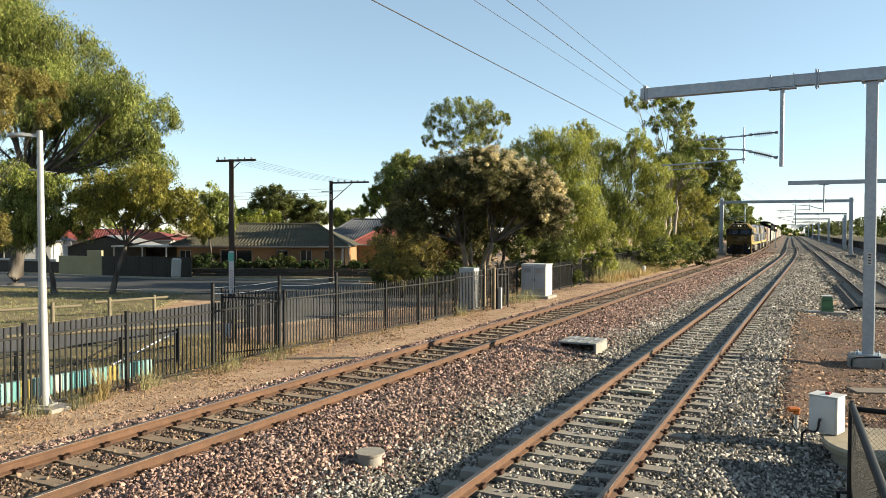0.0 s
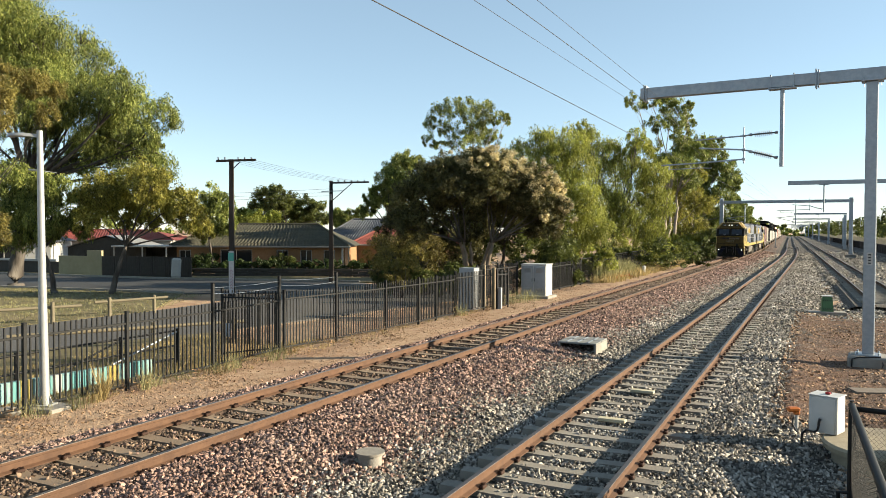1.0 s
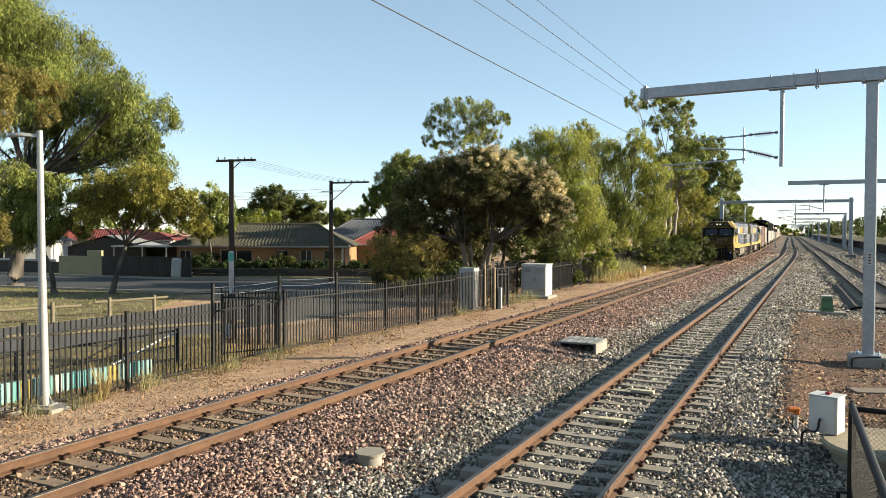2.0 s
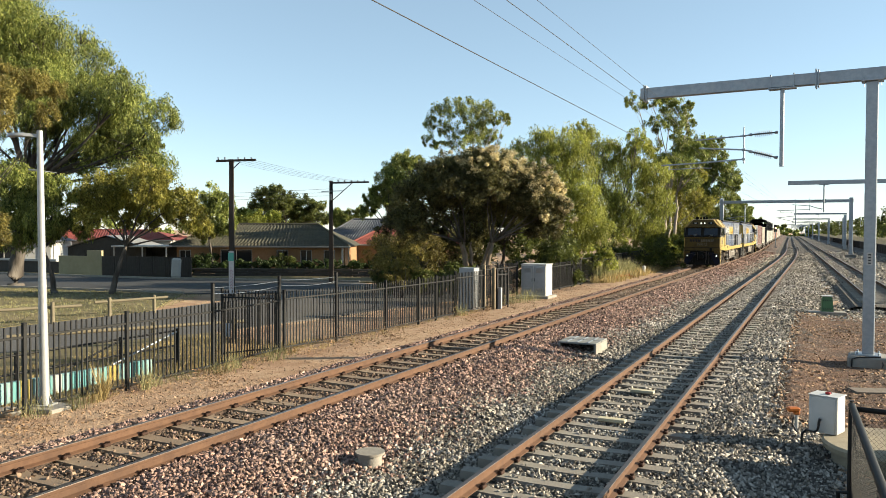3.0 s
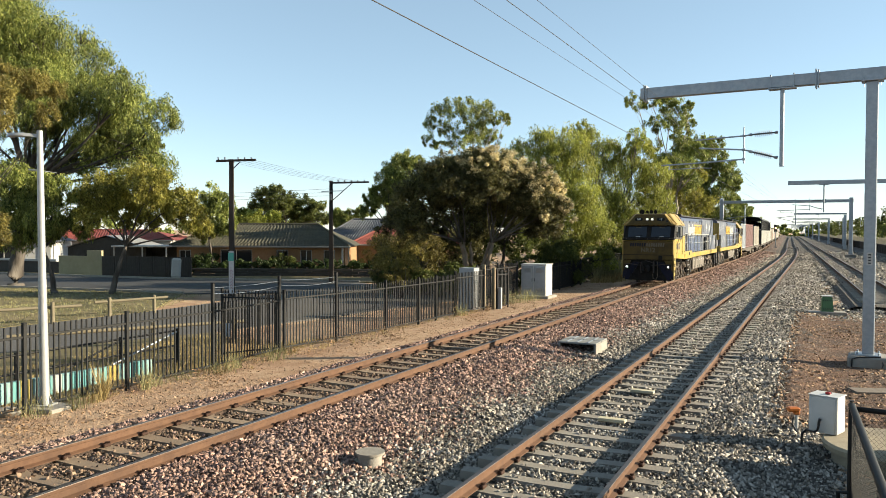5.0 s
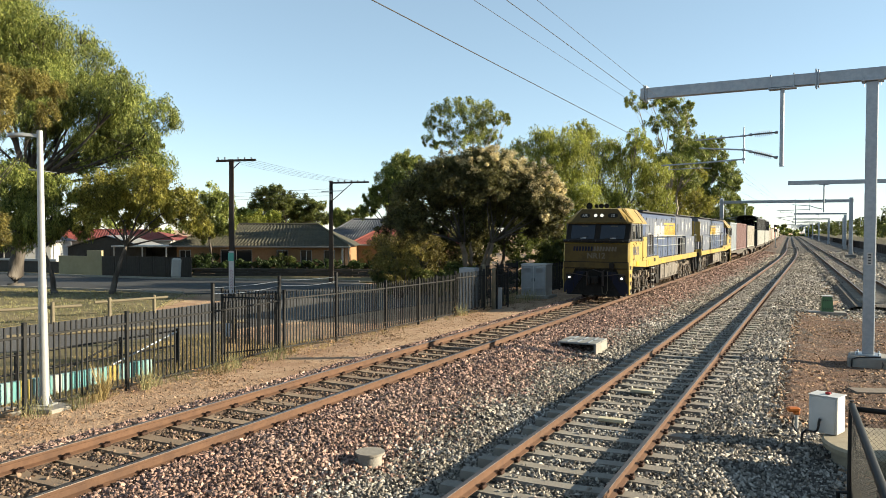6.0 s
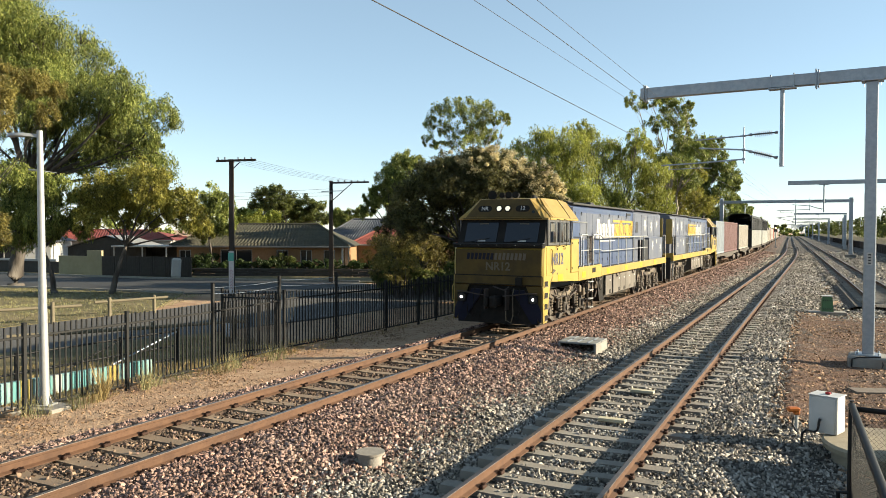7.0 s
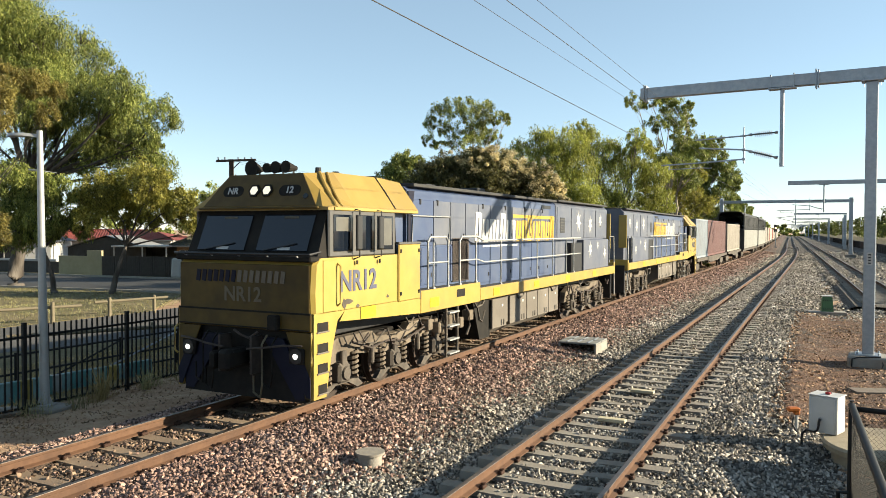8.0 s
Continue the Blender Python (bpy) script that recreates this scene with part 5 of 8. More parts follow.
# the dark paperbark with cream blossom, on several stems
PB = [(-3.2, -0.2, 5.3, 1.5), (-2.6, 0.6, 6.2, 1.6), (-1.6, -0.7, 6.5, 1.5), (-0.5, 0.4, 6.7, 1.6), (0.6, -0.6, 6.9, 1.6), (1.7, 0.3, 6.7, 1.5), (2.4, -0.7, 6.0, 1.4), (0.9, -1.6, 5.9, 1.3), (-0.8, -1.7, 5.6, 1.3),
      (3.5, -0.2, 6.3, 1.3), (4.2, 0.4, 5.6, 1.2), (4.5, -0.6, 4.7, 1.1), (3.6, -1.1, 5.0, 1.2), (4.2, 0.2, 3.7, 1.0), (3.2, 0.8, 4.0, 1.2), (-4.1, 0.4, 4.1, 1.0), (-3.5, -1.0, 3.7, 1.1), (-1.6, 0.8, 4.6, 1.2), (1.0, 1.0, 4.8, 1.3)]
paper = gum("paperbark_tree", "dark bushy paperbark tree with cream blossom and several stems", (1.7, 44.4, -0.65), "bark_paper", "leaf_dark", 105000, (0.19, 0.07), 0.1, 0.15, PB, 5, shell=0.5, clump=0.32, side=(0, 0, 1), least=-0.55, twig="bark")
vs, fs, cen = leaves([(-0.3, -0.2, 6.9, 1.6), (0.8, -0.7, 7.0, 1.65), (1.8, 0.0, 6.8, 1.6), (2.5, -0.8, 6.1, 1.45), (3.6, -0.3, 6.4, 1.4), (4.3, 0.2, 5.7, 1.3), (4.6, -0.6, 4.8, 1.2), (3.8, -1.1, 5.2, 1.2)], 22000, (0.12, 0.08), 0.0, 0.95, 0.17, 0.92, (0.85, -0.2, 0.6), 0.5)
tagged(part("blossom", raw_mesh("blossom", vs, fs, M["blossom"]), None, paper, "cream blossom heads"), kind="stuff")


def shrub(name, label, base, leaf, n, size, lobes, droop=0.1, category="shrub", group="shrubs"):
    s = thing(name, label, category, group, m=pose(*base))
    ms = Mesh()
    for l in lobes:
        for q in range(4):
            d = Vector((random.gauss(0, 1), random.gauss(0, 1), random.gauss(0, 1))).normalized() * l[3] * 0.7
            limb(ms, (l[0] * 0.4, l[1] * 0.4, -0.05), Vector(l[:3]) + d, 0.03, 0.008, 0.1, 4, 4)
    tagged(part("branchwork", ms, M["bark"], s, "", "all"), kind="stuff")
    vs, fs, cen = leaves(lobes, n, size, droop)
    tagged(part("foliage", raw_mesh("foliage", vs, fs, M[leaf]), None, s), kind="stuff")
    return s


shrub("shrub", "green leafy shrub behind the gate fence", (0.9, 41.0, -0.8), "leaf_dark2", 7000, (0.16, 0.07), [(0, 0, 1.0, 0.8), (-0.8, 0.2, 0.9, 0.7), (0.5, 0.3, 1.5, 0.5), (-0.3, 0, 1.6, 0.5)])
shrub("shrub", "bright green shrub under the trees", (8.6, 53.5, -0.7), "leaf_pepper", 9000, (0.2, 0.08), [(0, 0, 1.4, 1.1), (1.4, 0.4, 1.2, 1.0), (-1.3, 0, 1.5, 0.9), (2.6, 0, 1.7, 1.0)])
shrub("shrub", "dark shrub beneath the paperbark", (-1.6, 46.0, -0.9), "leaf_dark2", 9000, (0.2, 0.08), [(0, 0, 0.9, 0.9), (1.3, 0.4, 0.8, 0.8), (-1.3, 0, 1.2, 0.9), (-2.0, 0.6, 0.8, 0.8)])
shrub("shrub", "dry brown shrub beside the paperbark", (-2.6, 44.0, -0.9), "leaf_oak", 5000, (0.2, 0.03), [(-0.5, 0, 2.2, 0.8), (0.5, 0.2, 1.8, 0.8), (0.0, 0, 1.2, 0.7)], 0.3)
shrub("shrub", "olive shrub behind the mesh fence", (14.5, 66.0, -0.7), "leaf_dark2", 9000, (0.26, 0.1), [(0, 0, 1.5, 1.4), (2.4, 0.4, 1.3, 1.3), (4.6, 0, 1.7, 1.4), (7.0, 1.0, 1.5, 1.4), (9.0, 3, 1.6, 1.4)])
shrub("shrub", "dark undergrowth at the foot of the gum trees", (27.0, 97.0, -0.9), "leaf_dark2", 8000, (0.34, 0.13), [(0, 0, 1.0, 1.1), (2.5, 4, 1.0, 1.2), (5, 9, 1.1, 1.2), (8, 14, 1.2, 1.3), (-3, -4, 1.0, 1.1), (-5.5, -9, 1.0, 1.1)])
shrub("shrub", "dense green thicket behind the mesh fence", (24.4, 82.0, -0.9), "leaf_pepper", 12000, (0.3, 0.12), [(0, 0, 1.6, 1.5), (2.2, 4.4, 2.0, 1.7), (4.6, 9.0, 1.8, 1.7), (-2.4, -4.6, 1.7, 1.5), (-4.6, -9.0, 1.8, 1.6)])
shrub("shrub", "dense dark thicket behind the mesh fence", (33.0, 106.0, -0.9), "leaf_dark2", 14000, (0.38, 0.15), [(0, 2, 1.8, 1.8), (2.6, 7, 2.2, 2.0), (5.2, 12, 2.4, 2.1), (8.0, 17, 2.6, 2.2), (11.0, 22, 2.8, 2.4), (14, 28, 3.0, 2.6), (17.4, 35, 3.2, 2.8)])
shrub("shrub", "dry twiggy shrub with grey-green leaves beside the paperbark", (-3.4, 47.0, -0.9), "leaf_oak", 9000, (0.2, 0.04), [(-0.6, 0, 2.6, 1.2), (0.8, 0.3, 3.0, 1.2), (1.8, 0.4, 1.8, 1.1), (-0.2, 0, 1.2, 1.1), (2.6, 0.8, 2.8, 1.0)], 0.3)
shrub("shrub", "green bush under the paperbark crown", (6.2, 48.0, -0.8), "leaf_dark2", 10000, (0.2, 0.08), [(0, 0, 1.4, 1.2), (1.2, 0.3, 2.4, 1.3), (-1.4, 0.4, 1.1, 1.0), (2.0, 0.6, 1.2, 1.1)])
shrub("shrub", "dense dark bush standing behind the paperbark stems", (-0.6, 51.0, -0.9), "leaf_dark", 26000, (0.26, 0.11), [(-3.0, 0, 1.2, 1.4), (-1.4, 0.5, 1.3, 1.5), (0.6, 0.2, 1.4, 1.4), (-2.6, 0.3, 3.4, 1.6), (-0.8, 0.6, 3.6, 1.6), (1.0, 0.3, 3.8, 1.5), (-1.9, 0.2, 5.2, 1.5), (2.6, 0.5, 2.0, 1.5), (2.8, 0.4, 4.2, 1.4)])
# far woods: beyond the houses, beside the far track and at the end of the line
def woods(name, label, spots, leaf, n, size):
    vs, fs, cen = leaves(spots, n, size, 0.3, 0.8, 0.3, 0.5)
    ob = part(name, raw_mesh(name, vs, fs, M[leaf]), None)
    return tagged(ob, label, "trees", kind="stuff")


E1 = []
for k in range(46):
    p = along_c(60 + k * 9.0 + random.uniform(-3, 3), 13.5 + random.uniform(-0.5, 9), 0)
    E1.append((p.x, p.y, random.uniform(2.4, 5.4) + k * 0.02, random.uniform(2.4, 3.8)))
woods("woods_1", "dark green trees on the bank behind the far wall", E1, "leaf_dark2", 26000, (0.7, 0.3))
E2 = []
for k in range(70):
    p = along(520 + k * 3.0, -70 + k * 2.1 + random.uniform(-8, 8), 0)
    E2.append((p.x, p.y, random.uniform(0, 4), random.uniform(5, 8)))
woods("woods_2", "hazy distant trees at the end of the line", E2, "leaf_gum", 18000, (2.2, 1.2))
E3 = []
for k in range(40):
    E3.append((-150 + k * 4.6 + random.uniform(-2, 2), 125 + random.uniform(-10, 30), random.uniform(0.5, 4.0), random.uniform(2.5, 4.5)))
woods("woods_3", "distant garden trees behind the houses", E3, "leaf_gum", 16000, (0.8, 0.36))
E4 = []
for k in range(40):
    p = along(138 + k * 7.0, -14.5 - random.uniform(0, 8), 0)
    E4.append((p.x, p.y, random.uniform(1.5, 6.5), random.uniform(2.5, 3.8)))
woods("woods_4", "belt of trees beside the freight track", E4, "leaf_gum", 24000, (0.65, 0.24))
# ---------------------------------------------------------------- houses
M["tile_green"] = material("tile_green", (0.085, 0.08, 0.05), 0.85, 0, (0.15, 0.135, 0.085), 2.0, (0.05, 0.05, 0.036), 0.6, 0.004, 20.0, 0.2)
M["tile_grey"] = material("tile_grey", (0.13, 0.14, 0.16), 0.85, 0, (0.17, 0.18, 0.2), 2.0, None, 1, 0.004, 20.0, 0.15)
M["tile_red"] = material("tile_red", (0.24, 0.045, 0.035), 0.8, 0, (0.32, 0.07, 0.05), 2.0, None, 1, 0.004, 20.0, 0.15)
M["cream_wall"] = material("cream_wall", (0.58, 0.5, 0.28), 0.9, 0, (0.64, 0.56, 0.34), 3.0, (0.48, 0.4, 0.24), 0.6)
M["white_wall"] = material("white_wall", (0.72, 0.71, 0.68), 0.85, 0, (0.66, 0.65, 0.62), 3.0)
M["shed_dark"] = material("shed_dark", (0.075, 0.065, 0.055), 0.8, 0, (0.10, 0.085, 0.07), 3.0)
M["glass"] = material("window_glass", (0.02, 0.025, 0.03), 0.08, 0, (0.03, 0.035, 0.04), 1.0, spec=0.35)
M["frame_white"] = material("frame_white", (0.6, 0.59, 0.56), 0.5, 0, (0.66, 0.65, 0.62), 8.0)
M["gutter"] = material("gutter", (0.42, 0.40, 0.36), 0.5, 0.2, (0.48, 0.46, 0.42), 6.0)


def house(label, m, w, dep, eave, rise, wall_mat, roof_mat, openings, hip=2.5, over=0.5, roll=0.33, rows=9):
    """A single-storey house: walls with real openings in front, a hipped roof of tile courses."""
    h = thing("house", label, "house", "houses", m=m)
    # front wall in pieces between openings: (x0, x1, z0, z1)
    xs = sorted(openings)
    cur = -w / 2
    for x0, x1, z0, z1 in xs + [(w / 2, w / 2, 0, 0)]:
        if x0 - cur > 0.02:
            mw = Mesh()
            mw.box(((cur + x0) / 2, -dep / 2 + 0.11, eave / 2), (x0 - cur, 0.22, eave))
            part("wall", mw, M[wall_mat], h)
        if x1 > x0:
            for a, b, nm in ((0, z0, "wall"), (z1, eave, "wall")):
                if b - a > 0.02:
                    mw = Mesh()
                    mw.box(((x0 + x1) / 2, -dep / 2 + 0.11, (a + b) / 2), (x1 - x0, 0.22, b - a))
                    part("wall", mw, M[wall_mat], h)
            win = part("window", Mesh().box(((x0 + x1) / 2, -dep / 2 + 0.13, (z0 + z1) / 2), (x1 - x0, 0.012, z1 - z0)), M["glass"], h)
            mf = Mesh()
            for xx in (x0 + 0.03, x1 - 0.03, (x0 + x1) / 2):
                mf.box((xx, -dep / 2 + 0.08, (z0 + z1) / 2), (0.06, 0.07, z1 - z0))
            for zz in (z0 + 0.03, z1 - 0.03):
                mf.box(((x0 + x1) / 2, -dep / 2 + 0.081, zz), (x1 - x0, 0.068, 0.06))
            part("frame", mf, M["frame_white"], win)
            part("sill", Mesh().box(((x0 + x1) / 2, -dep / 2 - 0.03, z0 - 0.04), (x1 - x0 + 0.1, 0.14, 0.06), None, 0.01), M["frame_white"], win)
        cur = x1
    for x in (-w / 2 + 0.11, w / 2 - 0.11):
        part("wall", Mesh().box((x, 0.11, eave / 2), (0.22, dep - 0.22, eave)), M[wall_mat], h)
    part("wall", Mesh().box((0, dep / 2 - 0.11, eave / 2), (w - 0.44, 0.22, eave)), M[wall_mat], h)
    # roof: courses of tiles with a rolled outline along the front and side slopes
    W, D = w / 2 + over, dep / 2 + over
    ridge = W - hip - over
    roof = part("roof", Mesh().add([(-W, -D, eave), (W, -D, eave), (W, D, eave), (-W, D, eave), (-ridge, 0, eave + rise), (ridge, 0, eave + rise)], [(0, 1, 5, 4), (1, 2, 5), (2, 3, 4, 5), (3, 0, 4), (3, 2, 1, 0)]), M[roof_mat], h)
    for r in range(rows):
        t0, t1 = r / rows, (r + 1.12) / rows
        mt = Mesh()
        half0, half1 = W + (ridge - W) * t0, W + (ridge - W) * min(t1, 1)
        y0, y1 = -D * (1 - t0), -D * (1 - min(t1, 1))
        z0, z1 = eave + rise * t0, eave + rise * min(t1, 1)
        n = int(2 * half0 / roll)
        vs, fs = [], []
        for i in range(n * 4 + 1):
            u = -1 + 2 * i / (n * 4)
            bump = 0.085 * max(0.0, math.sin(2 * math.pi * i / 4.0 + 0.6)) + 0.02
            vs += [(u * half0, y0, z0 + bump + 0.012), (u * half1, y1, z1 + bump * 0.9)]
        for i in range(n * 4):
            fs.append((2 * i, 2 * i + 2, 2 * i + 3, 2 * i + 1))
        mt.add(vs, fs)
        part("tile_course", mt, M[roof_mat], roof)
    for sgn in (-1, 1):
        mr = Mesh()
        mr.tube([(sgn * W, -D, eave + 0.08), (sgn * ridge, 0, eave + rise + 0.06)], 0.11, 8)
        part("hip_cap", mr, M[roof_mat], roof)
    mr = Mesh()
    mr.tube([(-ridge, 0, eave + rise + 0.06), (ridge, 0, eave + rise + 0.06)], 0.12, 8)
    part("ridge_cap", mr, M[roof_mat], roof)
    mg = Mesh()
    mg.bar((-W - 0.05, -D - 0.07, eave - 0.04), (W + 0.05, -D - 0.07, eave - 0.04), 0.13, 0.15, 0.02)
    gut = part("gutter", mg, M["gutter"], h)
    part("downpipe", Mesh().cyl((W - 0.1, -D + 0.1, eave - 0.08), (W - 0.1, -D + 0.1, 0.05), 0.05, 0.05, 8), M["gutter"], h)
    part("eaves", Mesh().box((0, -dep / 2 - over / 2, eave - 0.02), (2 * W, over, 0.03)), M["frame_white"], h)
    return h


# the brick bungalow: front runs from beyond the gum tree to the grey fence
hx = -17.0
h1 = house("low tan brick house with a mossy green tiled roof", pose(hx, 75.0, -1.0, 0, 0, -1.5), 15.9, 9.0, 2.48, 2.05, "brick_wall", "tile_green",
           [(-7.7, -6.6, 0.1, 2.1), (-3.8, -0.8, 0.1, 2.15), (1.5, 2.6, 0.5, 2.15), (3.75, 4.85, 0.5, 2.15), (5.95, 7.0, 0.5, 2.15)], hip=3.4, rows=10)
mv = Mesh()
mv.cyl((-2.2, -2.2, 3.2), (-2.2, -2.2, 4.1), 0.06, 0.06, 8)
part("vent_pipe", mv, M["gutter"], h1)
mv = Mesh()
mv.box((7.75, -4.75, 1.2), (0.16, 0.16, 2.4), None, 0.01)
part("porch_post", mv, M["white"], h1, "white porch post")
house("grey tiled house behind the bungalow", pose(-8.6, 93.0, -1.0), 12, 9, 2.6, 2.7, "cream_wall", "tile_grey", [(-3, -1.5, 0.7, 2.0)], hip=3.5, rows=8)
house("red tiled house beside the bungalow", pose(-3.6, 83.0, -1.0), 11.5, 9, 2.5, 2.2, "brick_wall", "tile_red", [(-3, -1.5, 0.7, 2.0), (1, 2.5, 0.7, 2.0)], hip=3.5, rows=8)
house("white house with a dark red roof behind the trees", pose(-46.0, 96.0, -1.0), 26, 10, 2.7, 1.15, "white_wall", "tile_red", [(-6, -4.5, 0.7, 2.0), (-1, 1, 0.7, 2.1), (5, 7, 0.7, 2.1)], hip=4, rows=8)
house("pale weatherboard house with a grey gable", pose(-46.5, 82.0, -1.0, 0, 0, 12), 9, 8, 2.7, 1.7, "white_wall", "tile_grey", [(-1.6, 1.6, 0.9, 2.2)], hip=4, rows=8)

# sheds, fences and hedge along the street
sh = thing("shed", "dark steel shed with a low gabled roof", "shed", m=pose(-32.2, 74.5, -1.0, 0, 0, 4))
part("wall", Mesh().prism([(-3.6, 0), (3.6, 0), (3.6, 2.3), (0, 3.3), (-3.6, 2.3)], 1, -3, 3), M["shed_dark"], sh)
mr = Mesh()
mr.add([(-3.9, -3.3, 2.28), (0, -3.3, 3.42), (3.9, -3.3, 2.28), (-3.9, 3.3, 2.28), (0, 3.3, 3.42), (3.9, 3.3, 2.28)], [(0, 1, 4, 3), (1, 2, 5, 4)])
part("roof", mr, M["gutter"], sh)
for k in range(12):
    part("rib", Mesh().box((-3.3 + k * 0.6, -3.02, 1.1), (0.05, 0.04, 2.2)), M["shed_dark"], sh)
cp = thing("carport", "flat-roofed white carport beside the shed", "carport", m=pose(-27.9, 71.5, -1.0))
part("roof", Mesh().box((0, 0, 2.45), (5.2, 5, 0.14), None, 0.02), M["white_wall"], cp)
for x in (-2.4, 0.2, 2.4):
    part("post", Mesh().box((x, -2.3, 1.19), (0.1, 0.1, 2.38)), M["white_wall"], cp)
part("back_wall", Mesh().box((0, 2.3, 1.18), (5.1, 0.1, 2.36)), M["shed_dark"], cp)


def board_fence(label, a, b, h, mat, z=-0.95, pitch=0.2):
    f = thing("boundary_fence", label, "fence", "house fences")
    a, b = Vector((*a, z)), Vector((*b, z))
    L = (b - a).length
    n = max(2, int(L / (pitch * 6)))
    turn = math.degrees(math.atan2((b - a).y, (b - a).x))
    for i in range(n):
        p = a.lerp(b, (i + 0.5) / n)
        w = L / n
        mp = Mesh()
        out = [(-w / 2 + 0.01, 0.03)]
        for k in range(6):
            x0, q = -w / 2 + 0.01 + (w - 0.02) * k / 6, (w - 0.02) / 6
            out += [(x0, -0.02), (x0 + q * 0.6, -0.02), (x0 + q * 0.7, -0.045), (x0 + q * 0.9, -0.045)]
        out += [(w / 2 - 0.01, -0.02), (w / 2 - 0.01, 0.03)]
        mp.prism(out, 2, 0, h)
        part("panel", mp, M[mat], f, m=pose(p.x, p.y, p.z, 0, 0, turn))
    part("capping", Mesh().bar((a.x, a.y, z + h + 0.02), (b.x, b.y, z + h + 0.02), 0.07, 0.04), M[mat], f)
    return f


board_fence("dark brown steel boundary fence", (-29.0, 63.9), (-20.6, 61.6), 1.65, "shed_dark")
board_fence("grey-brown steel side fence by the house", (-6.0, 72.0), (-1.0, 72.0), 2.1, "shed_dark")
yf = thing("rendered_wall", "cream rendered garden wall with stepped top", "wall")
for x0, x1, y0, y1, h in ((-33.6, -30.6, 65.8, 64.7, 1.7), (-30.6, -29.0, 64.7, 63.95, 2.2)):
    mw = Mesh()
    mw.bar((x0, y0, -1 + h / 2), (x1, y1, -1 + h / 2), 0.2, h, 0.01)
    part("panel", mw, M["cream_wall"], yf)
wf = thing("garden_wall", "low white wall in front of the far house", "wall")
part("panel", Mesh().bar((-42, 70, -0.45), (-34.0, 67.0, -0.45), 0.2, 1.1, 0.01), M["shed_dark"], wf)
part("coping", Mesh().bar((-42, 69.9, 0.22), (-34.4, 67.0, 0.22), 0.3, 0.2, 0.02), M["white_wall"], wf)
mp = Mesh()
mp.box((0, 0, 0.85), (0.75, 0.3, 1.6), Euler((0, 0.06, 0)).to_matrix(), 0.12)
tagged(part("wrapped_stump", mp, M["white"], m=pose(-21.6, 60.8, -0.95, 0, 0, 10)), "pale weathered stump at the end of the fence", "stump")

hedge = shrub("hedge", "dark clipped hedge in front of the bungalow", (-13.0, 66.0, -1.0), "leaf_hedge", 26000, (0.22, 0.11), [(-8.6 + k * 0.95, random.uniform(-0.3, 0.3), 0.72 + random.uniform(-0.08, 0.1), 0.68) for k in range(21)], 0.1, "hedge", "garden plants")
shrub("shrub", "bright green rounded shrub above the hedge", (-14.9, 69.5, -1.0), "leaf_dark2", 4000, (0.24, 0.12), [(0, 0, 1.3, 0.6), (-0.7, 0, 1.15, 0.5), (0.8, 0, 1.15, 0.5)])
ret = thing("sleeper_wall", "low dark timber sleeper wall below the hedge", "wall")
for k in range(9):
    for j in range(3):
        part("sleeper", Mesh().box((-20.6 + k * 2.0 + (j % 2) * 0.5, 63.8 - k * 0.10, -0.80 + j * 0.22), (1.97, 0.2, 0.2), None, 0.012), M["shed_dark"], ret)
bal = shrub("shrub", "dark green shrub beside the bungalow wall", (-22.6, 70.0, -1.0), "leaf_hedge", 5000, (0.22, 0.11), [(0, 0, 1.0, 0.8), (1, 0, 1.2, 0.8), (-0.8, 0, 0.8, 0.6)])
# ---------------------------------------------------------------- the freight train
M["blue_grey"] = material("blue_grey_paint", (0.105, 0.125, 0.185), 0.5, 0, (0.155, 0.175, 0.235), 1.6, (0.20, 0.205, 0.22), 0.8, 0, 1, spec=0.5)
# front yellows: grime, plus the shade of the front put into the colour
M["yellow_grime"] = material("yellow_grime", (0.105, 0.065, 0.009), 0.6, 0, (0.16, 0.10, 0.014), 2.0, (0.035, 0.022, 0.009), 1.2, 0, 1, spec=0.25)
M["forehead_grime"] = material("forehead_grime", (0.115, 0.073, 0.014), 0.6, 0, (0.165, 0.105, 0.022), 2.5, (0.045, 0.028, 0.012), 1.2, 0, 1, spec=0.25)
M["letter_front"] = material("letter_front", (0.17, 0.14, 0.10), 0.6, 0, (0.21, 0.17, 0.12), 8.0)
M["roof_dark"] = material("roof_soot", (0.035, 0.035, 0.037), 0.8, 0, (0.07, 0.068, 0.065), 2.0)
M["bogie"] = material("bogie_dust", (0.15, 0.115, 0.08), 0.85, 0.05, (0.33, 0.265, 0.195), 2.2, (0.05, 0.04, 0.032), 1.6, 0.003, 30.0)
M["tank"] = material("tank_dust", (0.20, 0.17, 0.135), 0.8, 0.05, (0.32, 0.28, 0.23), 2.0, (0.11, 0.095, 0.08), 1.0, 0.002, 30.0)
M["steel_wheel"] = material("wheel_steel", (0.06, 0.042, 0.032), 0.7, 0.4, (0.10, 0.07, 0.055), 6.0)
M["rail_white"] = material("handrail_paint", (0.62, 0.62, 0.60), 0.45, 0, (0.52, 0.52, 0.5), 9.0)
M["cab_glass"] = material("cab_glass", (0.01, 0.015, 0.025), 0.05, 0, (0.012, 0.018, 0.032), 1.0, spec=0.55)
M["frame_grey"] = material("window_frame_grey", (0.10, 0.096, 0.09), 0.6, 0, (0.135, 0.13, 0.125), 6.0)
M["blind"] = material("blind_cloth", (0.17, 0.165, 0.145), 0.3, 0, (0.22, 0.21, 0.18), 5.0)
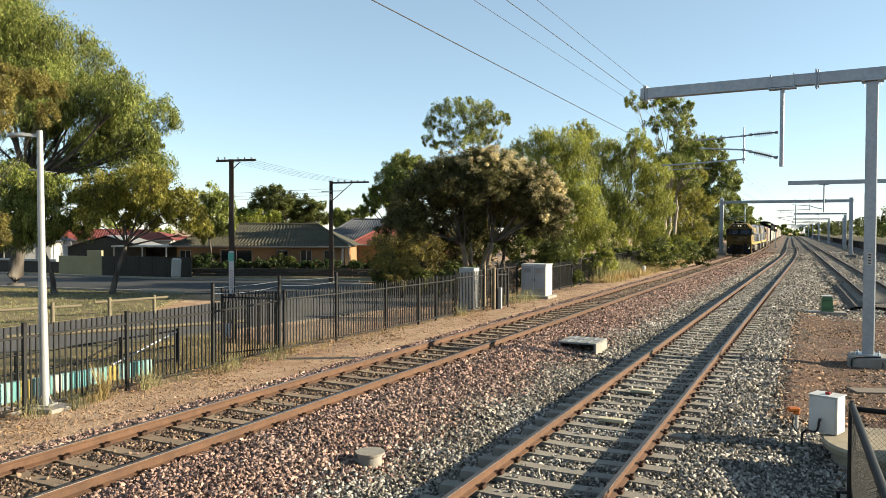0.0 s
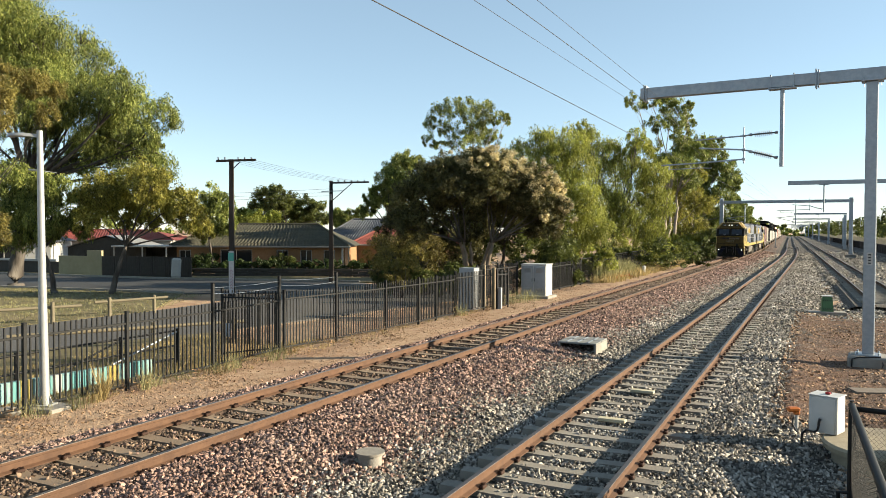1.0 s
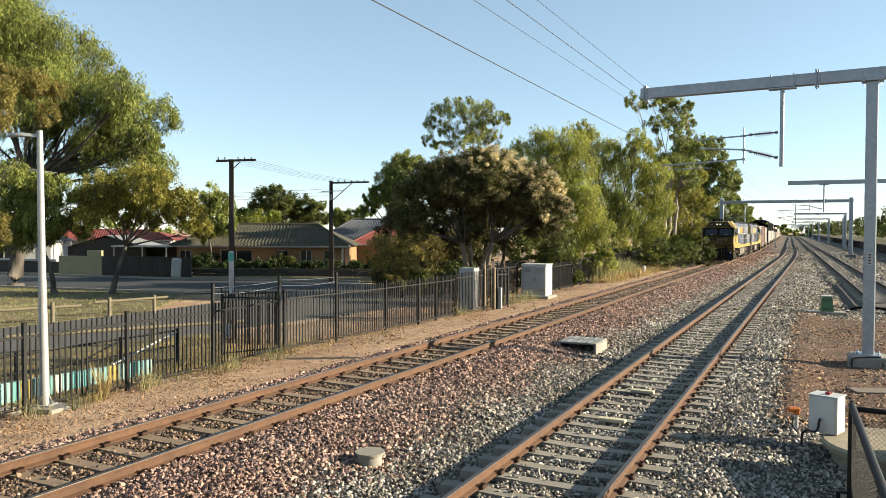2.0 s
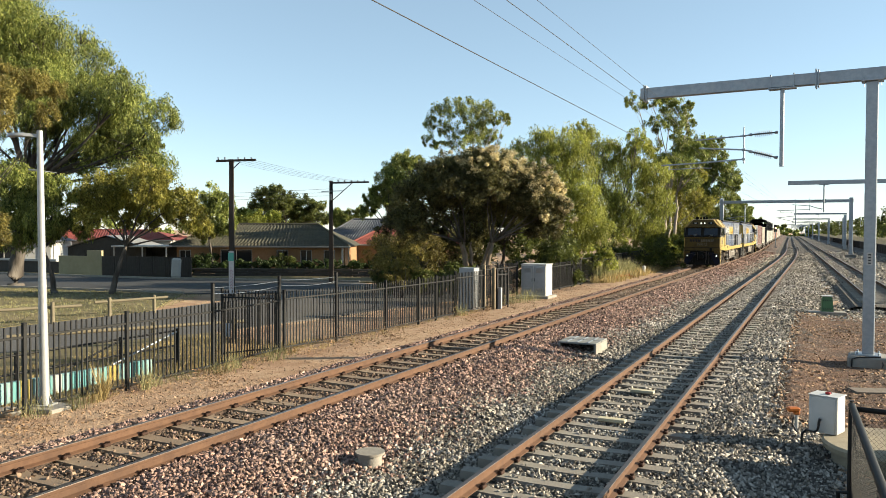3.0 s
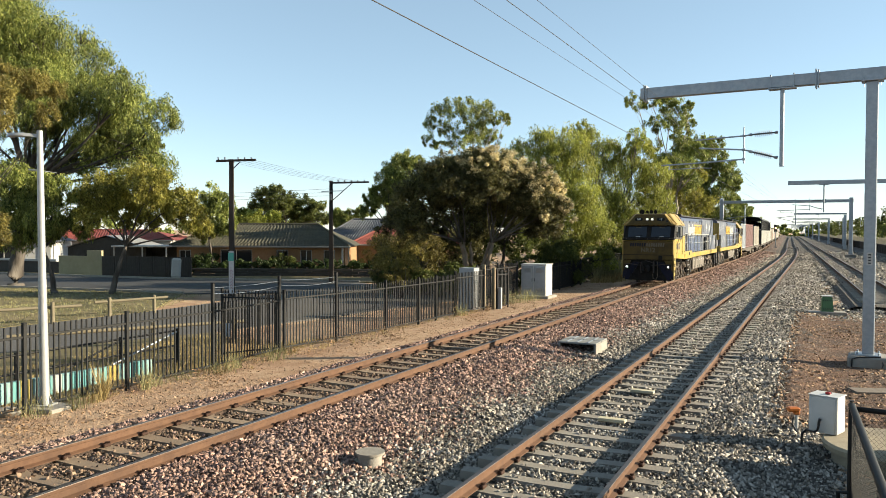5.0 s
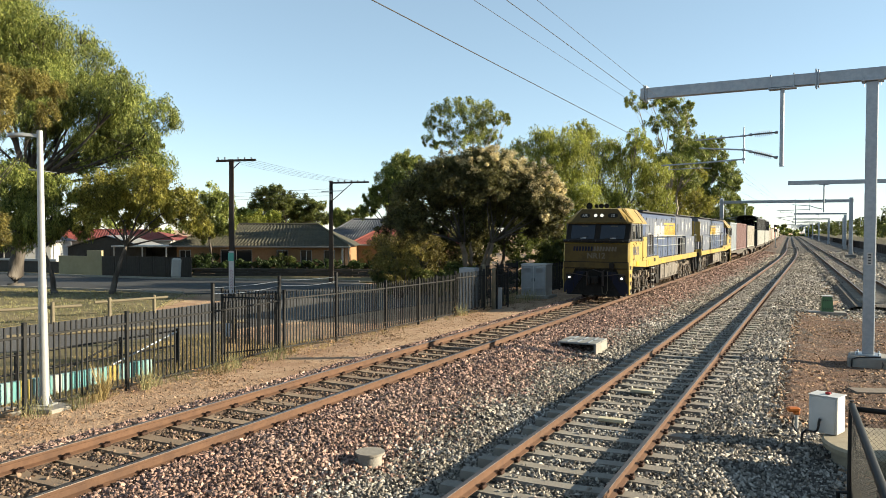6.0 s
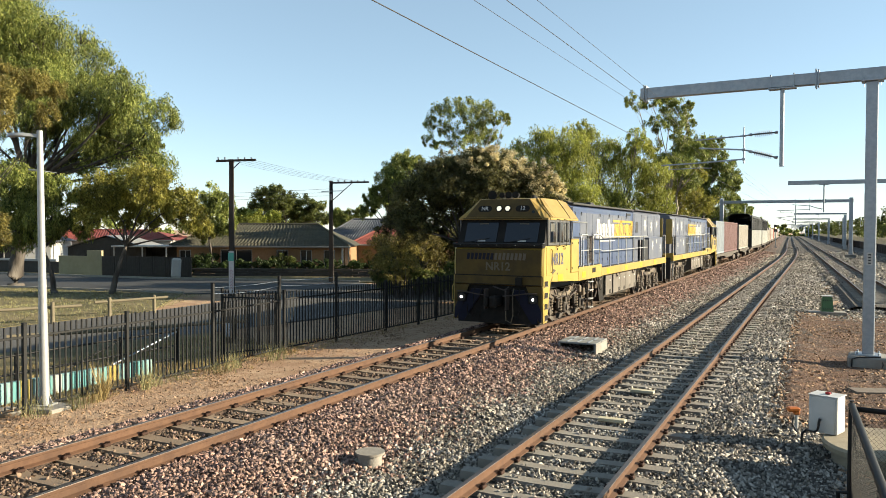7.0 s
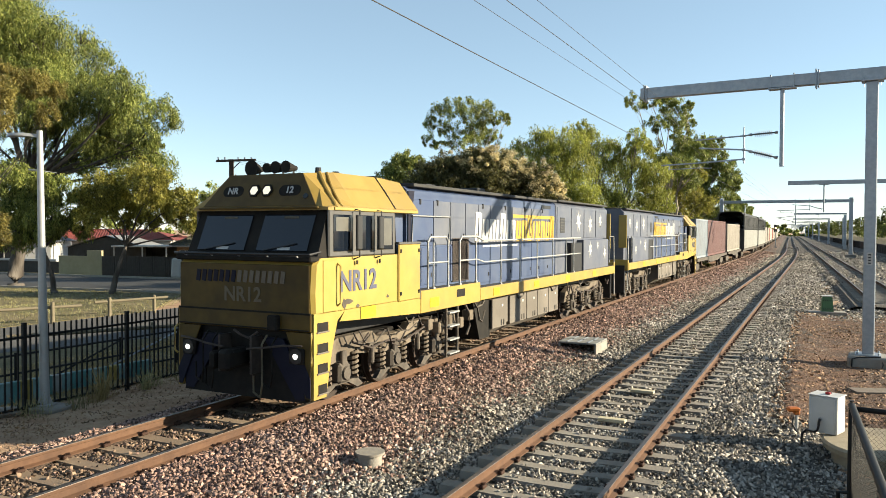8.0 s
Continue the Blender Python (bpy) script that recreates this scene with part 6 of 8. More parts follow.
M["roof_yellow"] = material("roof_yellow", (0.46, 0.30, 0.055), 0.5, 0, (0.54, 0.37, 0.08), 1.6, (0.33, 0.21, 0.07), 0.8, 0, 1, spec=0.4)
M["navy"] = material("navy_paint", (0.009, 0.011, 0.035), 0.7, 0, (0.015, 0.017, 0.04), 3.0, spec=0.2)
M["letter_blue"] = material("letter_blue", (0.10, 0.11, 0.19), 0.5, 0, (0.13, 0.14, 0.21), 8.0)
M["letter_dull"] = material("letter_dull", (0.20, 0.165, 0.10), 0.6, 0, (0.16, 0.13, 0.08), 8.0)
M["decal_yellow"] = material("decal_yellow", (0.80, 0.50, 0.03), 0.45, 0, (0.72, 0.45, 0.04), 6.0)
M["patch_yellow"] = material("reflector_yellow", (0.85, 0.62, 0.02), 0.4, 0, (0.8, 0.58, 0.03), 6.0)
M["head_lamp"] = glow("head_lamp", (1.0, 0.92, 0.66), 0.3)
M["ditch_lamp"] = glow("ditch_lamp", (1.0, 0.96, 0.85), 2.2)
# near-black; in recesses and bogie insides its colour stands in for shade
M["pilot_soot"] = material("pilot_soot", (0.012, 0.011, 0.010), 0.8, 0, (0.03, 0.025, 0.02), 4.0, spec=0.2)
M["grille"] = material("grille_brown", (0.06, 0.045, 0.038), 0.8, 0, (0.1, 0.075, 0.06), 9.0)


def lettering(text, size, mat, parent, m, depth=0.003):
    """Letters in the built-in font as a thin mesh."""
    cu = bpy.data.curves.new("lettering", "FONT")
    cu.body, cu.size, cu.extrude, cu.align_x, cu.align_y = text, size, depth, "CENTER", "CENTER"
    cu.offset = size * 0.024
    ob = new("lettering", cu)
    me = bpy.data.meshes.new_from_object(ob.evaluated_get(bpy.context.evaluated_depsgraph_get()))
    bpy.data.objects.remove(ob)
    me.materials.clear()
    me.materials.append(M[mat])
    return part("lettering", me, None, parent, m=m)


SIDE = lambda y, z, x=1.0: pose(x, y, z, 90, 0, 90)          # upright on the side that faces +x
spinning = []


def wheelset(parent, y, r, half, z=None):
    """Two wheels on an axle; its own pose turns about the axle."""
    ax = part("wheelset", Mesh().cyl((-half - 0.12, 0, 0), (half + 0.12, 0, 0), 0.085, 0.085, 10), M["steel_wheel"], parent, m=pose(0, y, r))
    for sx in (-1, 1):
        mw = Mesh()
        prof = [(0.0, r + 0.028), (0.028, r + 0.02), (0.034, r), (0.13, r - 0.006), (0.13, r - 0.09), (0.09, r - 0.11), (0.09, 0.16), (0.16, 0.14), (0.16, 0.0)]
        n = 24
        rings = []
        for dx, rr in [(0.0, 0.0)] + prof:
            rings.append([(sx * (half - 0.03 + dx), rr * math.cos(2 * math.pi * i / n), rr * math.sin(2 * math.pi * i / n)) for i in range(n)])
        mw.loft(rings, caps=False)
        part("wheel", mw, M["steel_wheel"], ax, "", True)
    spinning.append((ax, y, r))
    return ax


def coil(m, x, y, z0, z1, r):
    turns, n = 5.5, 66
    m.tube([(x + r * 0.8 * math.cos(2 * math.pi * turns * i / n), y + r * 0.8 * math.sin(2 * math.pi * turns * i / n), z0 + (z1 - z0) * i / n) for i in range(n + 1)], r * 0.27, 6)


def loco_bogie(parent, y0):
    """A three-axle bogie centred on y0."""
    b = part("bogie", Mesh().box((0, y0, 0.72), (1.5, 4.2, 0.22), None, 0.03), M["under"], parent, "dusty three-axle bogie")
    # unseen dark blocks, added to stop light showing through the bogie
    for k in (-1, 0, 1):
        part("traction_motor", Mesh().box((0, y0 + k * 1.8 + 0.6, 0.56), (1.15, 0.95, 0.62), None, 0.12), M["pilot_soot"], b)
        part("gear_case", Mesh().box((0, y0 + k * 1.8, 0.86), (1.62, 1.3, 0.34), None, 0.04), M["pilot_soot"], b)
    for sx in (-1, 1):
        m = Mesh()
        m.prism([(y0 - 2.55, 0.62), (y0 - 2.35, 0.95), (y0 - 1.9, 1.12), (y0 - 0.75, 1.12), (y0 - 0.55, 0.98), (y0 + 0.55, 0.98), (y0 + 0.75, 1.12), (y0 + 1.9, 1.12), (y0 + 2.35, 0.95), (y0 + 2.55, 0.62), (y0 + 2.2, 0.66), (y0 + 1.35, 0.78), (y0 + 0.4, 0.66), (y0 - 0.4, 0.66), (y0 - 1.35, 0.78), (y0 - 2.2, 0.66)], 0, sx * 1.02 - 0.09, sx * 1.02 + 0.09)
        part("side_frame", m, M["bogie"], b)
        for k in (-1, 0, 1):
            ya = y0 + k * 1.8
            # axle boxes and rigging coloured darker, for the shade between the frames
            m = Mesh()
            m.box((sx * 1.10, ya, 0.50), (0.26, 0.36, 0.36), None, 0.05)
            m.cyl((sx * 1.2, ya, 0.5), (sx * 1.27, ya, 0.5), 0.13, 0.11, 12)
            m.box((sx * 1.18, ya, 0.74), (0.08, 0.16, 0.3), None, 0.02)
            part("axle_box", m, M["under"], b)
            for q in (-0.42, 0.42):
                m = Mesh()
                coil(m, sx * 1.10, ya + q, 0.36, 0.86, 0.105)
                part("spring", m, M["bogie"], b)
            m = Mesh()
            m.prism([(ya - 0.66, 0.2), (ya - 0.5, 0.16), (ya - 0.2, 0.3), (ya + 0.2, 0.3), (ya + 0.5, 0.16), (ya + 0.66, 0.2), (ya + 0.5, 0.34), (ya - 0.5, 0.34)], 0, sx * 1.06, sx * 1.16)
            part("brake_rigging", m, M["under"], b)
        m = Mesh()
        m.tube([(sx * 1.24, y0 - 1.6, 1.02), (sx * 1.26, y0 - 1.0, 0.84), (sx * 1.25, y0 - 0.4, 0.9), (sx * 1.24, y0 + 0.3, 0.82), (sx * 1.24, y0 + 1.2, 1.0)], 0.022, 6)
        part("air_hose", m, M["grille"], b)
        for q in (-0.9, 0.9):
            m = Mesh()
            m.cyl((sx * 1.10, y0 + q, 0.84), (sx * 1.2, y0 + q, 0.84), 0.085, 0.085, 12)
            m.box((sx * 1.2, y0 + q, 0.7), (0.1, 0.09, 0.34), None, 0.02)
            part("brake_cylinder", m, M["under"], b)
    for k in (-1, 0, 1):
        wheelset(parent, y0 + k * 1.8, 0.5, 0.76)


def star(m, y, z, r, x, sx=1):
    pts = []
    for i in range(14):
        t = 2 * math.pi * i / 14 + math.pi / 2
        q = r if i % 2 == 0 else r * 0.42
        pts.append((y + q * math.cos(t), z + q * math.sin(t) * 1.2))
    m.prism(pts, 0, min(x, x + 0.004 * sx), max(x, x + 0.004 * sx))


def build_loco(label):
    t = thing("locomotive", label, "locomotive", "locomotives of the freight train")
    P = lambda name, mesh, mat, parent=t, lab="", smooth=False, m=None: part(name, mesh, M[mat], parent, lab, smooth, m)
    # underframe and sills
    # black underframe: the shade behind the bogies put into its colour
    P("underframe", Mesh().box((0, 10.2, 1.42), (1.7, 19.0, 0.6), None, 0.02), "black")
    P("walkway", Mesh().box((0, 5.1, 1.77), (2.86, 3.0, 0.05), None, 0.005), "roof_dark")
    P("walkway", Mesh().box((0, 13.25, 1.63), (2.86, 13.3, 0.05), None, 0.005), "roof_dark")
    for sx in (-1, 1):
        sill = P("side_sill", Mesh().box((sx * 1.44, 5.1, 1.56), (0.07, 3.0, 0.46), None, 0.012), "yellow")
        sill2 = P("side_sill", Mesh().box((sx * 1.44, 13.25, 1.50), (0.07, 13.3, 0.30), None, 0.012), "yellow")
        P("reflector", Mesh().box((sx * 1.478, 4.2, 1.52), (0.008, 0.42, 0.2)), "patch_yellow", sill)
        for y in (7.6, 10.6, 13.6, 16.8):
            P("reflector", Mesh().box((sx * 1.478, y, 1.50), (0.008, 0.42, 0.19)), "patch_yellow", sill2)
        # slot drawn as a dark plate, the shade inside it as colour
        P("jacking_slot", Mesh().box((sx * 1.477, 5.5, 1.62), (0.012, 0.42, 0.17)), "pilot_soot", sill)
        for y in (6.4, 9.2, 12.1, 15.0):
            P("pipe_bracket", Mesh().tube([(sx * 1.40, y, 1.33), (sx * 1.42, y + 0.1, 1.2), (sx * 1.38, y + 0.5, 1.22), (sx * 1.4, y + 0.6, 1.33)], 0.025), "under", sill)
        # pipes, hoses and cable loops below the frame
        pipes = random.Random(5)
        for q in range(14):
            y = 1.3 + 5.6 * pipes.random() if q < 9 else 14.2 + 5.2 * pipes.random()
            z = 1.30 - 0.14 * pipes.random()
            dy, drop = 0.25 + 0.7 * pipes.random(), 0.1 + 0.3 * pipes.random()
            xx = sx * (1.22 + 0.16 * pipes.random())
            P("pipe", Mesh().tube([(xx, y, z), (xx + 0.02 * sx, y + dy * 0.2, z - drop * 0.8), (xx, y + dy * 0.6, z - drop), (xx, y + dy, z - drop * 0.3)], 0.012 + 0.012 * pipes.random(), 6), "under" if q % 2 else "grille", sill)
        for q in range(5):
            P("valve_box", Mesh().box((sx * 1.24, 4.3 + q * 0.52, 1.02 - 0.12 * (q % 2)), (0.2, 0.2 + 0.06 * (q % 3), 0.24), None, 0.02), "bogie", sill)
    # front end: pilot, steps, plough
    pilot = P("pilot", Mesh().box((0, 0.32, 1.02), (2.0, 0.5, 1.28), None, 0.03), "pilot_soot")
    P("buffer_beam", Mesh().box((0, 0.02, 1.52), (2.86, 0.12, 0.30), None, 0.02), "yellow_grime")
    P("plough", Mesh().add([(-1.3, 0.0, 0.22), (1.3, 0.0, 0.22), (1.4, 0.1, 1.25), (-1.4, 0.1, 1.25), (-1.3, 0.12, 0.22), (1.3, 0.12, 0.22), (1.4, 0.22, 1.25), (-1.4, 0.22, 1.25)], [(0, 1, 2, 3), (4, 7, 6, 5), (0, 4, 5, 1), (3, 2, 6, 7), (1, 5, 6, 2), (0, 3, 7, 4)]), "pilot_soot")
    for sx in (-1, 1):
        m = Mesh()
        m.prism([(sx * 0.45, 1.24), (sx * 0.85, 1.24), (sx * 1.28, 0.5), (sx * 1.28, 0.26), (sx * 1.1, 0.26)], 1, -0.012, 0.06)
        P("plough_stripe", m, "navy", pilot)
        m = Mesh()
        m.prism([(0.0, 0.28), (0.34, 0.28), (0.50, 1.0), (0.66, 1.5), (0.9, 1.67), (0.0, 1.67)], 0, sx * 1.46, sx * 1.40)
        well = P("step_well", m, "yellow")
        m = Mesh()
        m.prism([(0.05, 0.32), (0.3, 0.32), (0.46, 1.0), (0.5, 1.6), (0.05, 1.6)], 0, sx * 1.38, sx * 1.0)
        P("step_recess", m, "pilot_soot", well)
        # footholes are dark plates on the skin, their inner shade put into colour
        for k, (z, w) in enumerate(((0.36, 0.24), (0.70, 0.27), (1.03, 0.29), (1.37, 0.3))):
            P("foothole", Mesh().box((sx * 1.462, 0.24, z + 0.07), (0.012, w, 0.15), None, 0.004), "pilot_soot", well)
            P("tread", Mesh().box((sx * 1.466, 0.24, z - 0.012), (0.03, w + 0.04, 0.025), None, 0.004), "tank", well)
        P("grab_rail", Mesh().tube([(sx * 1.44, -0.04, 0.85), (sx * 1.47, -0.08, 0.9), (sx * 1.47, -0.08, 1.3), (sx * 1.44, -0.04, 1.36)], 0.018), "yellow", well)
        P("ditch_light", Mesh().cyl((sx * 1.16, -0.02, 0.98), (sx * 1.16, -0.09, 0.98), 0.115, 0.125, 14), "black")
        P("ditch_lamp", Mesh().cyl((sx * 1.16, -0.085, 0.98), (sx * 1.16, -0.1, 0.98), 0.042, 0.042, 14), "ditch_lamp")
    for sx in (-1, 1):
        P("corner_panel", Mesh().prism([(sx * 0.92, 1.36), (sx * 1.42, 1.36), (sx * 1.42, 0.30), (sx * 1.30, 0.30), (sx * 1.30, 0.55)], 1, -0.03, -0.016), "yellow_grime", pilot)
        P("chevron", Mesh().prism([(sx * 0.98, 1.12), (sx * 1.16, 1.12), (sx * 1.42, 0.62), (sx * 1.42, 0.32), (sx * 1.34, 0.32)], 1, -0.04, -0.031), "navy", pilot)
        P("lamp_box", Mesh().box((sx * 1.16, -0.05, 0.98), (0.3, 0.05, 0.26), None, 0.015), "pilot_soot", pilot)
        P("uncoupling_lever", Mesh().tube([(sx * 0.25, -0.2, 1.06), (sx * 0.6, -0.22, 1.1), (sx * 1.0, -0.18, 1.16), (sx * 1.3, -0.1, 1.16)], 0.018, 6), "grille", pilot)
        P("drawgear_plate", Mesh().box((sx * 0.34, -0.06, 0.95), (0.05, 0.3, 0.62), None, 0.01), "grille", pilot)
    P("socket_box", Mesh().box((0.72, -0.09, 1.5), (0.2, 0.12, 0.26), None, 0.02), "pilot_soot", pilot)
    P("beam_seam", Mesh().box((0, -0.045, 1.40), (2.8, 0.02, 0.02)), "pilot_soot", pilot)
    P("bell_pipe", Mesh().tube([(-0.1, -0.1, 1.34), (0.1, -0.2, 1.3), (0.3, -0.2, 1.24), (0.42, -0.12, 1.34)], 0.02, 6), "grille", pilot)
    m = Mesh()
    m.box((0, -0.18, 0.9), (0.3, 0.5, 0.3), None, 0.05)
    m.box((0.07, -0.48, 0.9), (0.24, 0.22, 0.36), None, 0.06)
    m.box((-0.13, -0.5, 0.9), (0.1, 0.28, 0.3), None, 0.04)
    P("coupler", m, "pilot_soot", t, "dark rusty knuckle coupler")
    for x, s in ((0.55, 0.35), (-0.5, 0.3), (0.75, 0.18), (-0.72, 0.2)):
        P("brake_hose", Mesh().tube([(x, -0.05, 1.28), (x + 0.02, -0.2, 1.15), (x + 0.04, -0.22, 0.85 - s), (x - 0.05, -0.16, 0.62 - s), (x - 0.22, -0.12, 0.68 - s), (x - 0.24, -0.1, 0.95 - s)], 0.018, 8), "letter_dull" if x == 0.55 else "pilot_soot")
    # nose and cab body
    nose = P("nose", Mesh().loft([[(x * 1.46, y + (0.06 if abs(x) == 1 else 0), z) for x in (-1, -0.96, 0.96, 1)] + [(x * 1.46, 3.55, z) for x in (1, -1)] for y, z in ((0.0, 1.66), (-0.02, 2.0), (0.02, 2.45), (0.12, 2.56))]), "yellow")
    for sx in (-1, 1):
        P("door", Mesh().box((sx * 1.462, 0.42, 2.1), (0.02, 0.36, 0.86), None, 0.01), "yellow", nose)
        P("grab_rail", Mesh().tube([(sx * 1.46, 0.66, 1.75), (sx * 1.52, 0.66, 1.8), (sx * 1.52, 0.66, 2.42), (sx * 1.46, 0.66, 2.46)], 0.018), "yellow", nose)
        P("side_skirt", Mesh().prism([(0.9, 1.67), (0.72, 1.48), (3.6, 1.34), (3.75, 1.67)], 0, sx * 1.44, sx * 1.46), "yellow", nose)
        P("reflector", Mesh().box((sx * 1.468, 1.62, 1.56), (0.01, 0.5, 0.2)), "patch_yellow", nose)
        P("locker", Mesh().box((sx * 1.475, 3.1, 2.2), (0.04, 0.86, 1.1), None, 0.02), "yellow", nose)
        lettering("NR12", 0.5, "letter_blue", nose, SIDE(1.3, 2.13, 1.468) if sx > 0 else pose(-1.468, 1.3, 2.13, 90, 0, -90))
        for yw, zw, a, b in ((0.98, 1.80, 0.16, 0.05), (0.86, 1.77, 0.07, 0.09), (1.28, 1.70, 0.06, 0.035), (2.3, 1.79, 0.05, 0.03), (3.6, 1.72, 0.07, 0.10)):
            P("paint_chip", Mesh().prism([(yw - a, zw), (yw - a * 0.3, zw + b), (yw + a * 0.5, zw + b * 0.6), (yw + a, zw - b * 0.2), (yw + a * 0.2, zw - b), (yw - a * 0.6, zw - b * 0.7)], 0, sx * 1.463, sx * 1.466), "under", nose)
        for yw, zw in ((2.74, 2.62), (3.46, 2.62), (2.74, 1.8), (3.46, 1.8), (1.2, 2.46), (1.95, 2.46)):
            P("catch", Mesh().box((sx * 1.5, yw, zw), (0.02, 0.05, 0.07), None, 0.006), "pilot_soot", nose)
        P("locker_lid", Mesh().box((sx * 1.46, 3.1, 2.77), (0.09, 0.9, 0.05), None, 0.012), "frame_grey", nose)
        # side windows
        band = P("window_band", Mesh().box((sx * 1.43, 1.50, 2.97), (0.06, 2.16, 0.80), None, 0.02), "frame_grey")
        for y0, y1 in ((0.54, 1.10), (1.22, 1.82), (1.92, 2.48)):
            P("pane", Mesh().box((sx * 1.464, (y0 + y1) / 2, 2.97), (0.012, y1 - y0, 0.62), None, 0.02), "cab_glass", band)
        for y0, y1, z0 in ((0.60, 1.04, 3.0), (1.98, 2.42, 2.74)):
            P("blind", Mesh().box((sx * 1.472, (y0 + y1) / 2, (z0 + 3.24) / 2), (0.006, y1 - y0, 3.24 - z0)), "blind", band)
        for y in (1.16, 1.88):
            mm = P("mirror", Mesh().box((sx * 1.60, y - 0.05, 2.98), (0.05, 0.17, 0.6), None, 0.02), "black", band)
            P("bracket", Mesh().tube([(sx * 1.46, y, 3.38), (sx * 1.58, y, 3.36), (sx * 1.58, y, 2.56), (sx * 1.46, y, 2.52)], 0.014), "black", mm)
    P("front_ledge", Mesh().box((0, 0.10, 2.545), (2.9, 0.36, 0.09), None, 0.02), "pilot_soot", nose)
    P("front_seam", Mesh().box((0, -0.03, 1.665), (2.84, 0.03, 0.03)), "pilot_soot", nose)
    P("nose_front", Mesh().box((0, -0.022, 2.06), (2.78, 0.02, 0.78), None, 0.01), "yellow_grime", nose, "grimy yellow front plate, darkened for shade")
    lettering("NR12", 0.34, "letter_dull", nose, pose(0.02, -0.036, 1.93, 90, 0, 0))
    m = Mesh()
    for k in range(15):
        P("logo_bar", Mesh().box((-0.95 + k * 0.13, -0.034, 2.24), (0.085, 0.02, 0.2), Euler((0, 0.15, 0)).to_matrix()), "navy" if k < 7 else "letter_front", nose)
    # windscreen
    m = Mesh()
    m.loft([[(-1.42, 0.14, 2.55), (1.42, 0.14, 2.55), (1.42, 2.7, 2.55), (-1.42, 2.7, 2.55)], [(-1.38, 0.50, 3.38), (1.38, 0.50, 3.38), (1.38, 2.7, 3.38), (-1.38, 2.7, 3.38)]])
    wind = P("cab_front", m, "pilot_soot")
    tilt = -math.degrees(math.atan2(0.36, 0.83))
    for sx in (-1, 1):
        pane = P("windscreen_pane", Mesh().box((0, 0, 0), (1.06, 0.012, 0.66), None, 0.03), "cab_glass", wind, "", False, pose(sx * 0.66, 0.30, 2.97, tilt, 0, 0))
        P("wiper", Mesh().bar((-0.35, -0.02, -0.33), (0.3, -0.02, -0.2), 0.02, 0.02), "black", pane)
        P("label_strip", Mesh().box((0.05, -0.008, -0.29), (0.26, 0.006, 0.05)), "white", pane)
        P("label_strip", Mesh().box((0.05, -0.008, 0.28), (0.3, 0.006, 0.04)), "letter_dull", pane)
    P("front_handrail", Mesh().tube([(-1.44, 0.2, 2.56), (-1.44, -0.1, 2.62), (-1.3, -0.16, 2.62), (1.3, -0.16, 2.62), (1.44, -0.1, 2.62), (1.44, 0.2, 2.66)], 0.022, 8), "black", wind)
    for x in (-1.2, -0.6, 0.0, 0.6, 1.2):
        P("handrail_post", Mesh().cyl((x, -0.16, 2.62), (x, 0.08, 2.5), 0.014, 0.014, 6), "rail_white", wind)
    # roof with raked forehead
    def ring(y, w, top, mid):
        return [(-1.47, y, 3.35), (-1.47, y, min(mid, 3.43)), (-(1.47 + w) / 2, y, (mid + top) / 2), (-w, y, top), (w, y, top), ((1.47 + w) / 2, y, (mid + top) / 2), (1.47, y, min(mid, 3.43)), (1.47, y, 3.35)]
    m = Mesh()
    m.loft([ring(0.38, 1.24, 3.42, 3.40), ring(0.60, 0.80, 3.99, 3.43), ring(1.15, 1.02, 4.03, 3.45), ring(2.75, 1.02, 4.03, 3.45), ring(3.45, 1.05, 3.98, 3.43)])
    roof = P("cab_roof", m, "roof_yellow")
    P("forehead", Mesh().add([(-1.235, 0.37, 3.422), (1.235, 0.37, 3.422), (0.80, 0.588, 3.988), (-0.80, 0.588, 3.988), (-1.235, 0.39, 3.422), (1.235, 0.39, 3.422), (0.80, 0.608, 3.988), (-0.80, 0.608, 3.988)], [(0, 1, 2, 3), (4, 7, 6, 5), (0, 4, 5, 1), (3, 2, 6, 7), (1, 5, 6, 2), (0, 3, 7, 4)]), "forehead_grime", roof, "sooty yellow front of the cab roof, darkened for shade")
    P("roof_joint", Mesh().tube([(1.48, 2.55, 3.42), (1.25, 2.55, 3.75), (1.02, 2.55, 4.045), (-1.02, 2.55, 4.045), (-1.25, 2.55, 3.75), (-1.48, 2.55, 3.42)], 0.014), "black", roof)
    for sx in (-1, 1):
        P("roof_rib", Mesh().tube([(sx * 1.47, 0.60, 3.40), (sx * 1.45, 0.61, 3.45), (sx * 1.165, 0.75, 3.725), (sx * 0.92, 0.90, 4.012)], 0.036, 8), "roof_yellow", roof, "", True)
        P("roof_rib", Mesh().tube([(sx * 1.47, 0.76, 3.42), (sx * 1.193, 0.89, 3.73), (sx * 0.976, 1.04, 4.018)], 0.026, 8), "roof_yellow", roof, "", True)
        P("gutter", Mesh().box((sx * 1.475, 2.0, 3.38), (0.03, 2.9, 0.06), None, 0.008), "yellow", roof)
    P("visor", Mesh().box((0, 0.38, 3.40), (2.6, 0.14, 0.03), Euler((0.25, 0, 0)).to_matrix(), 0.01), "yellow_grime", roof)
    fh = 90 - math.degrees(math.atan2(0.22, 0.57))
    for x, s in ((-0.62, "NR"), (0.62, "12")):
        b = P("number_board", Mesh().box((0, 0, 0), (0.26, 0.2, 0.02)).cyl((-0.13, 0, -0.0095), (-0.13, 0, 0.0095), 0.099, 0.099, 18).cyl((0.13, 0, -0.0095), (0.13, 0, 0.0095), 0.099, 0.099, 18), "pilot_soot", roof, "", False, pose(x, 0.478, 3.69, fh, 0, 0))
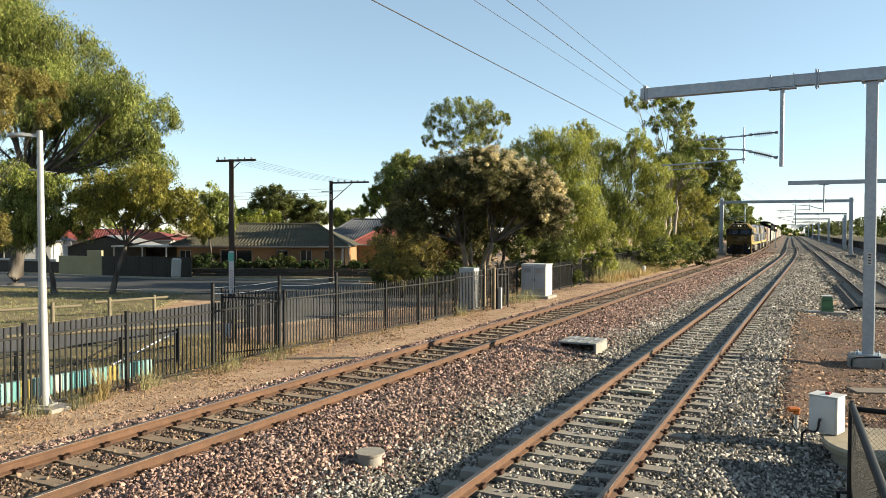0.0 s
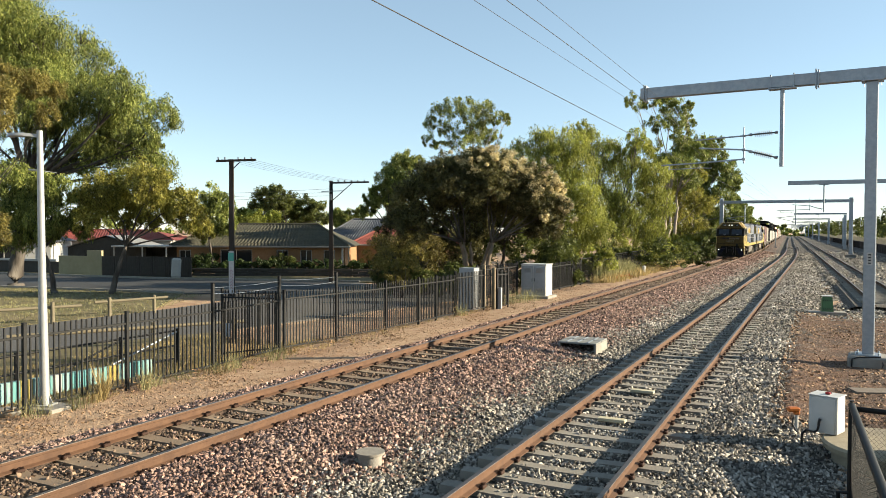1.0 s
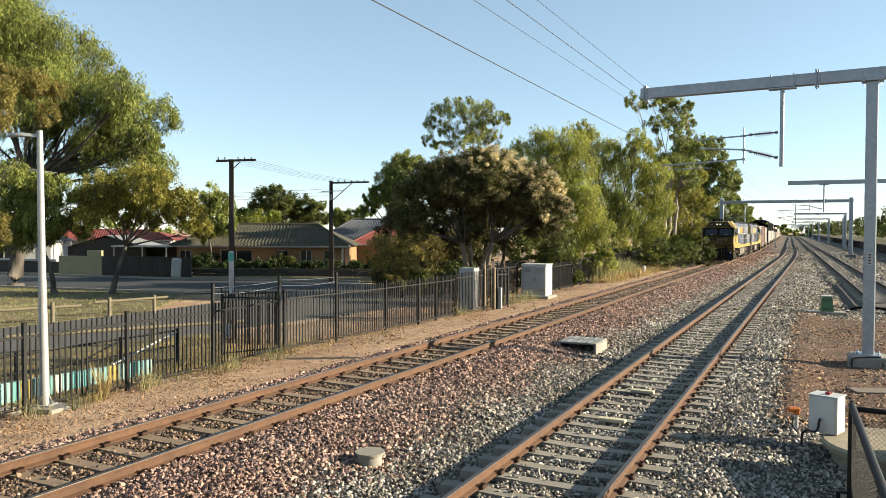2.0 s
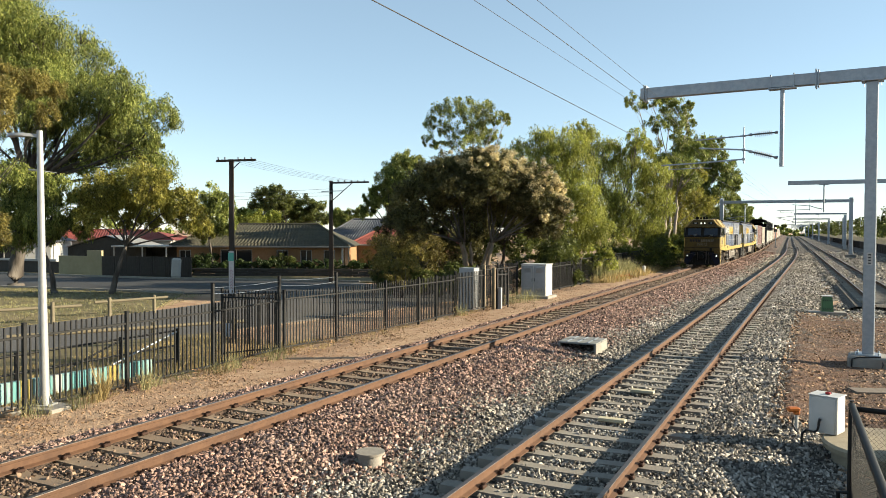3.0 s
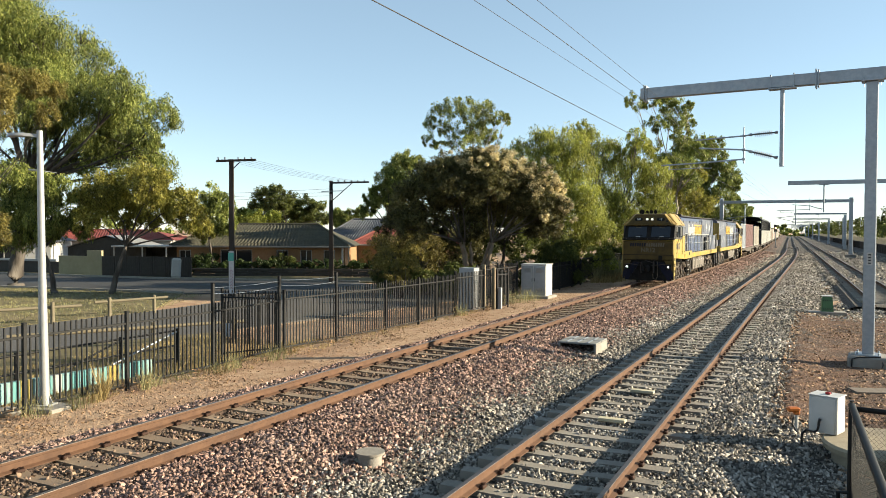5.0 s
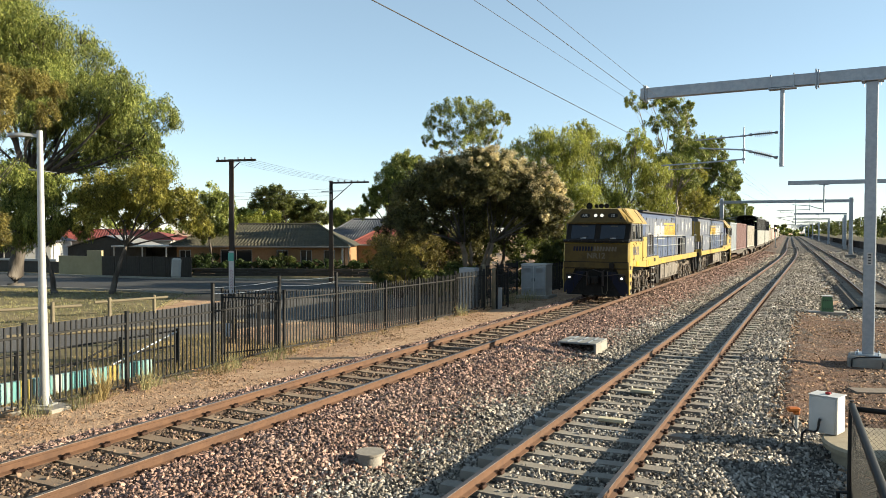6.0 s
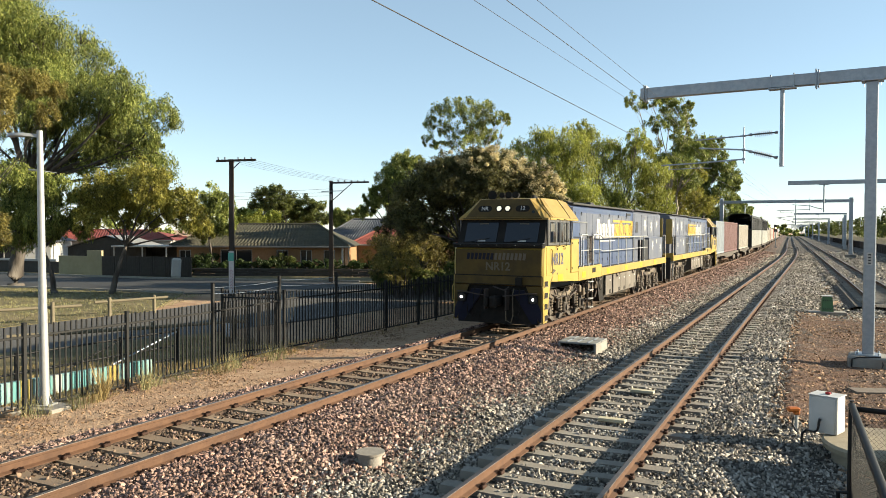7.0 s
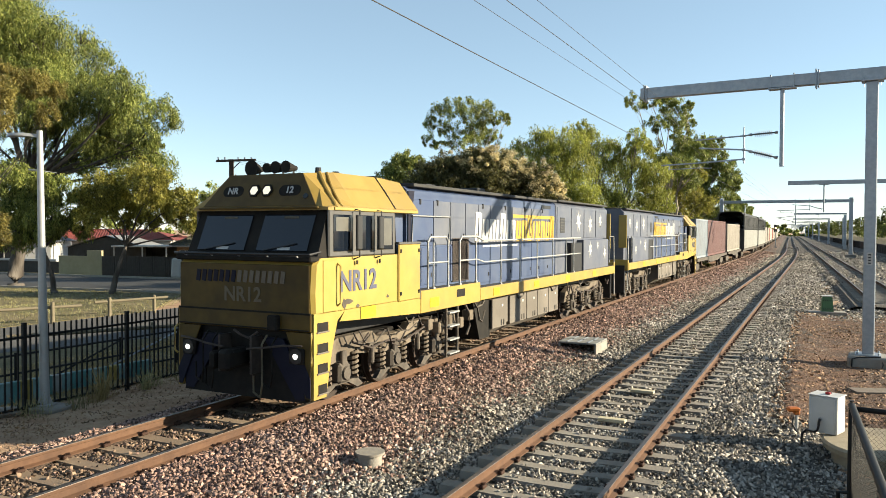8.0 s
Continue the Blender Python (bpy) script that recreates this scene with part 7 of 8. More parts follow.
        lettering(s, 0.17, "white", b, pose(0, 0, 0.016))
    for x in (-0.14, 0.14):
        b = P("headlight", Mesh().cyl((0, 0, -0.03), (0, 0, 0.03), 0.12, 0.125, 6), "pilot_soot", roof, "", False, pose(x, 0.478, 3.69, fh, 0, 0))
        P("head_lamp", Mesh().cyl((0, 0, 0.025), (0, 0, 0.036), 0.085, 0.085, 6), "head_lamp", b)
    for x in (0.98,):
        P("marker_light", Mesh().cyl((0, 0, 0), (0, 0, 0.03), 0.05, 0.05, 10), "lens_off", roof, "", False, pose(x, 0.45, 3.58, fh, 0, 0))
    for x, y, r in ((-0.52, 1.0, 0.15), (-0.22, 1.05, 0.09), (0.02, 1.0, 0.11), (0.25, 1.0, 0.11)):
        horn = P("horn", Mesh().cyl((x, y - 0.18, 4.13), (x, y + 0.12, 4.12), r, 0.04, 14), "pilot_soot", roof)
        P("bracket", Mesh().cyl((x, y + 0.05, 4.0), (x, y + 0.05, 4.14), 0.02, 0.02, 6), "black", horn)
    P("antenna", Mesh().cyl((0.75, 1.1, 4.0), (0.75, 1.1, 4.12), 0.06, 0.05, 10), "roof_dark", roof)
    P("antenna", Mesh().cyl((0.5, 2.0, 4.02), (0.5, 2.0, 4.12), 0.1, 0.06, 12), "roof_dark", roof)
    P("cab_rear_wall", Mesh().box((0, 3.0, 2.95), (2.5, 0.5, 0.9), None, 0.02), "blue")
    # hood
    W = 1.16
    hood = P("hood", Mesh().prism([(-W, 1.6), (-W, 3.84), (-W + 0.1, 3.92), (W - 0.1, 3.92), (W, 3.84), (W, 1.6)], 1, 3.55, 13.2), "blue")
    rad = P("radiator_hood", Mesh().prism([(-W - 0.02, 1.6), (-W - 0.02, 3.84), (-W + 0.12, 3.96), (W - 0.12, 3.96), (W + 0.02, 3.84), (W + 0.02, 1.6)], 1, 13.2, 19.7), "blue_grey")
    for sx in (-1, 1):
        P("front_stripe", Mesh().prism([(3.58, 2.62), (3.58, 3.83), (3.84, 3.83), (3.70, 3.2), (3.70, 2.62)], 0, sx * (W + 0.021), sx * (W + 0.027)), "navy", hood)
        P("roof_grille", Mesh().box((sx * (W + 0.004), 12.3, 3.74), (0.03, 0.8, 0.1)), "black", hood)
        for yy in (4.1, 4.9, 7.4, 8.9, 10.4, 11.9):
            P("lifting_lug", Mesh().box((sx * (W + 0.02), yy, 3.62), (0.04, 0.06, 0.12), None, 0.01), "black", hood)
    P("roof_walk", Mesh().box((0, 8.4, 3.95), (2.5, 9.4, 0.07), None, 0.01), "roof_dark", hood)
    P("roof_fan_deck", Mesh().box((0, 16.4, 3.98), (2.5, 6.2, 0.06), None, 0.01), "roof_dark", rad)
    for y in (14.6, 16.4, 18.2):
        P("fan_ring", Mesh().cyl((0, y, 3.99), (0, y, 4.06), 0.75, 0.72, 24), "roof_dark", rad)
    for y, h in ((6.0, 0.16), (9.0, 0.22), (11.2, 0.14)):
        P("exhaust_duct", Mesh().box((0, y, 3.95 + h / 2), (0.9, 0.5, h), None, 0.03), "roof_dark", hood)
    for sx in (-1, 1):
        y = 3.72
        k = 0
        widths = (1.0, 0.85, 0.8, 0.75, 0.75, 0.8, 0.75, 0.75, 0.8, 0.75, 0.8, 0.75)
        for w in widths:
            if y + w > 13.15:
                break
            for z0, z1 in ((1.86 if y < 6.2 else 1.72, 2.66), (2.70, 3.66)):
                d = P("hood_door", Mesh().box((sx * (W + 0.008), y + w / 2, (z0 + z1) / 2), (0.024, w - 0.03, z1 - z0), None, 0.006), "blue" if k < 1 or z0 < 2 else "blue_grey", hood)
                P("latch", Mesh().box((sx * (W + 0.024), y + w - 0.1, z0 + 0.2), (0.016, 0.045, 0.09)), "black", d)
            y += w
            k += 1
        P("louvre_door", Mesh().box((sx * (W + 0.022), 6.1, 2.34), (0.02, 0.88, 1.0), None, 0.005), "grille", hood)
        for j in range(14):
            P("louvre", Mesh().box((sx * (W + 0.036), 5.72 + j * 0.058, 2.34), (0.02, 0.026, 0.94)), "grille", hood)
        for y0, w in ((13.3, 1.5), (14.85, 1.5), (16.4, 1.5), (17.95, 1.6)):
            P("radiator_panel", Mesh().box((sx * (W + 0.03), y0 + w / 2, 3.28), (0.024, w - 0.05, 1.0), None, 0.006), "blue_grey", rad)
        P("vent_window", Mesh().box((sx * (W + 0.044), 13.85, 3.2), (0.012, 0.5, 0.5), None, 0.01), "black", rad)
        for j in range(5):
            P("vent_slat", Mesh().box((sx * (W + 0.052), 13.85, 3.02 + j * 0.09), (0.01, 0.48, 0.025)), "frame_grey", rad)
        P("equipment_box", Mesh().box((sx * 1.30, 17.3, 2.18), (0.26, 3.4, 1.06), None, 0.02), "blue_grey", rad)
        P("locker_dark", Mesh().box((sx * 1.29, 14.9, 2.13), (0.2, 1.2, 0.98), None, 0.02), "black", rad)
        for ys, zs, r in ((15.7, 3.35, 0.33), (17.2, 3.25, 0.3), (18.6, 3.4, 0.24)):
            m = Mesh()
            star(m, ys, zs, r, sx * (W + 0.043), sx)
            P("star", m, "white", rad)
        for ys, zs, r in ((16.4, 2.35, 0.26), (17.4, 2.5, 0.14), (18.4, 2.2, 0.22)):
            m = Mesh()
            star(m, ys, zs, r, sx * 1.432, sx)
            P("star", m, "white", rad)
        # painted name as plain strokes, white then yellow
        y = 6.95
        for j in range(15):
            wide = 0.37 if j not in (3, 5, 10) else 0.2
            tall = 0.56 if j not in (0, 4, 9, 14) else 0.72
            mat = "white" if j < 7 else "decal_yellow"
            for q in (0.0, wide - 0.15):
                if q and wide < 0.3:
                    continue
                P("name_stroke", Mesh().box((sx * (W + 0.0235), y + 0.06 + q, 2.74 + tall / 2), (0.006, 0.155, tall), Euler((-0.1 * sx, 0, 0)).to_matrix()), mat, hood)
            if wide > 0.3:
                zz = 2.80 if j % 2 else 2.74 + tall - 0.06
                P("name_stroke", Mesh().box((sx * (W + 0.0225), y + wide / 2 - 0.01, zz), (0.005, wide - 0.05, 0.15)), mat, hood)
            y += wide + 0.075
        P("name_stripe", Mesh().box((sx * (W + 0.0235), 11.2, 3.42), (0.006, 3.5, 0.09)), "decal_yellow", hood)
        P("name_stripe", Mesh().box((sx * (W + 0.0235), 12.9, 3.1), (0.006, 0.09, 0.62)), "decal_yellow", hood)
        P("waist_stripe", Mesh().box((sx * (W + 0.0235), 8.6, 2.63), (0.006, 2.4, 0.05)), "white", hood)
        # handrails
        x = sx * 1.42
        P("handrail", Mesh().tube([(x, 4.0, 1.8), (x, 4.0, 2.78), (x, 4.1, 2.88), (x, 4.85, 2.88), (x, 4.95, 2.78), (x, 4.95, 1.8)], 0.024, 8), "rail_white")
        P("handrail", Mesh().tube([(x, 5.55, 1.8), (x, 5.55, 2.78), (x, 5.65, 2.88), (x, 6.5, 2.88), (x, 6.9, 2.78), (x, 15.2, 2.78)], 0.024, 8), "rail_white")
        P("handrail", Mesh().tube([(x, 5.55, 2.34), (x, 6.5, 2.34), (x, 6.95, 2.26), (x, 15.2, 2.26)], 0.018, 8), "rail_white")
        P("handrail", Mesh().tube([(x, 4.0, 2.34), (x, 4.95, 2.34)], 0.018, 8), "rail_white")
        P("high_handrail", Mesh().tube([(sx * 1.2, 3.7, 2.7), (sx * 1.22, 3.7, 3.32), (sx * 1.22, 5.45, 3.32), (sx * 1.2, 5.45, 2.7)], 0.016, 8), "rail_white")
        for y in (4.25, 4.95, 5.55, 6.45, 8.0, 9.4, 10.8, 12.2, 13.6, 14.4):
            pst = P("stanchion", Mesh().cyl((x, y, 1.72 if y < 6.6 else 1.55), (x, y, 2.78), 0.02, 0.02, 8), "rail_white")
            P("foot", Mesh().box((x, y, 1.80 if y < 6.6 else 1.665), (0.07, 0.09, 0.06), None, 0.01), "rail_white", pst)
        # ladder behind the front bogie
        lad = P("ladder", Mesh().box((sx * 1.42, 4.86, 0.86), (0.05, 0.05, 1.2)).box((sx * 1.42, 5.42, 0.86), (0.05, 0.05, 1.2)), "under")
        for z in (0.32, 0.62, 0.92, 1.22):
            P("rung", Mesh().box((sx * 1.42, 5.14, z), (0.16, 0.5, 0.03)), "rail_white", lad)
        P("hose", Mesh().tube([(sx * 1.38, 5.9, 1.34), (sx * 1.4, 6.1, 1.1), (sx * 1.38, 6.2, 0.8), (sx * 1.36, 6.05, 0.6)], 0.03, 6), "under")
        # fuel tank side panels
        for y0, y1 in ((7.55, 8.5), (8.75, 10.0), (10.05, 10.9), (10.95, 11.9), (11.95, 12.85)):
            pan = P("tank_panel", Mesh().box((sx * 1.36, (y0 + y1) / 2, 0.92), (0.06, y1 - y0, 0.74), None, 0.012), "tank")
            P("bolt_slot", Mesh().box((sx * 1.394, y1 - 0.2, 0.66), (0.01, 0.05, 0.15)), "black", pan)
            P("bolt_slot", Mesh().box((sx * 1.394, y1 - 0.36, 0.66), (0.01, 0.05, 0.15)), "black", pan)
            P("label_strip", Mesh().box((sx * 1.394, y1 - 0.3, 1.1), (0.008, 0.1, 0.06)), "white", pan)
    P("fuel_tank", Mesh().prism([(-1.33, 0.62), (-0.9, 0.32), (0.9, 0.32), (1.33, 0.62), (1.33, 1.28), (-1.33, 1.28)], 1, 7.6, 12.8), "tank")
    P("tank_end", Mesh().prism([(6.55, 1.3), (7.58, 1.3), (7.58, 0.36), (6.95, 0.36)], 0, -1.3, 1.3), "pilot_soot")
    # rear end
    P("rear_pilot", Mesh().box((0, 19.95, 0.95), (2.6, 0.16, 1.2), None, 0.02), "black")
    P("rear_sill", Mesh().box((0, 19.9, 1.56), (2.9, 0.14, 0.46), None, 0.02), "yellow")
    P("rear_coupler", Mesh().box((0, 20.3, 0.9), (0.3, 0.8, 0.3), None, 0.05), "under")
    for sx in (-1, 1):
        P("rear_handrail", Mesh().tube([(sx * 1.42, 19.2, 1.8), (sx * 1.42, 19.2, 2.8), (sx * 1.42, 19.85, 2.8), (sx * 1.42, 19.95, 1.2), (sx * 1.42, 20.0, 0.5)], 0.024, 8), "rail_white")
        P("end_stripe", Mesh().box((sx * 1.15, 19.72, 3.0), (0.35, 0.05, 1.4), None, 0.01), "yellow", rad)
        P("jumper_cable", Mesh().tube([(sx * 0.7, 19.9, 1.5), (sx * 0.7, 20.3, 1.2), (sx * 0.7, 20.6, 1.1)], 0.03), "black")
    loco_bogie(t, 3.05)
    loco_bogie(t, 16.9)
    return t


def wagon_bogie(parent, y0):
    b = part("bogie", Mesh().box((0, y0, 0.55), (1.9, 0.5, 0.3), None, 0.03), M["under"], parent)
    for sx in (-1, 1):
        m = Mesh()
        m.prism([(y0 - 1.25, 0.42), (y0 - 1.2, 0.6), (y0 - 0.7, 0.72), (y0 + 0.7, 0.72), (y0 + 1.2, 0.6), (y0 + 1.25, 0.42), (y0 + 0.5, 0.25), (y0 - 0.5, 0.25)], 0, sx * 0.98 - 0.07, sx * 0.98 + 0.07)
        part("side_frame", m, M["under"], b)
    for k in (-0.88, 0.88):
        wheelset(parent, y0 + k, 0.46, 0.76)


def flat_wagon(label, L):
    w = thing("flat_wagon", label, "wagon", "wagons of the freight train")
    part("centre_sill", Mesh().box((0, L / 2, 0.85), (0.5, L - 0.6, 0.34), None, 0.02), M["under"], w)
    for sx in (-1, 1):
        m = Mesh()
        m.prism([(0.4, 1.12), (L - 0.4, 1.12), (L - 0.4, 0.92), (L * 0.72, 0.88), (L * 0.62, 0.68), (L * 0.38, 0.68), (L * 0.28, 0.88), (0.4, 0.92)], 0, sx * 1.24, sx * 1.32)
        part("side_sill", m, M["under"], w)
    n = int(L / 1.6)
    for k in range(n + 1):
        part("crossbeam", Mesh().box((0, 0.5 + (L - 1.0) * k / n, 1.04), (2.46, 0.14, 0.16)), M["under"], w)
    for y in (0.1, L - 0.1):
        part("coupler", Mesh().box((0, y, 0.85), (0.3, 0.7, 0.26), None, 0.04), M["under"], w)
    wagon_bogie(w, 2.1)
    wagon_bogie(w, L - 2.1)
    return w


def container(label, L, H, mat, door=None):
    """A corrugated box with corner posts, rails and door bars at its leading end."""
    c = thing("shipping_container", label, "container", "containers on the train")
    part("roof", Mesh().box((0, L / 2, H - 0.03), (2.36, L - 0.1, 0.05), None, 0.01), M[mat], c)
    part("floor", Mesh().box((0, L / 2, 0.09), (2.36, L - 0.1, 0.16)), M["under"], c)
    n = int(L / 0.28)
    for sx in (-1, 1):
        out = [(1.13 * sx, 0.08)]
        for k in range(n):
            y = 0.12 + (L - 0.24) * k / n
            q = (L - 0.24) / n
            out += [(sx * 1.20, y), (sx * 1.20, y + q * 0.35), (sx * 1.165, y + q * 0.5), (sx * 1.165, y + q * 0.85)]
        out += [(sx * 1.2, L - 0.12), (sx * 1.13, L - 0.08)]
        part("side", Mesh().prism(out, 2, 0.14, H - 0.06), M[mat], c)
        for y in (0.06, L - 0.06):
            part("corner_post", Mesh().box((sx * 1.155, y, H / 2), (0.13, 0.12, H), None, 0.01), M[mat], c)
        part("top_rail", Mesh().box((sx * 1.19, L / 2, H - 0.05), (0.06, L - 0.24, 0.1)), M[mat], c)
        part("bottom_rail", Mesh().box((sx * 1.19, L / 2, 0.08), (0.06, L - 0.24, 0.14)), M[mat], c)
    part("end_wall", Mesh().box((0, L - 0.05, H / 2), (2.18, 0.06, H - 0.1)), M[mat], c)
    for x in (-0.55, 0.55):
        d = part("door", Mesh().box((x, 0.05, H / 2), (1.06, 0.05, H - 0.24), None, 0.01), M[mat], c)
        for q in (-0.25, 0.25):
            part("lock_bar", Mesh().cyl((x + q, 0.0, 0.2), (x + q, 0.0, H - 0.2), 0.02, 0.02, 6), M["galv"], d)
    return c


M["box_pale"] = material("container_pale", (0.30, 0.36, 0.42), 0.6, 0, (0.37, 0.43, 0.48), 1.2, (0.30, 0.29, 0.28), 0.7)
M["box_maroon"] = material("container_maroon", (0.15, 0.045, 0.045), 0.65, 0, (0.20, 0.07, 0.065), 1.2, (0.22, 0.11, 0.09), 0.7)
M["box_beige"] = material("container_beige", (0.42, 0.37, 0.30), 0.65, 0, (0.5, 0.45, 0.37), 1.2, (0.33, 0.28, 0.22), 0.7)
M["box_white2"] = material("container_white", (0.60, 0.57, 0.51), 0.65, 0, (0.66, 0.63, 0.57), 1.2, (0.5, 0.45, 0.38), 0.7)
M["box_red"] = material("container_red", (0.36, 0.07, 0.04), 0.65, 0, (0.42, 0.1, 0.06), 1.2, (0.3, 0.1, 0.07), 0.7)
M["silver"] = material("car_carrier_silver", (0.42, 0.42, 0.38), 0.5, 0.35, (0.5, 0.5, 0.46), 2.0, (0.33, 0.31, 0.27), 0.6)
M["carrier_dark"] = material("car_carrier_dark", (0.035, 0.037, 0.037), 0.7, 0.1, (0.06, 0.06, 0.058), 3.0)


def car_carrier(label, L, H=5.25):
    """A tall two-deck car carrier: silver panels below, dark mesh above, open ends with cars inside."""
    c = thing("car_carrier_wagon", label, "wagon", "wagons of the freight train")
    part("underframe", Mesh().box((0, L / 2, 0.95), (2.6, L - 0.8, 0.3), None, 0.02), M["under"], c)
    part("upper_deck", Mesh().box((0, L / 2, 3.22), (2.6, L - 0.4, 0.1)), M["carrier_dark"], c)
    part("roof", Mesh().prism([(-1.4, H - 0.5), (-1.1, H - 0.12), (-0.5, H), (0.5, H), (1.1, H - 0.12), (1.4, H - 0.5), (1.36, H - 0.5), (1.06, H - 0.17), (0.5, H - 0.06), (-0.5, H - 0.06), (-1.06, H - 0.17), (-1.36, H - 0.5)], 1, 0.3, L - 0.3), M["carrier_dark"], c)
    n = int(L / 1.5)
    for sx in (-1, 1):
        for k in range(n):
            y0 = 0.6 + (L - 1.2) * k / n
            q = (L - 1.2) / n
            p = part("side_panel", Mesh().box((sx * 1.38, y0 + q / 2, 2.15), (0.05, q - 0.06, 2.05), None, 0.01), M["silver"], c)
            for j in range(5):
                part("rib", Mesh().box((sx * 1.41, y0 + q / 2, 1.35 + j * 0.4), (0.02, q - 0.1, 0.06)), M["silver"], p)
            part("mesh_panel", Mesh().box((sx * 1.38, y0 + q / 2, 3.98), (0.03, q - 0.08, 1.5), None, 0.005), M["carrier_dark"], c)
            part("stake", Mesh().box((sx * 1.40, y0, 4.0), (0.06, 0.1, 1.55)), M["carrier_dark"], c)
        for y in (0.35, L - 0.35):
            part("end_post", Mesh().box((sx * 1.36, y, 3.0), (0.12, 0.14, 4.0), None, 0.01), M["carrier_dark"], c)
    for y in (0.32, L - 0.32):
        part("end_door", Mesh().box((0, y, 2.0), (2.6, 0.06, 2.3), None, 0.02), M["carrier_dark"], c)
    car = part("loaded_car", Mesh().loft([[(x * wx, y, z) for x, z in ((-1, 3.45), (-1, za), (-wt / wx, zb), (wt / wx, zb), (1, za), (1, 3.45))] for y, wx, wt, za, zb in ((0.7, 0.8, 0.7, 3.75, 3.85), (0.9, 0.88, 0.8, 3.95, 4.05), (1.7, 0.9, 0.8, 4.05, 4.15), (2.4, 0.9, 0.62, 4.1, 4.6), (3.8, 0.9, 0.62, 4.1, 4.65), (4.6, 0.88, 0.7, 4.05, 4.2), (4.9, 0.8, 0.7, 3.8, 4.0))]), M["cab_glass"], c, "dark car on the upper deck")
    part("windscreen", Mesh().box((0, 2.05, 4.36), (1.25, 0.03, 0.62), Euler((-0.9, 0, 0)).to_matrix()), M["glass"], car)
    for x in (-0.6, 0.6):
        part("headlight", Mesh().box((x, 0.68, 3.82), (0.28, 0.05, 0.13), None, 0.02), M["rail_white"], car)
    wagon_bogie(c, 2.2)
    wagon_bogie(c, L - 2.2)
    return c


TRAIN = []      # thing, distance of its own origin behind the leading end, length, turned round, height
loco = build_loco("yellow and blue diesel locomotive leading a freight train")
TRAIN.append((loco, 0.0, 20.3, False, 0.0))
loco2 = copy_thing(loco, pose(0, 0, 0))
tagged(loco2, "weathered yellow and blue diesel locomotive coupled backwards behind the first")
TRAIN.append((loco2, 42.3, 20.3, True, 0.0))
second = sorted([o for o in loco2.children_recursive if o.name.startswith("wheelset")], key=lambda o: o.name)
spinning += [(o, o.matrix_basis.translation.y, 0.5) for o in second]


def load_wagon(at, L, boxes, label="brown skeletal flat wagon carrying containers"):
    TRAIN.append((flat_wagon(label, L), at, L, False, 0.0))
    y = 0.35
    for lab, ln, h, mat in boxes:
        TRAIN.append((container(lab, ln, h, mat), at + y, ln, False, 1.13))
        y += ln + 0.12


load_wagon(43.6, 19.4, [("pale blue-grey corrugated steel container", 6.06, 2.75, "box_pale"), ("faded maroon corrugated steel container", 12.19, 2.75, "box_maroon")])
load_wagon(63.6, 13.6, [("beige corrugated steel shipping container", 12.19, 2.6, "box_beige")])
TRAIN.append((car_carrier("silver and black two-deck car carrier wagon", 24.0), 79.0, 24.0, False, 0.0))
TRAIN.append((car_carrier("silver and black two-deck car carrier wagon", 24.0), 104.0, 24.0, False, 0.0))
at = 129.5
mats = [("box_white2", "off-white corrugated steel shipping container"), ("box_beige", "beige corrugated steel shipping container"), ("box_white2", "off-white corrugated steel shipping container"), ("box_red", "rust red corrugated steel shipping container"), ("box_beige", "beige corrugated steel shipping container")]
for k in range(8):
    a, b = mats[k % 5], mats[(k * 2 + 1) % 5]
    load_wagon(at, 19.4, [(a[1], 12.19, 2.6, a[0]), (b[1], 6.06, 2.6 if k % 3 else 2.2, b[0])])
    at += 20.2
# ---------------------------------------------------------------- sleepers, clips and loose stones
def sleeper_mesh(name, L, mat):
    m = Mesh()
    ys = [-L / 2, -L / 2 + 0.35, -0.35, 0.35, L / 2 - 0.35, L / 2]
    rings = []
    for x in ys:
        dip = 0.02 if abs(x) < 0.4 else 0.0
        w = 0.115 if abs(x) > 0.4 else 0.105
        rings.append([(x, -w - 0.03, -0.16), (x, -w, -dip), (x, w, -dip), (x, w + 0.03, -0.16)])
    m.loft(rings)
    return m.data(name, M[mat])


def clip_mesh(gauge):
    m = Mesh()
    for sx in (-1, 1):
        for q in (-1, 1):
            x = sx * (gauge / 2 + 0.036) + q * 0.095
            m.box((x, 0, 0.022), (0.07, 0.13, 0.045), None, 0.012)
            m.tube([(x - q * 0.03, -0.06, 0.03), (x + q * 0.02, -0.03, 0.065), (x - q * 0.025, 0.0, 0.06), (x + q * 0.02, 0.04, 0.065), (x - q * 0.02, 0.07, 0.03)], 0.012, 4)
    return m.data("rail_clip", M["clip"])


for track, d0, z0, gauge, mat, step, s0, n in ((track_f, D_F, -0.166, 1.435, "sleeper_rust", 0.685, -0.6, 270), (track_b, D_B, Z_B - 0.166, 1.6, "sleeper_grey", 0.64, 5.2, 280)):
    sm, cm = sleeper_mesh("sleeper", 2.5 if gauge < 1.5 else 2.65, mat), clip_mesh(gauge)
    for k in range(n):
        ob = new("sleeper", sm)
        ob.parent = track
        ob.matrix_basis = along_pose(s0 + k * step + random.uniform(-0.02, 0.02), d0, z0 + random.uniform(-0.004, 0.004), random.uniform(-0.5, 0.5))
        if k < 70:
            c = new("rail_clip", cm)
            c.parent = ob


cm = sleeper_mesh("sleeper", 2.65, "sleeper_grey")
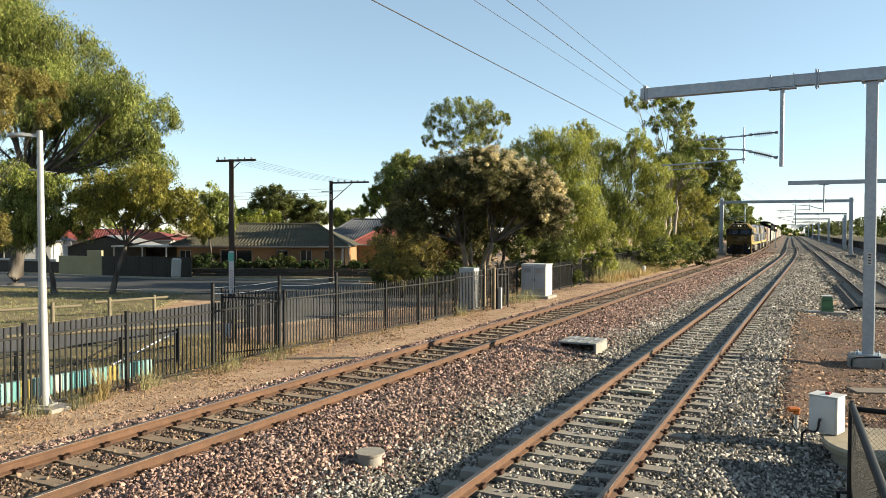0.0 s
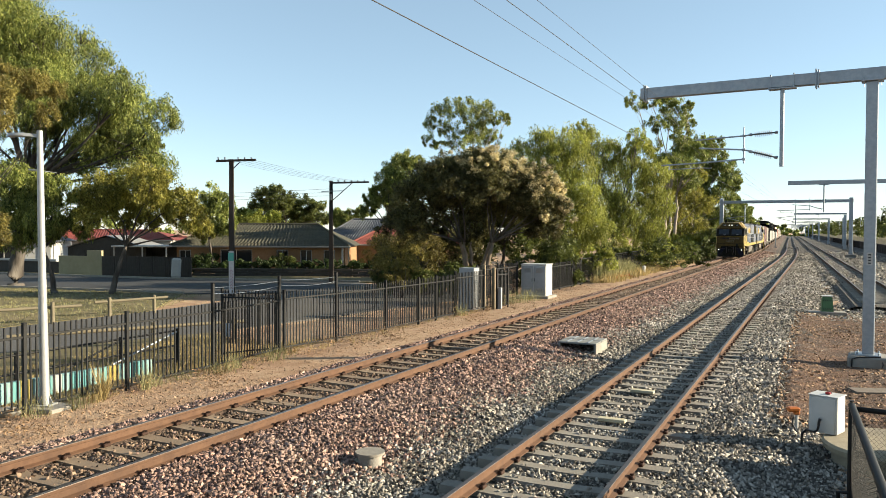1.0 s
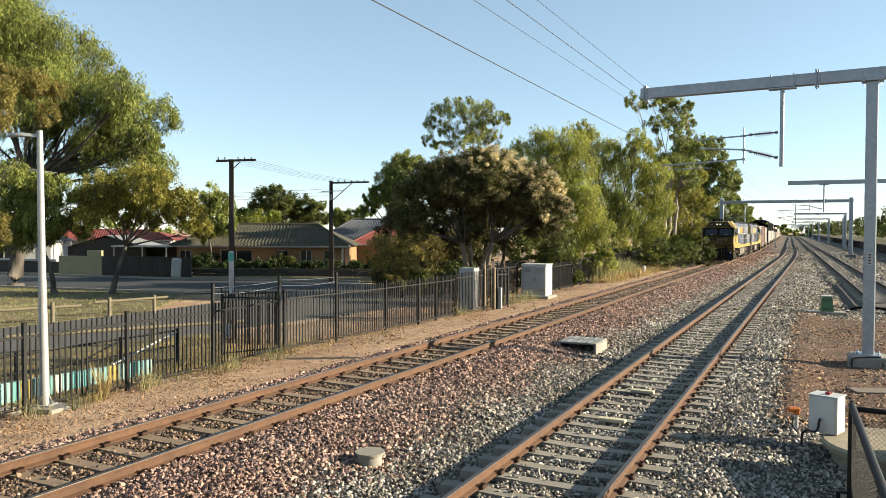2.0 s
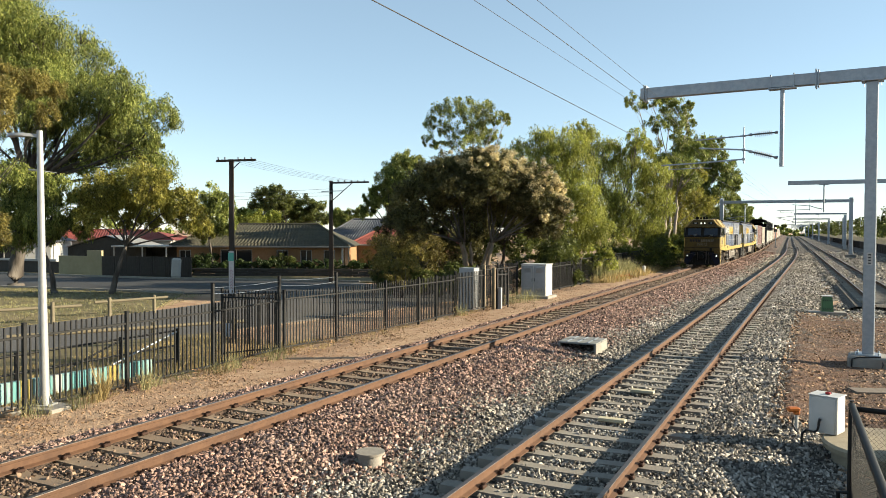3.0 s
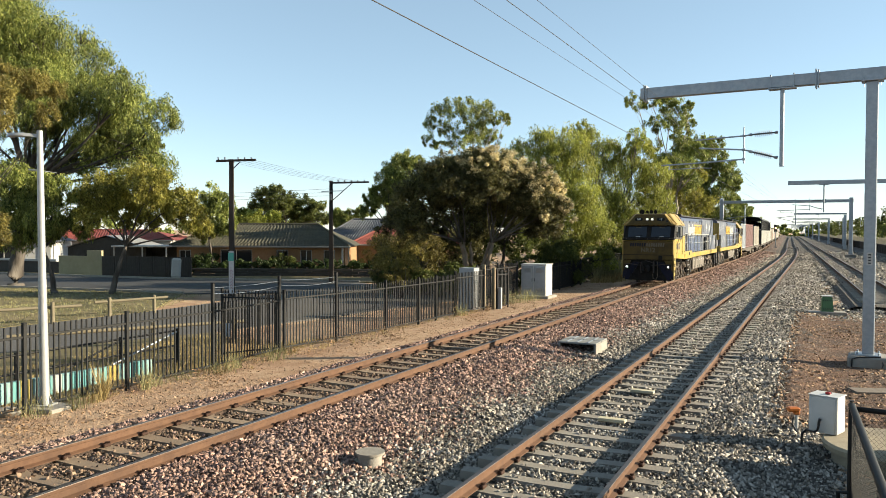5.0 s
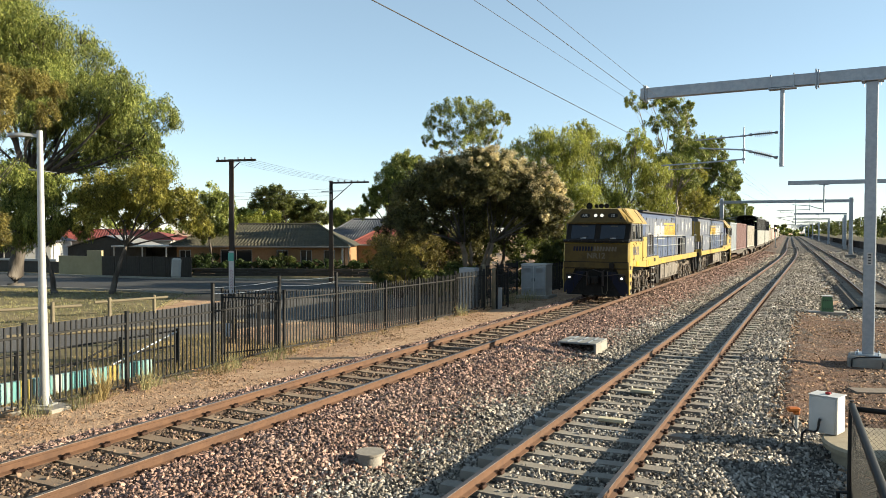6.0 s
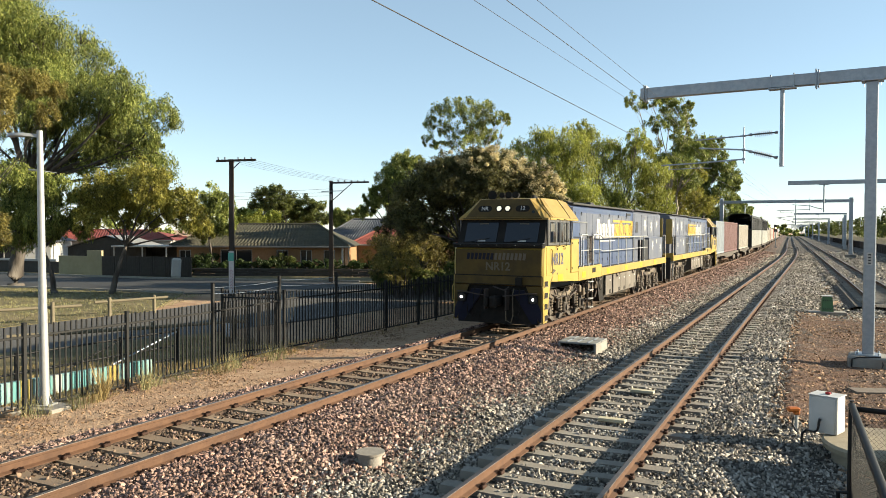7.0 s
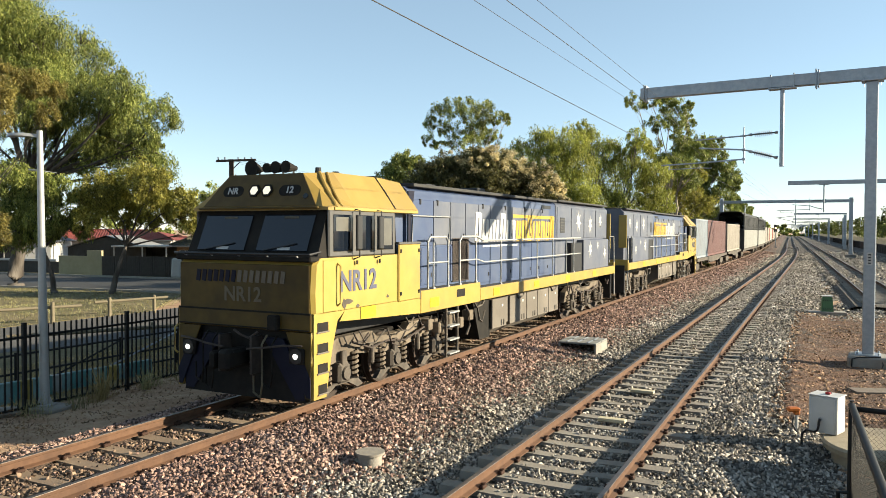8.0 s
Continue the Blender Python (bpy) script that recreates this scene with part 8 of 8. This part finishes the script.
for k in range(150):
    ob = new("sleeper", cm)
    ob.parent = track_c
    p = along_c(-10 + k * 0.68, 0, Z_B - 0.166)
    ob.matrix_basis = pose(p.x, p.y, p.z, 0, 0, -math.degrees(C_A))


def stones(name, label, mat, spots):
    """Loose crushed stones, each a squashed, chipped block: spots are (x, y, z, size)."""
    spots = np.asarray(spots)
    n = len(spots)
    base = np.array([(-0.62, -0.5, -0.3), (0.62, -0.5, -0.3), (0.62, 0.5, -0.3), (-0.62, 0.5, -0.3), (-0.36, 0.0, 0.5), (0.4, 0.1, 0.46)])
    tris = np.array([(0, 1, 5), (0, 5, 4), (1, 2, 5), (2, 3, 4), (2, 4, 5), (3, 0, 4)])
    v = base[None] * (0.8 + 0.45 * rng.random((n, 6, 1))) + (rng.random((n, 6, 3)) - 0.5) * 0.5
    v *= 0.7 + 0.7 * rng.random((n, 1, 3))
    q = rng.normal(size=(n, 4)) * np.array([1.0, 0.42, 0.42, 1.0])      # tilted, never upside down
    q /= np.linalg.norm(q, axis=1)[:, None]
    w, x, y, z = q.T
    R = np.stack([1 - 2 * (y * y + z * z), 2 * (x * y - z * w), 2 * (x * z + y * w), 2 * (x * y + z * w), 1 - 2 * (x * x + z * z), 2 * (y * z - x * w), 2 * (x * z - y * w), 2 * (y * z + x * w), 1 - 2 * (x * x + y * y)], 1).reshape(n, 3, 3)
    v = np.einsum("nij,nkj->nki", R, v) * spots[:, 3][:, None, None] + spots[:, None, :3]
    f = (tris[None] + (np.arange(n) * 6)[:, None, None]).reshape(-1, 3)
    ob = part(name, raw_mesh(name, v.reshape(-1, 3), f, M[mat]), None)
    return tagged(ob, label, "stones", kind="stuff")


def scatter_ballast(n_near):
    pink, grey, brown = [], [], []
    ux, uy = math.sin(A0), math.cos(A0)
    while len(pink) + len(grey) + len(brown) < n_near:
        s = 4.0 + 125 * rng.random() ** 3.3
        d = -10.9 + 12.0 * rng.random()
        if d > -0.1 and rng.random() < (d + 0.1) / 0.7:
            continue
        if 17 < s < 34 and d > -0.75 + 0.5 * noise.noise(Vector((s * 0.5, d, 1.0))) and rng.random() < min(0.9, 0.35 + (d + 0.75) * 1.1):
            continue
        z = profile(d, BALLAST) if d < 0.35 else profile(d, GROUND) + 0.01
        for dc, g in ((D_F, 1.435), (D_B, 1.6)):
            for sx in (-1, 1):
                if abs(d - dc - sx * (g / 2 + 0.036)) < 0.10:
                    z = -9
        if z < -5:
            continue
        # keep sleeper tops mostly clear between and beside the rails
        for dc, half, s0, step in ((D_F, 0.74, -0.6, 0.685), (D_B, 1.2, 5.2, 0.64)):
            if abs(d - dc) < half:
                k = (s - s0) / step
                off = abs(k - round(k)) * step
                if off < 0.14:
                    z = -9
        if z < -5 and rng.random() > 0.03:
            continue
        if z < -5:
            z = -0.2 if d < -6 else -0.4
        x, y = ux * s + uy * d, uy * s - ux * d
        size = 0.0325 * (0.5 + 0.95 * rng.random() ** 1.4) * (1.0 + 0.018 * min(90, max(0, s - 12)))
        row = (x, y, z + rough_z(x, y, 0.012) + 0.012 + 0.02 * rng.random(), size)
        edge = -5.75 + 0.5 * noise.noise(Vector((x * 0.6, y * 0.6, 2))) + 0.35 * rng.normal()
        # most stones between the freight rails take the darker brown
        in_gauge = abs(d - D_F) < 0.72 and rng.random() < 0.9
        (brown if in_gauge else pink if d < edge else grey).append(row)
    return pink, grey, brown


pink, grey, brown = scatter_ballast(240000)
stones("ballast_stones", "loose pinkish brown crushed stones of the freight track", "stone_pink", pink)
stones("ballast_stones", "darker brown stones between the freight rails", "stone_brown", brown)
stones("ballast_stones", "loose grey crushed stones of the broad gauge track", "stone_grey", grey)
dirt_stones = []
for k in range(6000):
    s, d = 4 + 45 * rng.random() ** 1.6, -11.0 - 2.8 * rng.random() ** 0.8
    p = along(s, d)
    dirt_stones.append((p.x, p.y, ground_at(d) + rough_z(p.x, p.y, 0.03) + 0.005, 0.024 * (0.4 + rng.random())))
M["stone_dirt"] = material("stone_dirt", (0.52, 0.34, 0.22), 0.9, 0, (0.40, 0.25, 0.15), 12.0, None, 1, 0, 1, 0, 0.45)
stones("path_stones", "small stones strewn over the dirt path", "stone_dirt", dirt_stones)
right_stones = []
for k in range(16000):
    s, d = 8 + 34 * rng.random() ** 1.3, 0.2 + 3.4 * rng.random()
    if 15.5 < s < 34 and d > 0.0 and rng.random() < 0.85:
        continue
    p = along(s, d)
    if (p.x - 7.02) ** 2 + (p.y - 11.62) ** 2 < 1.1:
        continue
    right_stones.append((p.x, p.y, ground_at(d) + rough_z(p.x, p.y, 0.03) + 0.005, 0.045 * (0.5 + rng.random())))
stones("path_stones", "grey stones strewn over the dirt beside the track", "stone_grey", right_stones)
rubble = []
for k in range(7000):
    s, d = 15 + 21 * rng.random(), -0.8 + 4.4 * rng.random()
    p = along(s, d)
    rubble.append((p.x, p.y, max(profile(d, BALLAST) if d < 0.4 else -9, ground_at(d)) + 0.045, 0.034 * (0.4 + 1.2 * rng.random())))
stones("dirt_stones", "brown stones and clods on the bare red dirt", "stone_dirt", rubble)
gravel = []
for k in range(15000):
    s, d = 4 + 95 * rng.random() ** 1.3, -1.9 + 9.5 * rng.random()
    if abs(abs(d) - 0.836) < 0.12:
        continue
    p = along_c(s, d)
    z = -0.43 if d < 2 else max(-0.54, -0.43 - (d - 2) * 0.12)
    gravel.append((p.x, p.y, z + 0.01, 0.075 * (0.5 + rng.random())))
for k in range(6000):
    s, d = 34 + 50 * rng.random(), 0.2 + 4.0 * rng.random()
    p = along(s, d)
    gravel.append((p.x, p.y, ground_at(d) + 0.02, 0.07 * (0.5 + rng.random())))
stones("ballast_stones", "grey crushed stones round the far track", "stone_grey", gravel)


# weeds and dry grass along the fence
def blades(name, label, mat, spots, h, w, per, lean=0.5, kind="stuff", cat="grass"):
    spots = np.asarray(spots)
    k = len(spots)
    idx = np.repeat(np.arange(k), per)
    n = len(idx)
    root = spots[idx, :3].copy()
    root[:, :2] += rng.normal(size=(n, 2)) * spots[idx, 3][:, None]
    hh = (h * (0.5 + 0.8 * rng.random(n)) * (0.6 + 0.7 * rng.random(k))[idx])[:, None]
    tip = root + np.concatenate([rng.normal(size=(n, 2)) * lean * 0.6, np.ones((n, 1))], 1) * hh
    side = rng.normal(size=(n, 3))
    side[:, 2] = 0
    side /= np.linalg.norm(side, axis=1)[:, None]
    side *= w
    mid = (root + tip) / 2 + np.concatenate([np.zeros((n, 2)), 0.08 * hh], 1)
    vs = np.stack([root - side * 0.5, root + side * 0.5, mid + side * 0.45, tip, mid - side * 0.45], 1).reshape(-1, 3)
    f = np.arange(n)[:, None] * 5
    fs = np.concatenate([f + np.array([0, 1, 2, 4]), f + np.array([4, 2, 3, 3])], 0)
    fs[n:, 3] = fs[n:, 0]
    tri = np.concatenate([np.stack([f[:, 0], f[:, 0] + 1, f[:, 0] + 2], 1), np.stack([f[:, 0], f[:, 0] + 2, f[:, 0] + 4], 1), np.stack([f[:, 0] + 4, f[:, 0] + 2, f[:, 0] + 3], 1)], 0)
    ob = part(name, raw_mesh(name, vs, tri, M[mat]), None)
    return tagged(ob, label, cat, kind=kind)


def tuft(name, label, mat, s, d, h, n, spread):
    p = along(s, d, ground_at(d) - 0.02)
    return blades(name, label, mat, [(p.x, p.y, p.z, spread)], h, 0.007 + 0.004 * h, n, 0.5, "", "weed")


tuft("weed_clump", "tall dry straw-coloured weed at the fence", "leaf_dry", 10.75, -13.25, 0.8, 110, 0.05)
tuft("weed_clump", "tall dry straw-coloured weed at the fence", "leaf_dry", 10.5, -13.15, 0.4, 60, 0.1)
for s, d, h, n, sp in ((11.85, -13.2, 0.55, 60, 0.07), (12.2, -13.3, 0.3, 50, 0.12), (9.95, -13.0, 0.4, 70, 0.12), (14.0, -13.15, 0.45, 90, 0.2), (16.2, -13.1, 0.45, 90, 0.2), (14.8, -13.3, 0.5, 80, 0.16), (13.2, -13.4, 0.35, 70, 0.2), (33.5, -13.4, 0.75, 160, 0.35), (36.0, -13.1, 0.5, 140, 0.35), (34.6, -13.2, 0.6, 150, 0.4), (28.2, -13.2, 0.4, 80, 0.15), (9.2, -13.2, 0.3, 60, 0.15)):
    tuft("weed_clump", "grey-green weed growing at the foot of the fence", "leaf_weed", s, d, h, n, sp)
dry = []
for k in range(190):
    s, d = 6 + 26 * random.random(), -13.5 - random.gauss(0, 0.35)
    dry.append((*along(s, d, ground_at(d) - 0.02), 0.08))
blades("dry_grass", "thin dry grass along the foot of the fence", "leaf_dry", dry, 0.16, 0.008, 12)
dry = []
for k in range(900):
    s, d = 50 + 55 * random.random(), -12.2 - 1.9 * random.random()
    dry.append((*along(s, d, ground_at(d) - 0.03), 0.2))
blades("dry_grass", "tall dry yellow grass between the track and the mesh fence", "leaf_dry", dry, 0.5, 0.03, 12)
dry = []
for k in range(220):
    s, d = 52 + 10 * random.random(), -13.3 - 0.7 * random.random()
    dry.append((*along(s, d, ground_at(d) - 0.03), 0.2))
blades("tall_weeds", "tall green and brown weeds at the mesh fence", "leaf_weed", dry, 1.1, 0.035, 14)
lawn = []
for k in range(3600):
    x, y = random.uniform(-44, -14.4), random.uniform(26, 51)
    if y < 25 + (x + 21) * 1.6 or y > 46 - (x + 16) * 0.32 or x > -14.4:
        continue
    lawn.append((x, y, -0.95, 0.25))
blades("grass_tufts", "short dry grass of the verge", "leaf_weed", lawn, 0.13, 0.02, 9, 0.8)
litter = []
for k in range(6500):
    s, d = 3 + 18 * random.random(), -14.1 - 6.4 * random.random()
    litter.append((*along(s, d, max(ground_at(d), -0.96) - 0.02), 0.1))
blades("grass_tufts", "dry grass strip behind the railway fence", "leaf_dry", litter, 0.12, 0.013, 4, 0.9)


M["leaf_brown"] = leaf_material("leaf_brown", (0.10, 0.05, 0.022), (0.42, 0.26, 0.13), None, 0.1)
fallen = []
for k in range(90):
    s, d = 5 + 30 * random.random() ** 1.2, -11.4 - 2.4 * random.random() ** 0.7
    fallen.append((*along(s, d, ground_at(d) + 0.03), random.uniform(0.25, 0.7)))
vs, fs, cen = leaves(fallen, 9000, (0.06, 0.018), 0.0, 0.03, 0.9, 0.1)
tagged(part("leaf_litter", raw_mesh("leaf_litter", vs, fs, M["leaf_brown"]), None), "fallen gum leaves and bark strewn on the dirt path", "leaves", kind="stuff")


# ---------------------------------------------------------------- what moves
def front_s(t):
    """Where the leading end of the train is along the line, at an even speed."""
    return 99.8 - 11.25 * t


def ride(s, length, turned, z):
    """The pose of a vehicle whose own origin is s metres along, carried on two pivots."""
    k = -1 if turned else 1
    a, b = along(s + k * 0.2 * length, D_F), along(s + k * 0.8 * length, D_F)
    d = (b - a).normalized()
    o = a - d * 0.2 * length
    return pose(o.x, o.y, z, 0, 0, math.degrees(math.atan2(-d.x, d.y)))


def motions():
    rows = [0.25 * i for i in range(33)]
    for ob, off, length, turned, z in TRAIN:
        walk(ob, [(t, ride(front_s(t) + off, length, turned, z)) for t in rows])
    ticks = [i / 15 for i in range(121)]
    for ob, y, r in spinning[:24]:
        back = ob.parent == loco2
        walk(ob, [(t, pose(0, y, r, math.degrees((front_s(0) - front_s(t)) / r) * (-1 if back else 1) % 360, 0, 0)) for t in ticks])


motions()
